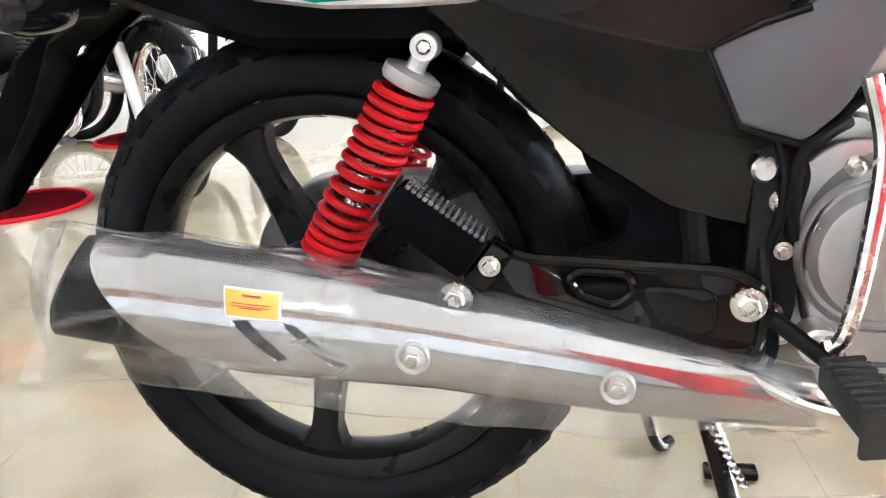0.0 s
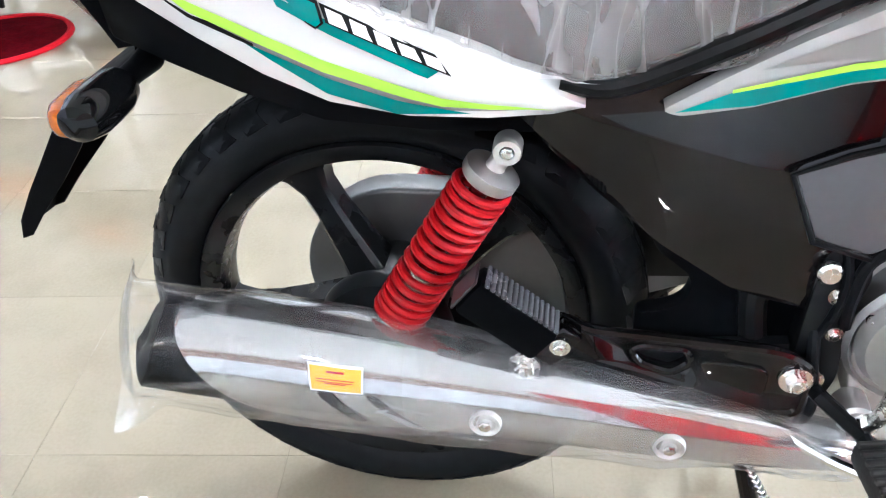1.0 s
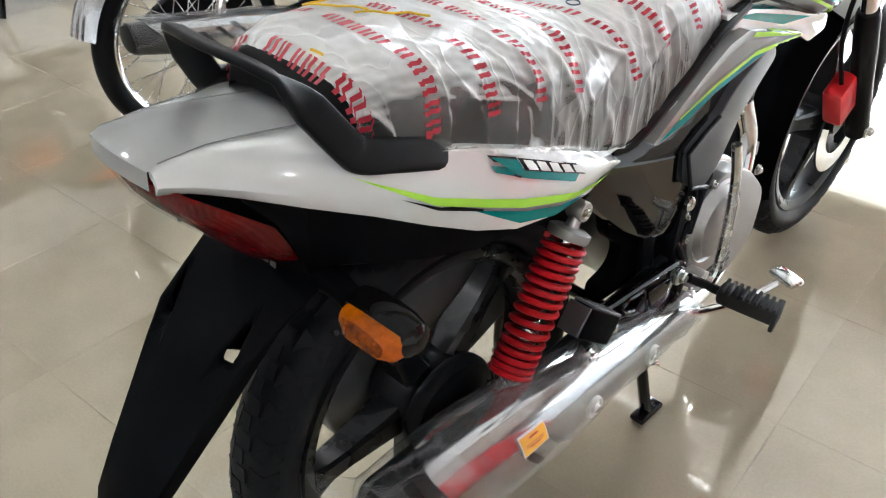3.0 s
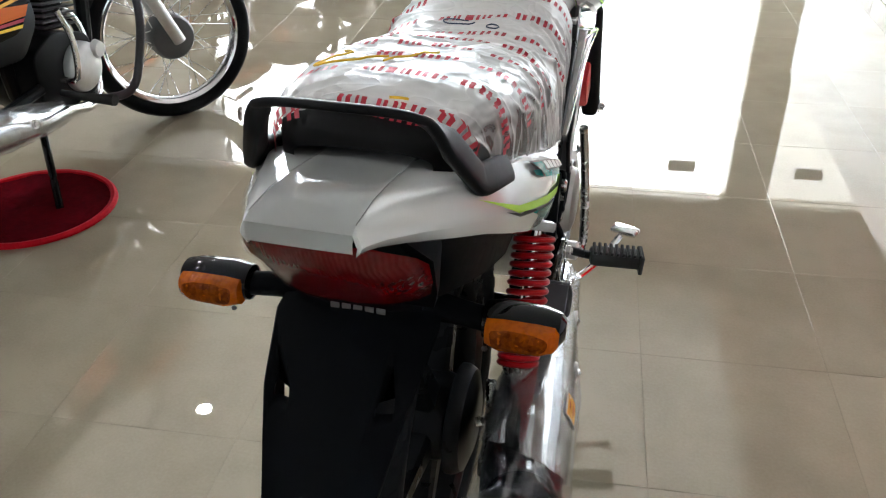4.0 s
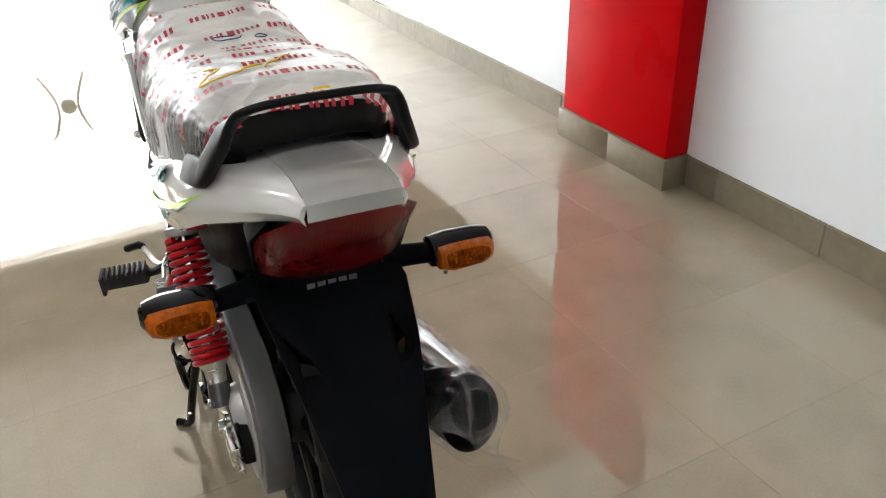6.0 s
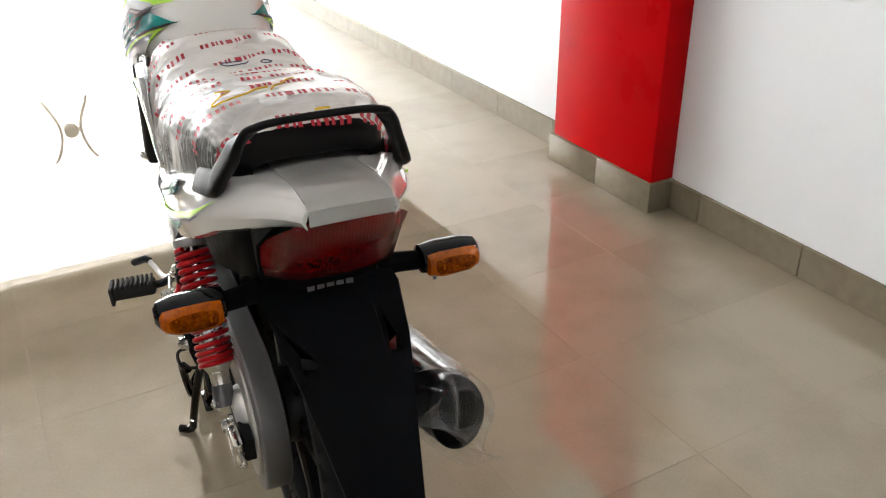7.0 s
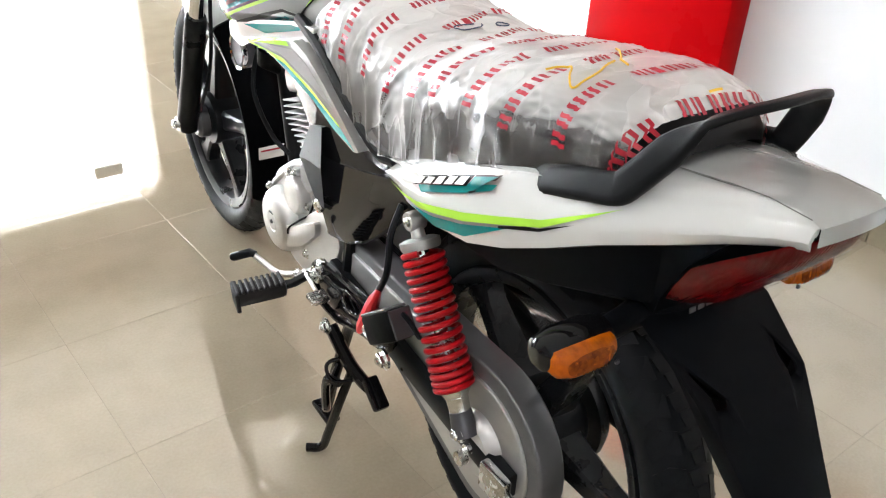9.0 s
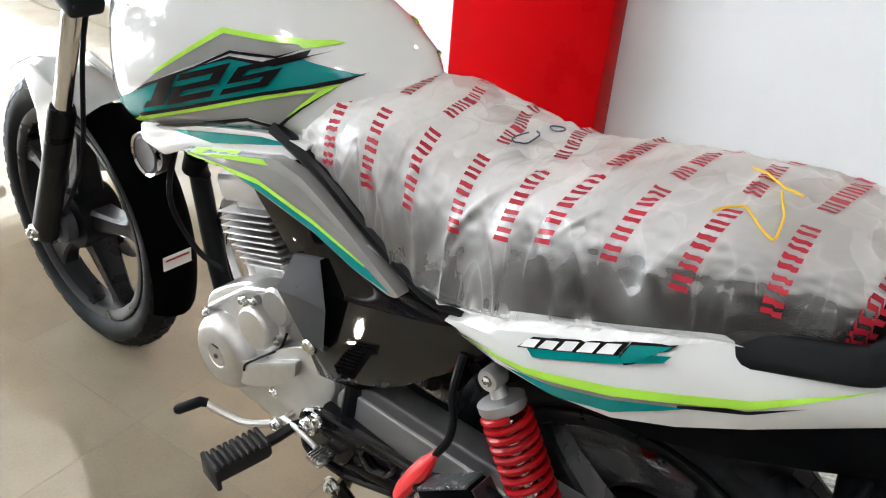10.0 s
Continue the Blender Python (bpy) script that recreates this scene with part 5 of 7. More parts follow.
for s in (-1, 1):
    sk = part("tank_skirt", slab(rounded([(0.825, 0.690), (0.743, 0.712), (0.62, 0.746), (0.54, 0.766), (0.455, 0.778), (0.474, 0.752), (0.615, 0.712), (0.706, 0.688), (0.770, 0.655), (0.828, 0.662)], 0.008, 3), s * 0.096, s * 0.129, 0.010, seg=4), "white_paint", bike, "white lower flange of the tank")
    decal("stripe", [(0.750, 0.704), (0.626, 0.738), (0.544, 0.760), (0.478, 0.770), (0.56, 0.744), (0.649, 0.716)], s, tree(sk), "teal", sk, 0.0006)

# side shrouds below the tank: striped white blade, grey scoop, black cover
for s in (-1, 1):
    blade = [(0.705, 0.692), (0.500, 0.750), (0.452, 0.742), (0.390, 0.712), (0.330, 0.678), (0.284, 0.650), (0.300, 0.645), (0.360, 0.655), (0.43, 0.676), (0.52, 0.690), (0.60, 0.700)]
    bl = part("side_blade", slab(rounded(blade, 0.008, 3), s * 0.126, s * 0.146, 0.004, seg=3), "silver_blade", bike, "silver side blade with lime and teal stripes")
    bt = tree(bl)
    decal("stripe", [(0.690, 0.6935), (0.53, 0.704), (0.43, 0.689), (0.34, 0.668), (0.296, 0.649), (0.36, 0.657), (0.43, 0.678), (0.52, 0.693), (0.60, 0.703)], s, bt, "teal", bl, 0.0006)
    decal("stripe", [(0.695, 0.696), (0.535, 0.711), (0.43, 0.695), (0.34, 0.671), (0.34, 0.668), (0.43, 0.689), (0.53, 0.704), (0.69, 0.6925)], s, bt, "lime", bl, 0.0012)
    decal("stripe", [(0.69, 0.699), (0.52, 0.743), (0.51, 0.738), (0.66, 0.701)], s, bt, "lime", bl, 0.0012)
    decal("stripe", [(0.60, 0.714), (0.50, 0.735), (0.45, 0.727), (0.36, 0.688), (0.43, 0.700), (0.53, 0.713)], s, bt, "decal_grey", bl, 0.0006)
    scoop = [(0.620, 0.700), (0.530, 0.660), (0.488, 0.620), (0.448, 0.607), (0.404, 0.588), (0.432, 0.519), (0.486, 0.501), (0.520, 0.530), (0.560, 0.600), (0.640, 0.670)]
    if s > 0:
        sc = part("side_scoop", slab(rounded(scoop, 0.012, 3), s * 0.116, s * 0.136, 0.006, seg=3), "scoop_paint", bike, "slate grey side scoop")
    else:
        # two facets meeting in a low crease, and the dark arm rising under the tank
        up_, cr_, lo_ = [(0.492, 0.609), (0.462, 0.621), (0.433, 0.629)], [(0.514, 0.548), (0.460, 0.562), (0.404, 0.574)], [(0.498, 0.508), (0.464, 0.482), (0.424, 0.490)]
        b = loft([[Vector((x + max(0.0, y - 0.404) * 0.12, y, z)) for y, z in line] for x, line in ((-0.112, up_), (-0.136, up_), (-0.150, cr_), (-0.138, lo_), (-0.112, lo_))], cap=False, closed=False)
        bmesh.ops.solidify(b, geom=b.faces[:], thickness=0.003)
        sc = part("side_scoop", b, "scoop_paint", bike, "slate grey side scoop", sharp=20)
        part("scoop_arm", slab(rounded([(0.600, 0.705), (0.530, 0.690), (0.455, 0.640), (0.425, 0.620), (0.490, 0.600), (0.512, 0.575), (0.560, 0.640)], 0.010, 3), s * 0.090, s * 0.103, 0.004), "grey_plastic", sc)
    if s > 0:
        part("edge_trim", tube([(0.135, 0.488, 0.618), (0.137, 0.448, 0.607), (0.138, 0.404, 0.588), (0.139, 0.432, 0.519), (0.138, 0.486, 0.501)], 0.0036, 8), "black_satin", sc)
    rings = []
    for y, zt, zr, zb in ((0.150, 0.668, 0.655, 0.640), (0.190, 0.676, 0.648, 0.592), (0.235, 0.688, 0.630, 0.547), (0.300, 0.705, 0.610, 0.489), (0.374, 0.722, 0.590, 0.438), (0.420, 0.735, 0.582, 0.424), (0.455, 0.742, 0.576, 0.416), (0.472, 0.742, 0.572, 0.440)):
        h = zr - zb
        rings.append([Vector((s * x, y, z)) for x, z in ((0.094, zb + 0.004), (0.106, zb), (0.114, zb + 0.004), (0.1195, zb + h * 0.2), (0.124, zb + h * 0.6), (0.1285, zr - 0.006), (0.1295, zr), (0.1275, zr + 0.006), (0.1195, zt - (zt - zr) * 0.3), (0.104, zt), (0.090, zt))])
    co = part("side_cover", loft(rings), "black_gloss", bike, "gloss black side cover with a sharp ridge", sharp=24)
    part("cover_nose", slab(rounded([(0.44, 0.742), (0.395, 0.60), (0.44, 0.585), (0.50, 0.60), (0.57, 0.665), (0.60, 0.70), (0.50, 0.735)], 0.01, 3), s * 0.098, s * 0.121, 0.006, seg=3), "black_gloss", co)
    part("cover_bolt", tube([(s * 0.127, 0.457, 0.478), (s * 0.133, 0.457, 0.478), (s * 0.136, 0.457, 0.478)], [0.0122, 0.0122, 0.009], 24), "zinc", co)
    part("black_channel", tube(curve_pts([(s * 0.118, 0.53, 0.772), (s * 0.126, 0.44, 0.752), (s * 0.132, 0.34, 0.705), (s * 0.134, 0.25, 0.668), (s * 0.132, 0.20, 0.672)], 5), 0.011, 10), "black_satin", bike)
    tr = tree(tail_l if s < 0 else tail_r)
    T_ = lambda poly, m, k, lab="": decal("stripe", poly, s, tr, m, tail_l if s < 0 else tail_r, 0.0006 * k, label=lab)
    T_([(-0.200, 0.790), (-0.117, 0.744), (0.0, 0.699), (0.10, 0.666), (0.196, 0.6495), (0.10, 0.657), (0.0, 0.688), (-0.117, 0.735)], "lime", 2)
    T_([(-0.155, 0.757), (-0.117, 0.736), (0.0, 0.690), (0.10, 0.659), (0.185, 0.650), (0.10, 0.652), (0.0, 0.679), (-0.10, 0.727)], "decal_grey", 1)
    T_([(-0.158, 0.757), (-0.114, 0.733), (-0.10, 0.729), (-0.06, 0.711), (-0.06, 0.708), (-0.118, 0.731)], "decal_black", 3)
    T_([(-0.072, 0.713), (0.0, 0.684), (0.06, 0.664), (0.125, 0.649), (0.06, 0.649), (0.0, 0.667)], "teal", 2)
    # model badge as plain slanted blocks over a teal flash
    T_([(0.100, 0.689), (0.010, 0.729), (-0.041, 0.749), (-0.036, 0.741), (0.010, 0.718), (0.090, 0.684)], "teal", 3)
    q0, d, up = (0.1075, 0.6865), Vector((-0.1005, 0.0425)), Vector((-0.005, 0.0115))
    P = lambda t, h: (q0[0] + d.x * t + up.x * h, q0[1] + d.y * t + up.y * h)
    T_([P(-0.02, -0.12), P(1.02, -0.12), P(1.02, 1.12), P(0.06, 1.12)], "decal_black", 4)
    for k in range(5):
        a, c = 0.015 + k * 0.2, 0.175 + k * 0.2
        T_([P(a, 0.06), P(c, 0.06), P(c, 0.94), P(a + 0.02, 0.94)], "decal_white", 6)
    T_([(0.004, 0.728), (-0.002, 0.744), (-0.043, 0.760), (-0.036, 0.751), (-0.011, 0.741), (-0.012, 0.729), (-0.003, 0.7235)], "decal_black", 4)
    T_([(0.002, 0.729), (-0.003, 0.742), (-0.040, 0.757), (-0.036, 0.753), (-0.009, 0.742), (-0.010, 0.730), (-0.002, 0.726)], "teal", 6)

# frame spine, down tube and battery box, dark between the covers
part("frame", tube(curve_pts([(0, 0.93, 0.80), (0, 0.80, 0.76), (0, 0.55, 0.72), (0, 0.30, 0.66), (0, 0.0, 0.68), (0, -0.2, 0.74)], 4), 0.022, 12), "black_satin", bike)
part("down_tube", tube(curve_pts([(0, 0.93, 0.78), (0, 0.88, 0.55), (0, 0.83, 0.33), (0, 0.76, 0.27)], 4), 0.018, 12), "black_satin", bike)
for s in (-1, 1):
    part("frame_tube", tube(curve_pts([(s * 0.03, 0.60, 0.72), (s * 0.08, 0.44, 0.62), (s * 0.095, 0.40, 0.45), (s * 0.10, 0.42, 0.30)], 5), 0.015, 10), "black_satin", bike)
    part("frame_tube", tube(curve_pts([(s * 0.095, 0.41, 0.42), (s * 0.10, 0.34, 0.52), (s * 0.105, 0.22, 0.615), (s * 0.10, 0.0, 0.675)], 5), 0.012, 10), "black_satin", bike)
part("inner_panel", slab(rounded([(0.300, 0.470), (0.322, 0.452), (0.336, 0.440), (0.340, 0.424), (0.334, 0.404), (0.315, 0.392), (0.285, 0.386), (0.285, 0.352), (0.47, 0.34), (0.48, 0.47), (0.40, 0.56), (0.27, 0.56)], 0.012, 4), 0.070, 0.092, 0.004), "black_plastic", bike, "black plastic panel under the side cover")
part("air_box", box(0.16, 0.13, 0.15, pose(0, 0.375, 0.605), 0.02), "black_plastic", bike)

# seat under its printed plastic cover
SEAT = [  # y, half width, bottom z, top z
    (0.512, 0.085, 0.758, 0.790), (0.490, 0.107, 0.742, 0.812), (0.44, 0.122, 0.725, 0.834), (0.38, 0.128, 0.705, 0.847), (0.345, 0.130, 0.696, 0.845), (0.32, 0.131, 0.690, 0.841), (0.27, 0.134, 0.680, 0.831), (0.225, 0.136, 0.680, 0.827), (0.185, 0.138, 0.688, 0.829), (0.155, 0.139, 0.697, 0.834), (0.125, 0.139, 0.708, 0.841), (0.095, 0.139, 0.720, 0.848),
    (0.06, 0.139, 0.734, 0.855), (0.00, 0.136, 0.757, 0.864), (-0.06, 0.130, 0.777, 0.872), (-0.12, 0.119, 0.792, 0.876), (-0.165, 0.104, 0.800, 0.868), (-0.190, 0.088, 0.806, 0.848), (-0.196, 0.076, 0.812, 0.835)]


def seat_at(y):
    if y >= SEAT[0][0]:
        return SEAT[0]
    for p, q in zip(SEAT, SEAT[1:]):
        if q[0] <= y <= p[0]:
            t = (y - p[0]) / (q[0] - p[0])
            return [p[i] + (q[i] - p[i]) * t for i in range(4)]
    return SEAT[-1]


rnd = random.Random(11)
FOLDS = []                   # along the seat, round it, direction, length, width, height
for k in range(128):
    if k < 34:               # pleats fanning down the flanks
        yc, vc = rnd.triangular(-0.16, 0.50, 0.34), rnd.choice((-1, 1)) * rnd.uniform(0.10, 0.20)
        ang, ln, wd, am = rnd.gauss(math.pi / 2, 0.50), rnd.uniform(0.05, 0.13), rnd.uniform(0.0035, 0.009), rnd.uniform(0.002, 0.0065)
    elif k < 60:             # short nicks near the hem
        yc, vc = rnd.uniform(-0.10, 0.46), rnd.choice((-1, 1)) * rnd.uniform(0.16, 0.225)
        ang, ln, wd, am = rnd.gauss(math.pi / 2, 0.7), rnd.uniform(0.02, 0.045), rnd.uniform(0.002, 0.004), rnd.uniform(0.0015, 0.0035)
    else:                    # fine wrinkles over the top, across the seat
        yc, vc = rnd.gauss(0.08, 0.09), rnd.uniform(-0.12, 0.12)
        ang, ln, wd, am = rnd.gauss(math.pi / 2, 0.35), rnd.uniform(0.02, 0.06), rnd.uniform(0.002, 0.0045), rnd.uniform(0.0008, 0.0024)
    FOLDS.append((yc, vc, math.cos(ang), math.sin(ang), ln, wd, am))


def seat_pt(y, v, off=0.0, rough=0.0):
    """v from -1 (lower edge, left) over the top to 1 (lower edge, right)."""
    _, w, z0, z1 = seat_at(y)
    z1 -= 0.004
    a = v * math.pi / 2 * 1.06
    sx, cz = math.sin(a), math.cos(a)
    x = w * math.copysign(abs(sx) ** 0.62, sx)
    h = z1 - z0
    z = z0 + h * max(0.0, cz) ** 0.45 * (1 - 0.03 * (x / w) ** 2) if cz > 0 else z0 + h * cz * 0.3
    p = Vector((x, y, z))
    nrm = Vector((x / w * abs(sx) ** 1.5, 0, max(cz, 0) ** 0.6 + 0.05)).normalized()
    if rough:
        f = 0.0
        sv = v * 0.21
        for yc, vc, cx, sx_, ln, wd, am in FOLDS:
            dy, dv_ = y - yc, sv - vc
            if abs(dy) < ln and abs(dv_) < ln:
                al, ac = dy * cx + dv_ * sx_, dv_ * cx - dy * sx_
                if abs(al) < ln and abs(ac) < wd * 3:
                    f += am * math.exp(-abs(ac / wd) ** (1.3 if ac > 0 else 2.2)) * (1 - (al / ln) ** 2)
        f += 0.0022 * noise.noise(Vector((sv * 30, y * 30, 1.7))) + 0.0012 * noise.noise(Vector((sv * 75, y * 75, 4.1)))
        off += f
    return p + nrm * off


NV, NY = 120, 220
part("seat", loft([[seat_pt(y, -1 + 2 * k / 40, -0.003) for k in range(41)] for y in [SEAT[0][0] + (SEAT[-1][0] - SEAT[0][0]) * i / 60 for i in range(61)]], cap=False, closed=True), "vinyl", bike, "black vinyl seat under a plastic cover", sharp=60)
ys = [SEAT[0][0] + 0.002 + (-0.178 - SEAT[0][0]) * i / NY for i in range(NY + 1)]
rows = []
for y in ys:
    rows.append([seat_pt(y, -1.06 + 2.12 * k / NV, 0.005, 0.011) for k in range(NV + 1)])
for row in rows:
    for end_, s in ((0, -1), (-1, 1)):
        p = row[end_]
        n_ = 0.75 + 1.3 * noise.noise(Vector((p.y * 13, s * 3.1, 0.4))) + 0.3 * noise.noise(Vector((p.y * 50, s * 3.1, 2.4)))
        n_ = max(0.12, n_) * min(1.0, max(0.0, (0.20 - p.y) / 0.06)) * min(1.0, max(0.0, (p.y + 0.085) / 0.05))
        hem = [p + Vector((s * (0.003 + dx * n_), 0, -dz * n_)) for dx, dz in ((0.001, 0.002), (0.003, 0.004), (0.006, 0.006))]
        row[:] = hem[::-1] + row if s < 0 else row + hem
b = loft(rows, cap=False, closed=False)
for r, dy in ((rows[0], 0.006),):
    c = sum(r, Vector()) / len(r)
    ring2 = [p.lerp(c, 0.45) + Vector((0, dy * 1.4, 0)) for p in r]
    ring3 = [p.lerp(c, 0.85) + Vector((0, dy * 1.8, 0)) for p in r]
    loft([r, ring2, ring3], cap=False, closed=False, bm=b)
bmesh.ops.remove_doubles(b, verts=b.verts, dist=1e-5)
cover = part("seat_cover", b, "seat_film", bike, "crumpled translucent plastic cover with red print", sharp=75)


def seat_arc(y):
    """For one cross section: how far round it each v lies, from the middle."""
    vs = [-1.0 + k / 30 for k in range(61)]
    ps = [seat_pt(y, v) for v in vs]
    acc = [0.0]
    for p, q in zip(ps, ps[1:]):
        acc.append(acc[-1] + (q - p).length)
    return vs, [a - acc[30] for a in acc]


def v_at(y, arc, table={}):
    key = round(y, 2)
    if key not in table:
        table[key] = seat_arc(key)
    return float(np.interp(arc, table[key][1], table[key][0]))


# repeated red print in straight lines across the sheet, each word a row of plain upright bars
random.seed(4)
BARS = ((0.00, 0.055), (0.095, 0.055), (0.215, 0.05), (0.30, 0.05), (0.415, 0.055), (0.51, 0.055), (0.63, 0.05), (0.715, 0.05), (0.83, 0.05), (0.925, 0.055))
for i in range(10):
    y0 = -0.172 + 0.0705 * i
    lean = 0.0 if i < 5 else 0.30 + 0.06 * (i - 5)
    for mid in (-0.110, 0.014, 0.122):
        mid += random.uniform(-0.006, 0.006) - (0.012 if i > 5 else 0.0)
        slip = random.uniform(-0.10, 0.10)
        b = bmesh.new()
        for t0, wd in BARS:
            grid = []
            for yy in range(9):
                row = []
                for xx in range(3):
                    arc = mid + 0.092 * (t0 + wd * xx / 2 - 0.5)
                    yv = y0 + 0.0085 - 0.017 * yy / 8 + (arc - mid) * slip + abs(arc) * lean * (1 if arc > 0 else -0.5)
                    row.append(b.verts.new(seat_pt(yv, v_at(yv, arc), 0.0058, 0.011)))
                grid.append(row)
            for yy in range(8):
                for xx in range(2):
                    b.faces.new((grid[yy][xx], grid[yy][xx + 1], grid[yy + 1][xx + 1], grid[yy + 1][xx]))
        part("print_block", b, "print_red", cover, sharp=80)
# pen marks on the cover
def pen(pts, r, material, name):
    part(name, tube([seat_pt(y, v, 0.0075, 0.011) for y, v in pts], r, 5), material, cover)


pen([(0.232 - 0.011 * math.sin(k / 14 * 5.4) - 0.004 * k / 14, -0.02 + 0.035 * math.cos(k / 14 * 5.4)) for k in range(15)], 0.0010, "ink_blue", "pen_mark")
pen([(0.222 + 0.009 * math.cos(k / 12 * 6.28), 0.09 + 0.03 * math.sin(k / 12 * 6.28)) for k in range(13)], 0.0010, "ink_blue", "pen_mark")
for stroke in ([(-0.020, -0.27), (-0.030, -0.21), (-0.042, -0.19), (-0.060, -0.29), (-0.080, -0.39), (-0.079, -0.28), (-0.072, -0.15), (-0.055, -0.02)], [(-0.010, 0.05), (-0.036, 0.01), (-0.075, -0.02)]):
    way = curve_pts([(y, v, 0.0) for y, v in stroke], 4)
    pen([(p.x, p.y) for p in way], 0.0013, "tape_yellow", "pen_mark")
b = bmesh.new()
g = [[b.verts.new(seat_pt(-0.158 + 0.001 * i, 0.035 + 0.016 * j, 0.007 + 0.0004 * i, 0.011) + Vector((0, -0.006 * i, -0.008 * i))) for j in range(6)] for i in range(5)]
for i in range(4):
    for j in range(5):
        b.faces.new((g[i][j], g[i][j + 1], g[i + 1][j + 1], g[i + 1][j]))
part("tape", b, "tape_yellow", cover, "strip of yellow tape")

# ---- engine ----
eng = part("engine", slab(rounded([(0.42, 0.30), (0.45, 0.43), (0.53, 0.50), (0.66, 0.47), (0.76, 0.40), (0.77, 0.30), (0.70, 0.235), (0.52, 0.225)], 0.03), -0.085, 0.085, 0.012, seg=3), "alu", bike, "bare aluminium engine")
alt = part("alternator_cover", lathe([(0.0, -0.126), (0.018, -0.126), (0.0195, -0.1235), (0.021, -0.126), (0.047, -0.1255), (0.052, -0.1235), (0.060, -0.117), (0.0655, -0.107), (0.069, -0.09), (0.070, -0.06)], (0, 0.684, 0.333), 56), "alu", eng, "cast aluminium alternator cover")
part("cover_badge", slab(rounded([(0.692, 0.354), (0.678, 0.354), (0.676, 0.351), (0.694, 0.351)], 0.001, 2), -0.125, -0.1275, 0.0006), "dark_steel", alt)
part("screw_plug", lathe([(0.0, -0.1285), (0.004, -0.1285), (0.005, -0.125)], (0, 0.684, 0.333), 16), "dark_steel", alt)
# case wall that joins the cover to the cap above it
part("case_wall", slab(rounded([(0.745, 0.365), (0.735, 0.395), (0.630, 0.482), (0.565, 0.500), (0.545, 0.455), (0.560, 0.390), (0.62, 0.33), (0.70, 0.29)], 0.02, 4), -0.06, -0.096, 0.008, seg=3), "alu", eng)
part("case_flange", tube([(-0.097, 0.742, 0.372), (-0.097, 0.728, 0.394), (-0.097, 0.632, 0.474), (-0.097, 0.585, 0.492)], 0.0055, 10), "alu", eng)
cap_ = part("starter_cap", lathe([(0.0, -0.1205), (0.031, -0.1205), (0.0345, -0.118), (0.036, -0.114), (0.036, -0.098), (0.040, -0.096), (0.042, -0.088), (0.043, -0.06)], (0, 0.596, 0.428), 44), "alu", eng, "round aluminium cap")
for a in (75, 190, 300):
    q = Vector((-0.100, 0.596 + 0.040 * math.cos(radians(a)), 0.428 + 0.040 * math.sin(radians(a))))
    part("lug", cyl(q + Vector((0.03, 0, 0)), q - Vector((0.008, 0, 0)), 0.0075, bevel=0.002, n=16), "alu", cap_)
    part("cap_bolt", hexbolt(q - Vector((0.008, 0, 0)), (-1, 0, 0), 0.0048), "zinc", cap_)
part("starter_body", cyl((-0.06, 0.562, 0.476), (-0.104, 0.562, 0.476), 0.031, bevel=0.005, n=28), "alu_dull", eng)
part("cover_arm", slab(rounded([(0.652, 0.340), (0.600, 0.362), (0.500, 0.421), (0.502, 0.392), (0.560, 0.340), (0.628, 0.302), (0.645, 0.312)], 0.008), -0.08, -0.119, 0.005), "alu", eng)
part("gasket_gap", tube(curve_pts([(-0.1195, 0.622, 0.336), (-0.120, 0.615, 0.352), (-0.112, 0.585, 0.380), (-0.105, 0.552, 0.408), (-0.100, 0.540, 0.440)], 5), 0.0022, 6), "decal_black", eng)
part("sprocket_cover", slab(rounded([(0.585, 0.385), (0.500, 0.446), (0.440, 0.440), (0.425, 0.405), (0.452, 0.350), (0.490, 0.306), (0.556, 0.300)], 0.028, 6), -0.07, -0.108, 0.012, seg=4), "alu", eng)
for y, z in ((0.630, 0.458), (0.728, 0.386), (0.565, 0.318), (0.455, 0.425)):
    part("case_bolt", hexbolt((-0.108, y, z), (-1, 0, 0), 0.0065), "zinc", eng)
part("clutch_cover", slab(rounded([(0.495, 0.37), (0.505, 0.44), (0.56, 0.49), (0.66, 0.46), (0.75, 0.38), (0.745, 0.28), (0.66, 0.235), (0.56, 0.245), (0.51, 0.29)], 0.035), 0.07, 0.128, 0.014, seg=3), "alu_dull", eng)
part("clutch_dome", lathe([(0.0, 0.146), (0.045, 0.146), (0.060, 0.141), (0.068, 0.126)], (0, 0.565, 0.395), 40), "alu_dull", eng)
part("clutch_ring", lathe([(0.070, 0.126), (0.074, 0.133), (0.079, 0.126)], (0, 0.565, 0.395), 40), "alu_dull", eng)
for k in range(3):
    part("cover_rib", box(0.004, 0.10, 0.005, pose(0.129, 0.61, 0.285 - k * 0.012), 0.0015), "dark_steel", eng)
for y, z in ((0.512, 0.42), (0.535, 0.262), (0.60, 0.242), (0.70, 0.44), (0.535, 0.478)):
    part("case_bolt", hexbolt((0.128, y, z), (1, 0, 0), 0.0065), "zinc", eng)
part("engine_plate", slab(rounded([(0.455, 0.50), (0.49, 0.498), (0.50, 0.47), (0.488, 0.42), (0.492, 0.34), (0.475, 0.285), (0.44, 0.29), (0.446, 0.40), (0.45, 0.48)], 0.012), 0.088, 0.124, 0.006), "black_satin", eng, "black engine mounting plate")
for y, z, r in ((0.474, 0.446, 0.0075), (0.478, 0.398, 0.006), (0.468, 0.335, 0.0085), (0.480, 0.312, 0.006)):
    part("plate_bolt", hexbolt((0.124, y, z), (1, 0, 0), r), "zinc", eng)
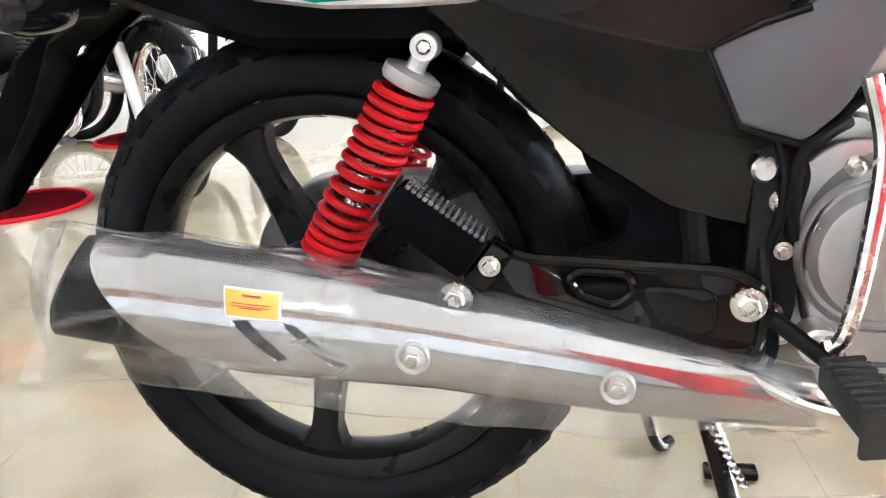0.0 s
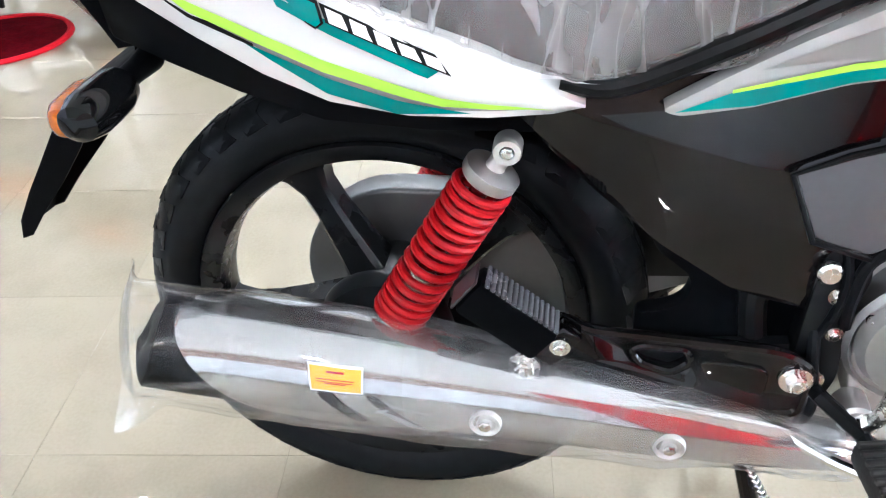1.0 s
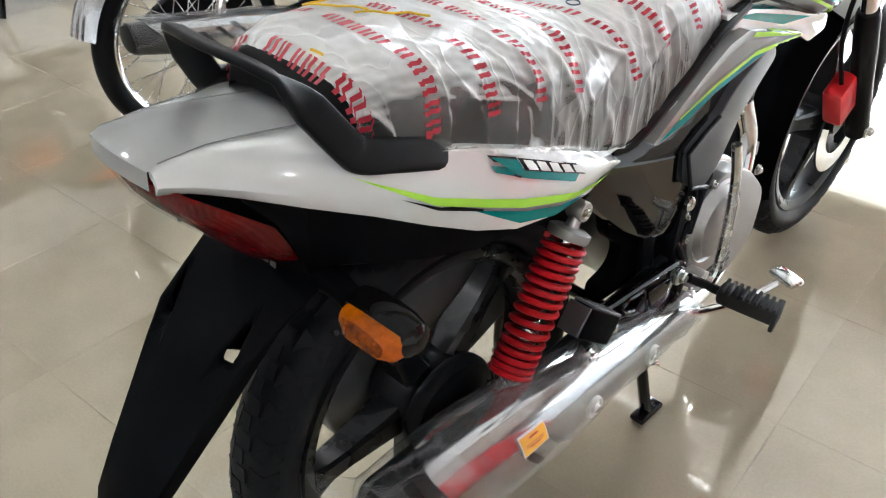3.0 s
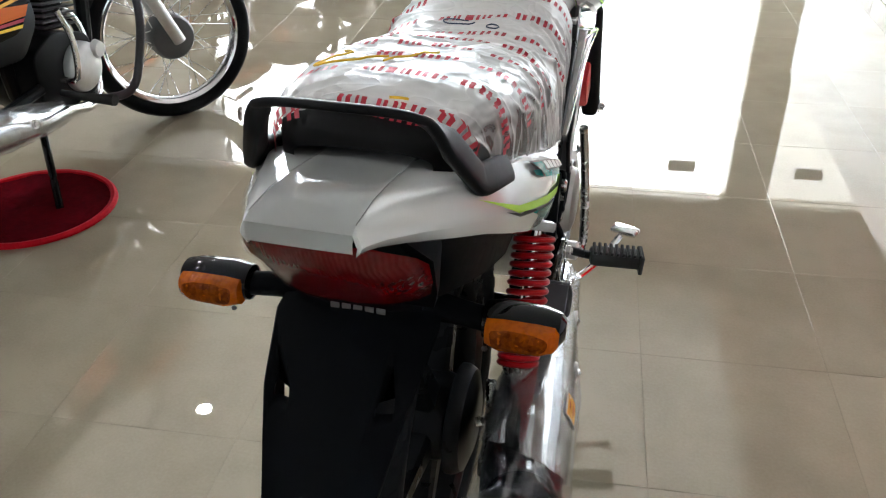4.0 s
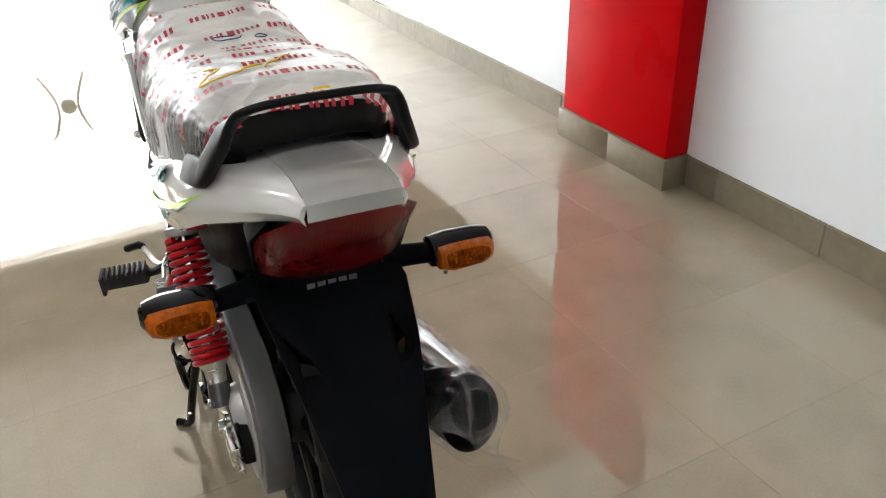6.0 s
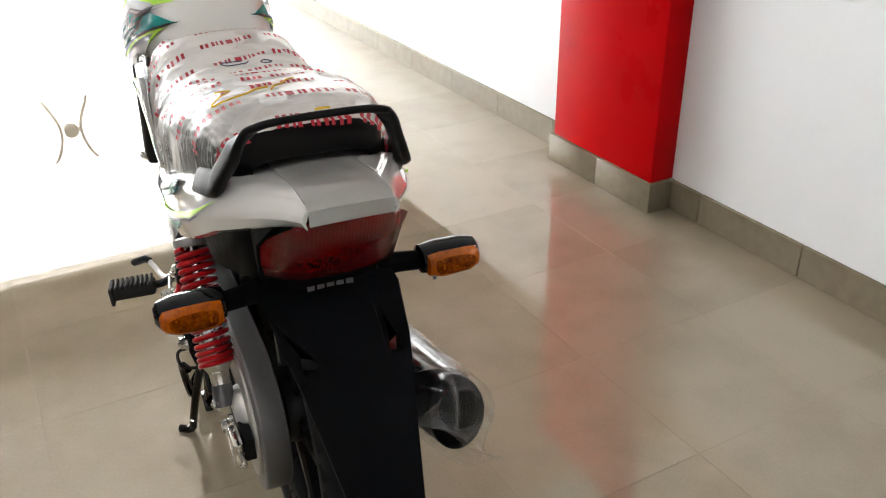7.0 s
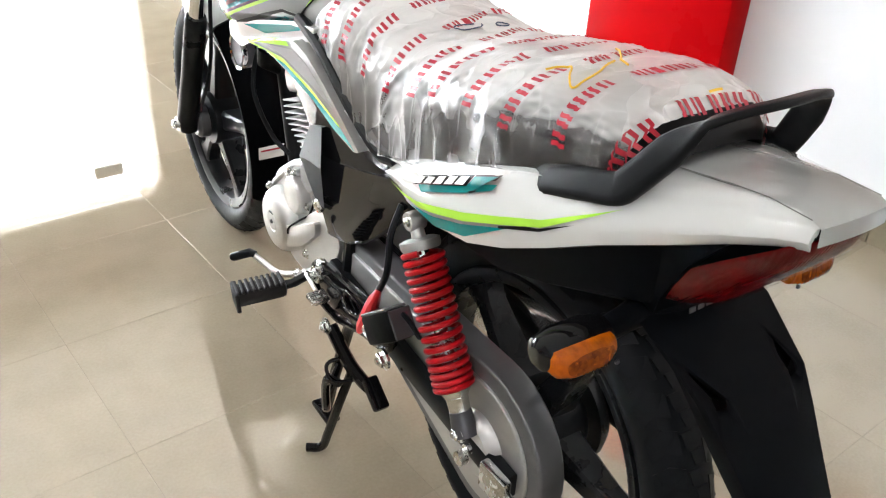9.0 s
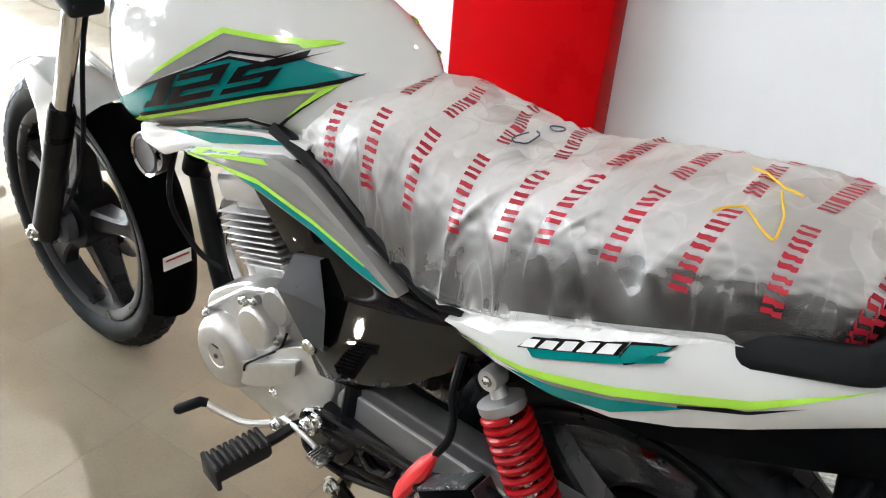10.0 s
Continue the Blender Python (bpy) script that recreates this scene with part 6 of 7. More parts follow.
for pts in ([(0.11, 0.53, 0.515), (0.128, 0.508, 0.508), (0.132, 0.488, 0.490), (0.130, 0.483, 0.45), (0.125, 0.485, 0.41)], [(0.12, 0.46, 0.40), (0.136, 0.462, 0.36), (0.135, 0.47, 0.31), (0.12, 0.468, 0.27)]):
    part("hose", tube(curve_pts(pts, 6), 0.0065, 10), "rubber", eng)
# kick starter
ks = part("kick_starter", tube(curve_pts([(0.14, 0.507, 0.316), (0.165, 0.519, 0.320), (0.168, 0.530, 0.35), (0.162, 0.543, 0.432), (0.155, 0.548, 0.50), (0.150, 0.535, 0.56)], 5), [0.013] * 6 + [0.0085] * 15 + [0.0085] * 5, 10), "zinc", eng, "bright bent kick start lever")
part("boss", cyl((0.125, 0.507, 0.316), (0.163, 0.507, 0.316), 0.018, bevel=0.004), "alu", ks)
# brake pedal
part("brake_pedal", tube(curve_pts([(0.15, 0.44, 0.285), (0.17, 0.50, 0.262), (0.205, 0.58, 0.262), (0.235, 0.635, 0.285)], 6), 0.0075, 10), "chrome", bike, "chrome rear brake pedal")
part("brake_pad", box(0.055, 0.032, 0.012, pose(0.243, 0.645, 0.296, 0, 0, -20), 0.005), "zinc", bike)
# shifter
sf = part("gear_lever", tube(curve_pts([(-0.12, 0.505, 0.322), (-0.145, 0.51, 0.318), (-0.165, 0.56, 0.296), (-0.175, 0.61, 0.293), (-0.19, 0.645, 0.305)], 5), 0.0055, 8), "alu", bike, "gear lever with black rubber tip")
part("rubber_tip", tube([(-0.183, 0.632, 0.302), (-0.190, 0.640, 0.304), (-0.215, 0.665, 0.288), (-0.218, 0.668, 0.286)], [0.007, 0.0085, 0.0085, 0.006], 12), "rubber", sf)
part("heel_arm", tube(curve_pts([(-0.14, 0.505, 0.325), (-0.155, 0.46, 0.345), (-0.162, 0.41, 0.345)], 4), 0.004, 8), "alu", sf)
part("heel_pad", box(0.034, 0.030, 0.012, pose(-0.165, 0.396, 0.340, 0, 0, 0), 0.005), "zinc", sf)
for k in range(5):
    part("pad_rib", box(0.032, 0.003, 0.003, pose(-0.165, 0.386 + 0.005 * k, 0.3465), 0.001, seg=1), "zinc", sf)
part("clamp_bolt", hexbolt((-0.152, 0.508, 0.318), (-1, 0, 0), 0.008), "zinc", sf)
# cylinder with fins, leaning forward
ca = Vector((0, 0.30, 0.954)).normalized()
cb = Vector((0, 0.630, 0.440))
side_ = ca.cross(Vector((1, 0, 0))).normalized()
CM = Matrix((Vector((1, 0, 0)), side_, ca)).transposed().to_4x4()
part("cylinder", box(0.098, 0.098, 0.18, Matrix.Translation(cb + ca * 0.08) @ CM, 0.014), "alu_dull", eng)
for k in range(9):
    part("fin", box(0.112 + 0.006 * min(k, 5), 0.106 + 0.004 * min(k, 5), 0.0028, Matrix.Translation(cb + ca * (0.050 + 0.0115 * k)) @ CM, 0.001, seg=1), "alu_dull", eng)
for q in ((-0.044, 0.044), (-0.044, -0.044), (0.044, 0.044), (0.044, -0.044)):
    part("stud", cyl(cb + side_ * q[1] + Vector((q[0], 0, 0)) + ca * 0.0, cb + side_ * q[1] + Vector((q[0], 0, 0)) + ca * 0.06, 0.010, n=12), "alu", eng)
part("cylinder_head", box(0.125, 0.13, 0.05, Matrix.Translation(cb + ca * 0.178) @ CM, 0.014), "alu", eng)
part("spark_cap", tube([(-0.06, 0.77, 0.60), (-0.085, 0.765, 0.625), (-0.09, 0.74, 0.66)], [0.008, 0.018, 0.020], 14), "black_plastic", eng)
part("carburettor", cyl((0, 0.52, 0.55), (0, 0.66, 0.575), 0.028, bevel=0.004), "alu", eng)
part("intake_hose", tube(curve_pts([(0, 0.54, 0.555), (0, 0.45, 0.56), (0, 0.36, 0.58)], 4), 0.033, 16), "rubber", eng)
for s, pts in ((1, [(0.05, 0.70, 0.68), (0.10, 0.62, 0.60), (0.12, 0.50, 0.50), (0.13, 0.47, 0.42)]), (-1, [(-0.07, 0.82, 0.66), (-0.09, 0.83, 0.55), (-0.07, 0.80, 0.46), (-0.06, 0.74, 0.44)]), (1, [(0.115, 0.45, 0.56), (0.13, 0.475, 0.47), (0.12, 0.46, 0.38), (0.11, 0.44, 0.33)])):
    part("cable", tube(curve_pts(pts, 6), 0.005, 8), "rubber", bike)
# battery lead with red boot
part("wire", tube(curve_pts([(-0.12, 0.205, 0.60), (-0.140, 0.200, 0.560), (-0.150, 0.188, 0.530), (-0.153, 0.190, 0.500), (-0.155, 0.205, 0.468)], 5), 0.0052, 8), "rubber", bike)
part("wire_boot", tube([(-0.155, 0.204, 0.471), (-0.155, 0.211, 0.456), (-0.156, 0.219, 0.439), (-0.156, 0.236, 0.407), (-0.157, 0.253, 0.375), (-0.157, 0.261, 0.359)], [0.0060, 0.0085, 0.0145, 0.0155, 0.0130, 0.008], 10, flat=0.7), "red_plastic", bike, "bright red plastic boot on a lead")
part("wire_loop", tube(curve_pts([(-0.16, 0.14, 0.475), (-0.165, 0.105, 0.48), (-0.15, 0.10, 0.45), (-0.14, 0.12, 0.44)], 5), 0.004, 8), "rubber", bike)

# ---- front ----
for s in (-1, 1):
    lo, mid, hi = Vector((s * 0.095, FY - 0.005, FZ)), Vector((s * 0.095, 1.135, 0.60)), Vector((s * 0.095, 0.985, 0.93))
    fk = part("fork_leg", tube([lo + Vector((0, 0, -0.02)), lo + Vector((0, 0, 0.01)), lo.lerp(mid, 0.5), mid, mid + (hi - mid).normalized() * 0.012], [0.020, 0.026, 0.0245, 0.0245, 0.021], 20), "black_satin", bike, "telescopic fork leg, black slider")
    part("stanchion", cyl(mid, hi, 0.0165, n=20), "chrome", fk)
    part("fork_clamp", box(0.06, 0.07, 0.03, pose(s * 0.09, 1.035, 0.82, 22), 0.008), "black_satin", fk)
    part("axle_nut", hexbolt((s * 0.121, FY, FZ), (s, 0, 0), 0.012), "zinc", fk)
part("axle", cyl((-0.12, FY, FZ), (0.12, FY, FZ), 0.008), "zinc", fw)
part("speed_drive", lathe([(0, -0.078), (0.035, -0.078), (0.042, -0.07), (0.044, -0.05)], (0, FY, FZ), 32), "dark_steel", fw)
part("brake_caliper", box(0.045, 0.075, 0.10, pose(0.075, FY - 0.11, FZ + 0.10, 30), 0.01), "red_plastic", bike, "front brake caliper in red packing")
part("brake_disc", lathe([(0.075, 0.058), (0.12, 0.058), (0.12, 0.062), (0.075, 0.062)], (0, FY, FZ), 60, close=True), "chrome", fw)
for mname, a0, a1, rr, ml, lab in (("front_fender", 52, 118, 0.335, "white_paint", "glossy white front mudguard"), ("fender_flap", 118, 197, 0.330, "black_plastic", "black rear section of the front mudguard")):
    rings = []
    for k in range(21):
        a = radians(a0 + (a1 - a0) * k / 20)
        w = 0.060 - 0.02 * max(0, 1 - k / 5) if mname == "front_fender" else 0.058 - 0.010 * k / 20
        rings.append([Vector((x * w, FY + (rr - 0.028 * x * x) * math.cos(a), FZ + (rr - 0.028 * x * x) * math.sin(a))) for x in (-1, -0.8, -0.4, 0, 0.4, 0.8, 1)])
    b = loft(rings, cap=False, closed=False)
    bmesh.ops.solidify(b, geom=b.faces[:], thickness=0.004)
    ob = part(mname, b, ml, bike, lab)
    if mname == "fender_flap":
        a = radians(180)
        part("sticker", box(0.06, 0.0015, 0.030, pose(-0.012, FY - 0.3335, 0.345, 4), 0.0004, seg=1), "paper", ob, "small white paper sticker")
        part("sticker_print", box(0.05, 0.0012, 0.004, pose(-0.012, FY - 0.3350, 0.351, 4), 0.0003, seg=1), "print_red", ob)
for s in (-1, 1):
    part("fender_stay", slab([(FY - 0.10, 0.60), (FY + 0.02, 0.635), (FY + 0.05, 0.62), (FY + 0.02, 0.54), (FY + 0.03, 0.44), (FY + 0.01, 0.43), (FY - 0.03, 0.54)], s * 0.056, s * 0.064, 0.003), "white_paint", bike)
horn = part("horn", lathe([(0.0, -0.105), (0.016, -0.103), (0.026, -0.105), (0.032, -0.101), (0.035, -0.094), (0.034, -0.08), (0.0, -0.075)], (0.0, 0.865, 0.615), 36), "dark_steel", bike, "round horn with a bright rim")
part("rim", lathe([(0.032, -0.104), (0.0355, -0.1065), (0.037, -0.101), (0.0355, -0.096)], (0.0, 0.865, 0.615), 36, close=True), "chrome", horn)
part("horn_bracket", box(0.012, 0.02, 0.08, pose(-0.075, 0.875, 0.66, -15), 0.002), "black_satin", horn)
part("steering_head", cyl((0, 0.97, 0.96), (0, 1.03, 0.80), 0.030), "black_satin", bike)
hl = part("headlamp", loft([oval((0, 1.06 + 0.03 * k, 0.93), (0.105, 0.11, 0.10, 0.085, 0.05)[k], (0.10, 0.105, 0.095, 0.08, 0.05)[k], 24, 2.6) for k in range(5)]), "white_paint", bike, "white headlamp fairing")
part("headlamp_glass", loft([oval((0, 1.165 + 0.012 * k, 0.93), (0.075, 0.06, 0.02)[k], (0.065, 0.05, 0.02)[k], 24, 2.4) for k in range(3)]), "glass", hl)
hb = part("handlebar", tube(curve_pts([(-0.36, 0.86, 1.03), (-0.22, 0.93, 1.05), (-0.10, 0.98, 1.0), (0.10, 0.98, 1.0), (0.22, 0.93, 1.05), (0.36, 0.86, 1.03)], 6), 0.011, 12), "black_satin", bike, "black handlebar with rubber grips")
for s in (-1, 1):
    part("grip", tube([(s * 0.25, 0.915, 1.046), (s * 0.37, 0.855, 1.028)], 0.016, 14), "rubber", hb)
    part("lever", tube([(s * 0.22, 0.95, 1.045), (s * 0.27, 0.955, 1.03), (s * 0.36, 0.91, 1.01)], 0.006, 8), "zinc", hb)
    part("mirror_stem", tube(curve_pts([(s * 0.22, 0.93, 1.055), (s * 0.25, 0.94, 1.14), (s * 0.30, 0.93, 1.20)], 4), 0.005, 8), "black_satin", hb)
    part("mirror", loft([oval((s * 0.31, 0.93 + 0.012 * k, 1.215), (0.045, 0.055, 0.03)[k], (0.03, 0.036, 0.02)[k], 20, 2.6) for k in range(3)]), "black_plastic", hb)
part("brake_hose", tube(curve_pts([(0.09, 0.98, 0.98), (0.085, 1.10, 0.80), (0.07, 1.10, 0.58), (0.08, 1.16, 0.42)], 6), 0.005, 8), "rubber", bike)
part("speedometer_cable", tube(curve_pts([(-0.05, 0.99, 0.95), (-0.075, 1.06, 0.75), (-0.07, 1.14, 0.50), (-0.075, 1.24, 0.345)], 6), 0.0045, 8), "rubber", bike)


# ---- red mats and the other motorcycles ----
def round_mat(x, y):
    d = thing("floor_mat", "round dark red fabric mat with a bright rim under a stand", "mat", pose(x, y, 0), group="round floor mats")
    n = 40
    rows = []
    for i in range(10):
        r = 0.215 * i / 9 + 0.001
        rows.append([Vector((r * math.cos(2 * math.pi * k / n), r * math.sin(2 * math.pi * k / n), 0.007 + 0.004 * noise.noise(Vector((r * 20 * math.cos(2 * math.pi * k / n) + x, r * 20 * math.sin(2 * math.pi * k / n), y))))) for k in range(n)])
    part("weave", loft(rows, cap=False), "mat_fabric", d, sharp=80)
    part("rim", lathe([(0.207, 0.001), (0.213, 0.012), (0.223, 0.014), (0.231, 0.007), (0.232, 0.001)], (0, 0, 0), 48, "z"), "mat_rim", d, "bright red bound edge")
    return d


for x, y in ((-1.42, 0.86), (-1.62, -1.66), (-2.88, -1.9)):
    round_mat(x, y)

COM = thing("commuter_motorcycle", "black commuter motorcycle with orange stripes and chrome spoked wheels", "motorcycle", pose(-1.46, 0.53, 0), group="row of parked motorcycles")
WR, WB = 0.287, 1.205


def spoked(name, cy, drum):
    c = (0, cy, WR)
    w = part(name, lathe([(0.222, -0.018), (0.233, -0.024), (0.237, -0.022), (0.232, -0.014), (0.222, -0.008), (0.222, 0.008), (0.232, 0.014), (0.237, 0.022), (0.233, 0.024), (0.222, 0.018), (0.215, 0.006), (0.215, -0.006)], c, 72, close=True), "chrome", COM, "chrome rim laced with wire spokes")
    prof = [(0.257 + 0.029 * math.cos(a), 0.031 * math.sin(a)) for a in [-2.5 + 5.0 * k / 18 for k in range(19)]]
    part("tyre", lathe(prof, c, 90), "rubber", w)
    part("hub", lathe([(0.0, -0.06), (0.03, -0.06), (0.045, -0.045), (drum, -0.04), (drum + 0.004, -0.02), (drum + 0.004, 0.03), (drum - 0.004, 0.042), (0.05, 0.046), (0.02, 0.055), (0.0, 0.055)], c, 40), "silver_paint", w)
    sp = None
    for k in range(36):
        a = 2 * math.pi * k / 36
        if sp is None:
            b = tube([(0.030, drum * math.cos(0.5), drum * math.sin(0.5)), (0.002, 0.218, 0.0)], 0.0016, 5)
            sp = finish(b, "zinc")
            sp.name = "spoke"
        o = new("spoke", sp)
        o.parent = w
        o.matrix_basis = Matrix.Translation(c) @ Matrix.Rotation(a, 4, "X") @ (Matrix.Diagonal((-1 if k % 2 else 1, 1, 1 if k % 4 < 2 else -1, 1)))
    return w


spoked("rear_wheel", 0, 0.062)
spoked("front_wheel", WB, 0.072)
for s in (-1, 1):
    part("swing_arm", tube([(s * 0.09, 0.42, 0.33), (s * 0.09, -0.05, WR)], 0.016, 10), "black_satin", COM)
    sh = part("shock_absorber", tube([(s * 0.115, 0.13, 0.62), (s * 0.115, 0.10, 0.56), (s * 0.115, 0.07, 0.48)], [0.024, 0.026, 0.026], 18), "chrome", COM, "chrome-sleeved rear shock absorber")
    pts = []
    for k in range(120):
        q = k / 119
        a = q * 2 * math.pi * 8
        pts.append(Vector((s * 0.115 + 0.02 * math.cos(a), 0.07 - 0.05 * q, 0.48 - 0.13 * q + 0.02 * math.sin(a) * 0.3)))
    part("spring", tube(pts, 0.0038, 6), "chrome", sh)
    part("rod", tube([(s * 0.115, 0.08, 0.50), (s * 0.115, 0.0, WR + 0.01)], 0.012, 10), "chrome", sh)
    fk = part("fork_leg", tube([(s * 0.085, WB + 0.005, WR), (s * 0.085, WB - 0.10, 0.52)], 0.021, 14), "alu", COM)
    part("stanchion", tube([(s * 0.085, WB - 0.10, 0.52), (s * 0.085, WB - 0.24, 0.86)], 0.019, 14), "black_satin", fk)
for nm, a0, a1, cy, rr in (("rear_mudguard", 40, 165, 0, 0.335), ("front_mudguard", 45, 150, WB, 0.318)):
    rings = []
    for k in range(21):
        a = radians(a0 + (a1 - a0) * k / 20)
        rings.append([Vector((x * 0.06, cy + (rr - 0.03 * x * x) * math.cos(a), WR + (rr - 0.03 * x * x) * math.sin(a))) for x in (-1, -0.75, -0.4, 0, 0.4, 0.75, 1)])
    b = loft(rings, cap=False, closed=False)
    bmesh.ops.solidify(b, geom=b.faces[:], thickness=0.004)
    part(nm, b, "chrome" if "rear" in nm else "black_gloss", COM)
part("tail_lamp", box(0.10, 0.06, 0.07, pose(0, -0.30, 0.60, -15), 0.015), "red_lens", COM)
part("seat", loft([[Vector((x * w, y, z0 + (z1 - z0) * t)) for x, t in ((-0.9, 0), (-1, 0.4), (-0.85, 0.85), (-0.4, 1), (0.4, 1), (0.85, 0.85), (1, 0.4), (0.9, 0))] for y, w, z0, z1 in ((-0.22, 0.09, 0.70, 0.75), (-0.1, 0.12, 0.69, 0.77), (0.2, 0.13, 0.68, 0.765), (0.38, 0.11, 0.68, 0.75), (0.42, 0.09, 0.69, 0.73))]), "vinyl", COM)
tk = part("fuel_tank", loft([oval((0, y, z), w, h, 24, 2.6) for y, w, h, z in ((0.40, 0.08, 0.06, 0.74), (0.46, 0.11, 0.09, 0.76), (0.60, 0.13, 0.11, 0.78), (0.74, 0.125, 0.105, 0.79), (0.82, 0.09, 0.07, 0.80))]), "black_gloss", COM, "black tank with orange and yellow stripes")
tkt = tree(tk)
for s in (-1, 1):
    decal("stripe", [(0.44, 0.77), (0.60, 0.80), (0.80, 0.83), (0.72, 0.78), (0.58, 0.75)], s, tkt, "orange_paint", tk, 0.001)
    decal("stripe", [(0.44, 0.765), (0.58, 0.748), (0.72, 0.775), (0.70, 0.765), (0.58, 0.738)], s, tkt, "label_yellow", tk, 0.001)
    sc = part("side_cover", slab(rounded([(0.16, 0.66), (0.40, 0.66), (0.44, 0.58), (0.38, 0.50), (0.22, 0.50), (0.14, 0.58)], 0.03), s * 0.085, s * 0.115, 0.012, seg=3), "black_gloss", COM, "black side cover with orange flash")
    st = tree(sc)
    decal("stripe", [(0.16, 0.595), (0.30, 0.585), (0.425, 0.565), (0.405, 0.54), (0.24, 0.548)], s, st, "orange_paint", sc, 0.001)
    decal("stripe", [(0.22, 0.548), (0.40, 0.536), (0.392, 0.528), (0.23, 0.54)], s, st, "print_red", sc, 0.001)
    decal("stripe", [(0.23, 0.536), (0.39, 0.522), (0.385, 0.514), (0.24, 0.529)], s, st, "tape_yellow", sc, 0.001)
    decal("stripe", [(0.17, 0.645), (0.40, 0.645), (0.42, 0.60), (0.30, 0.595)], s, st, "orange_paint", sc, 0.001)
    decal("stripe", [(0.20, 0.625), (0.30, 0.588), (0.42, 0.594), (0.42, 0.586), (0.30, 0.578)], s, st, "label_yellow", sc, 0.001)
part("battery_box", slab(rounded([(0.02, 0.66), (0.46, 0.68), (0.48, 0.50), (0.40, 0.42), (0.20, 0.44), (0.06, 0.56)], 0.03), -0.085, 0.085, 0.012), "black_satin", COM)
part("chain_cover", slab(rounded([(-0.10, 0.33), (0.05, 0.42), (0.42, 0.44), (0.44, 0.34), (0.0, 0.24), (-0.08, 0.25)], 0.03), -0.07, -0.10, 0.008), "black_satin", COM)
part("frame", tube(curve_pts([(0, 0.90, 0.84), (0, 0.80, 0.55), (0, 0.72, 0.28), (0, 0.45, 0.26), (0, 0.38, 0.55), (0, 0.10, 0.66), (0, -0.18, 0.68)], 5), 0.022, 10), "black_satin", COM)
en = part("engine", slab(rounded([(0.42, 0.28), (0.42, 0.42), (0.52, 0.46), (0.66, 0.42), (0.70, 0.32), (0.66, 0.24), (0.48, 0.23)], 0.03), -0.09, 0.09, 0.012, seg=3), "black_satin", COM, "dark engine with aluminium covers and finned cylinder")
for s in (-1, 1):
    part("case_cover", lathe([(0.0, s * 0.128), (0.04, s * 0.127), (0.062, s * 0.120), (0.072, s * 0.108), (0.074, s * 0.085)], (0, 0.60, 0.335), 36), "alu", en)
    part("cover_cap", lathe([(0.0, s * 0.138), (0.022, s * 0.137), (0.028, s * 0.12)], (0, 0.645, 0.375), 24), "alu", en)
part("cylinder", box(0.09, 0.09, 0.16, pose(0, 0.60, 0.52, -8), 0.01), "black_satin", en)
for k in range(8):
    part("fin", box(0.13, 0.14, 0.005, pose(0, 0.592 + 0.0022 * k, 0.455 + 0.016 * k, -8), 0.0015, seg=1), "dark_steel", en)
part("kick_starter", tube(curve_pts([(0.10, 0.50, 0.33), (0.15, 0.505, 0.34), (0.165, 0.50, 0.45), (0.16, 0.47, 0.54)], 5), 0.009, 10), "chrome", en)
part("crash_guard", tube(curve_pts([(0.02, 0.76, 0.60), (0.16, 0.77, 0.58), (0.21, 0.76, 0.48), (0.20, 0.74, 0.34), (0.17, 0.70, 0.23), (0.04, 0.66, 0.20)], 6), 0.013, 12), "dark_steel", COM, "grey tubular crash guard")
for s in (-1, 1):
    part("foot_peg", tube([(s * 0.09, 0.50, 0.29), (s * 0.16, 0.50, 0.285), (s * 0.26, 0.50, 0.285)], [0.010, 0.012, 0.017], 12), "peg_rubber", COM)
CMU = [(-0.26, 0.392, 0.146, 0.045), (-0.20, 0.380, 0.148, 0.050), (0.0, 0.345, 0.150, 0.052), (0.18, 0.315, 0.150, 0.048), (0.32, 0.285, 0.14, 0.038), (0.44, 0.262, 0.125, 0.023)]


def can_ring(y, extra=0.0, slant=0.0, n=32):
    """One ring of the can, leaning back at its lower side by the slant."""
    out = []
    for k in range(n):
        a = 2 * math.pi * k / n
        yy = min(max(y - slant * math.sin(a), CMU[0][0]), CMU[-1][0])
        p, q = next((p, q) for p, q in zip(CMU, CMU[1:]) if yy <= q[0])
        t = (yy - p[0]) / (q[0] - p[0])
        z, x, r = (p[m] + (q[m] - p[m]) * t for m in (1, 2, 3))
        out.append(Vector((x + (r + extra) * math.cos(a), yy, z + (r + extra) * math.sin(a))))
    return out


mf = part("muffler", loft([can_ring(-0.255, -0.030), can_ring(-0.252, -0.012), can_ring(-0.244, -0.006), can_ring(-0.15, -0.005), can_ring(0.0, -0.006), can_ring(0.2, -0.006)]), "black_satin", COM, "black-ended muffler with a bright shield in clear film")
b = loft([can_ring(y, 0.001, sl) for y, sl in ((-0.165, 0.052), (-0.14, 0.046), (-0.09, 0.028), (-0.03, 0.008), (0.03, 0.0), (0.10, 0.0), (0.18, 0.0), (0.25, 0.0), (0.32, 0.0), (0.38, 0.0), (0.44, 0.0))], cap=False)
bmesh.ops.solidify(b, geom=b.faces[:], thickness=-0.003)
cshield = part("heat_shield", b, "muffler_metal", mf, "bright steel shield with slots")
mft = tree(cshield)
for o in (-0.085, -0.035, 0.015):
    decal("slot", [(o, 0.378), (o + 0.016, 0.376), (o + 0.052, 0.338), (o + 0.040, 0.338)], 1, mft, "decal_black", cshield, 0.0008)
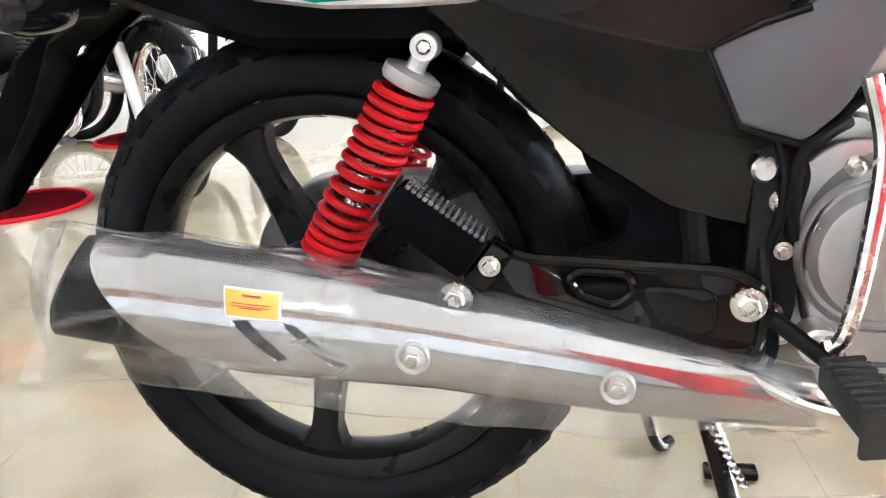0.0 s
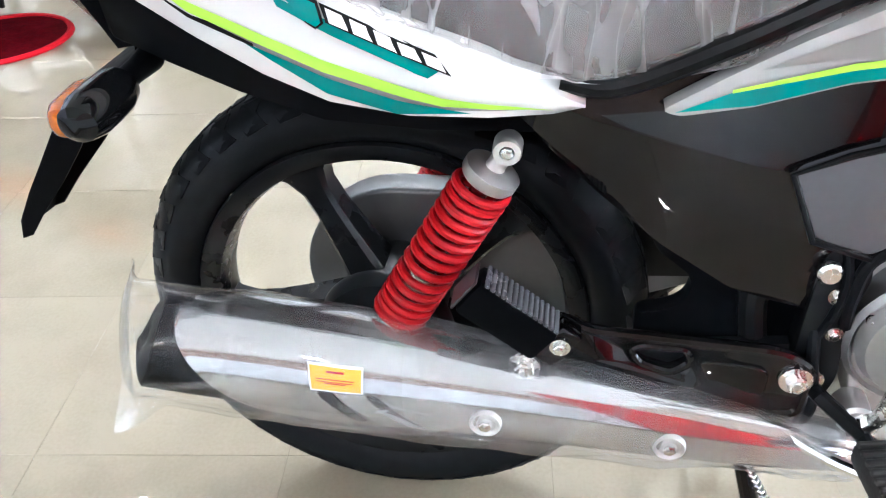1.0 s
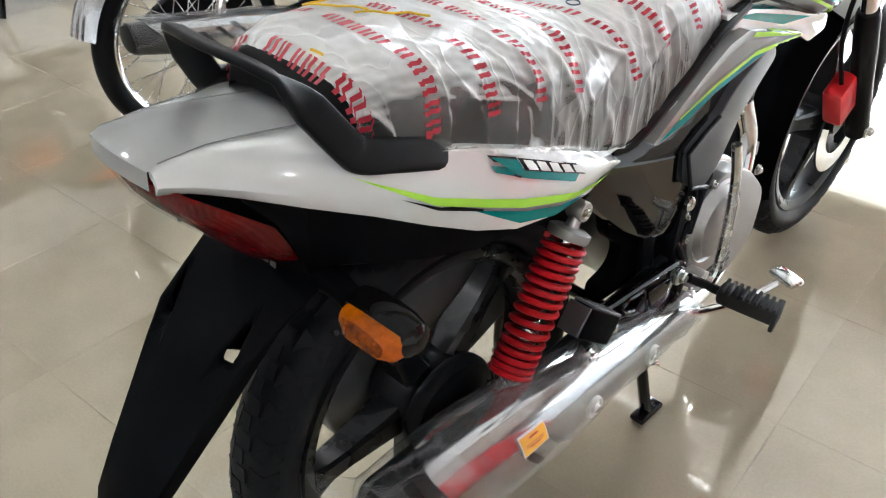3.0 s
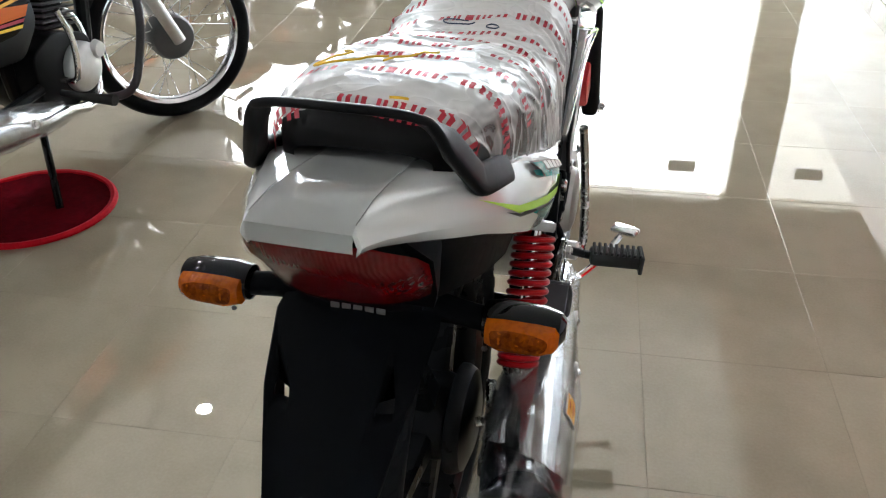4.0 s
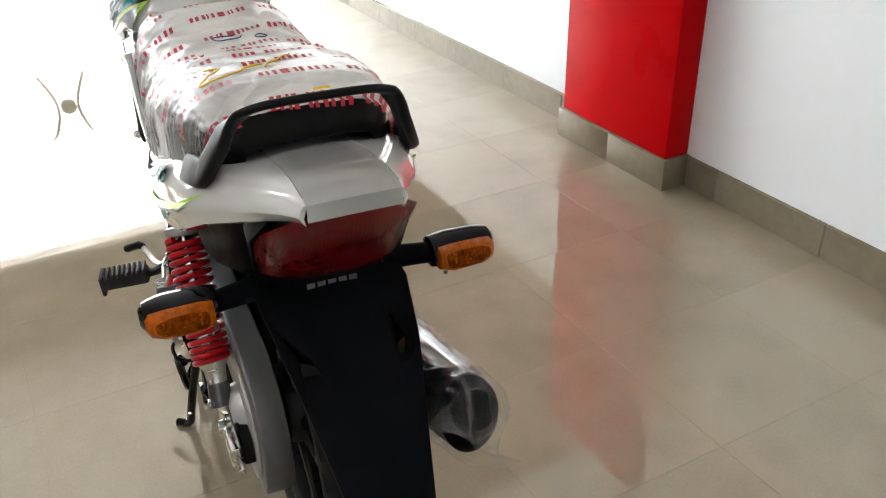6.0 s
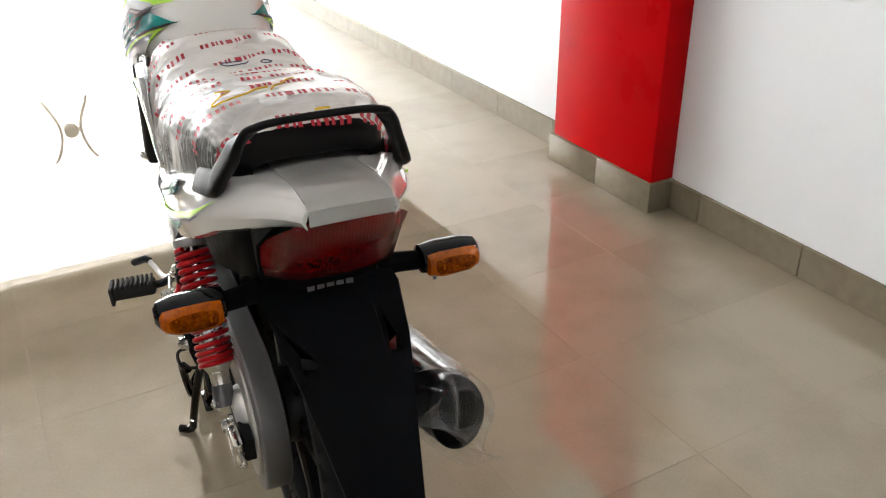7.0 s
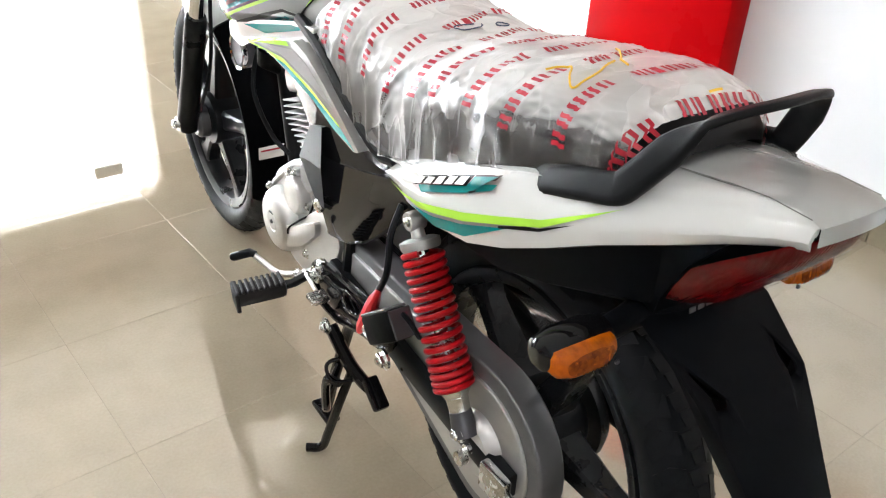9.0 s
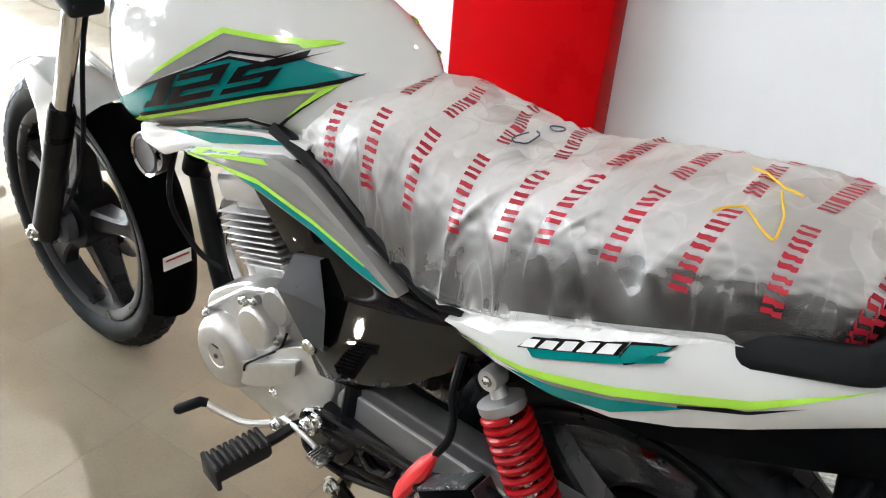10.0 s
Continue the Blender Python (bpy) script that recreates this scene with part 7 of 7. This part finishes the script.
for y in (0.10, 0.26):
    h = mft.ray_cast(Vector((0.6, y, 0.345 - 0.17 * (y - 0.03))), Vector((-1, 0, 0)))[0]
    if h:
        part("boss", lathe([(0.0, 0.005), (0.006, 0.005), (0.008, 0.001), (0.013, 0.003), (0.015, -0.002)], h, 20), "alu", cshield)
sleeve = []
for k in range(40):
    y = -0.258 + 0.70 * k / 39
    ring = can_ring(y, 0.006, 0.0, 36)
    c_ = sum(ring, Vector()) / len(ring)
    sleeve.append([p + (p - c_).normalized() * max(0.0, crumple(p, 0.006, seed=4.0)) for p in ring])
part("film_sleeve", loft(sleeve, cap=False), "bag_film", mf, "crumpled milky plastic sleeve", sharp=60)
part("header_pipe", tube(curve_pts([(0.125, 0.44, 0.262), (0.10, 0.60, 0.22), (0.06, 0.70, 0.26), (0.03, 0.70, 0.42), (0.02, 0.64, 0.50)], 5), 0.016, 12), "chrome", mf)
for s in (-1, 1):
    part("stand_leg", tube([(s * 0.08, 0.40, 0.25), (s * 0.13, 0.33, 0.012)], 0.011, 10), "black_gloss", COM)
hd = part("headlamp", lathe([(0.0, 0.07), (0.05, 0.065), (0.085, 0.05), (0.092, 0.03), (0.085, -0.01), (0.05, -0.06), (0.0, -0.075)], (0, WB - 0.16, 0.86), 32, "y"), "chrome", COM)
part("headlamp_glass", lathe([(0.0, 0.078), (0.05, 0.073), (0.082, 0.055)], (0, WB - 0.158, 0.86), 32, "y"), "glass", hd)
hb = part("handlebar", tube(curve_pts([(-0.35, 0.78, 0.99), (-0.22, 0.87, 1.01), (-0.08, 0.91, 0.93), (0.08, 0.91, 0.93), (0.22, 0.87, 1.01), (0.35, 0.78, 0.99)], 6), 0.011, 10), "chrome", COM)
for s in (-1, 1):
    part("grip", tube([(s * 0.24, 0.857, 1.008), (s * 0.36, 0.772, 0.988)], 0.016, 12), "rubber", hb)
    part("mirror", loft([oval((s * 0.30, 0.86 + 0.012 * k, 1.15), (0.05, 0.058, 0.03)[k], (0.05, 0.058, 0.03)[k], 20) for k in range(3)]), "black_plastic", hb)
    part("mirror_stem", tube([(s * 0.22, 0.87, 1.01), (s * 0.30, 0.868, 1.12)], 0.005, 8), "chrome", hb)
    part("indicator", tube([(s * 0.10, WB - 0.20, 0.84), (s * 0.14, WB - 0.20, 0.84), (s * 0.18, WB - 0.20, 0.84)], [0.008, 0.008, 0.028], 12), "amber", COM)
# the steering is turned to the right on its stand
STEER = Matrix.Translation((-0.038, 0.893, 0)) @ Matrix.Rotation(radians(-40), 4, "Z") @ Matrix.Translation((0, -0.985, 0))
for o in COM.children:
    if o.name.split(".")[0] in ("front_wheel", "fork_leg", "front_mudguard", "headlamp", "handlebar", "indicator"):
        o.matrix_basis = STEER @ o.matrix_basis
for x, y, r in ((-1.78, -2.16, 0), (-2.9, -2.25, 0), (-2.9, 0.15, 0), (-1.35, 4.62, 152), (-2.15, 4.60, 150), (-2.95, 4.55, 150), (-3.75, 4.55, 152)):
    copy_thing(COM, pose(x, y, 0, 0, 0, r))


# ---- floor tiles ----
b = box(T - 0.0009, T - 0.0009, 0.010, pose(0, 0, -0.005), 0.0004, seg=1)
tile_me = finish(b, "tile", 5)
tile_me.name = "tile"
au, av = 1.1546, 0.2013     # a joint crossing
rest = bmesh.new()
for i in range(-18, 11):
    for j in range(-13, 15):
        u, v = au + (i + 0.5) * T, av + (j + 0.5) * T
        if not (U0 - 0.1 < u < U1 + 0.1 and V0 - 0.1 < v < V1 + 0.2):
            continue
        if -12 <= i <= 0 and -8 <= j <= 13:
            ob = new("tile", tile_me)
            ob.parent = floor
            ob.location = (u, v, 0)
        else:
            vs = [rest.verts.new((u + a * (T - 0.0009) / 2, v + c * (T - 0.0009) / 2, 0)) for a, c in ((-1, -1), (1, -1), (1, 1), (-1, 1))]
            rest.faces.new(vs)
ob = part("far_tiles", rest, "tile", floor)
ob["kind"] = "stuff"
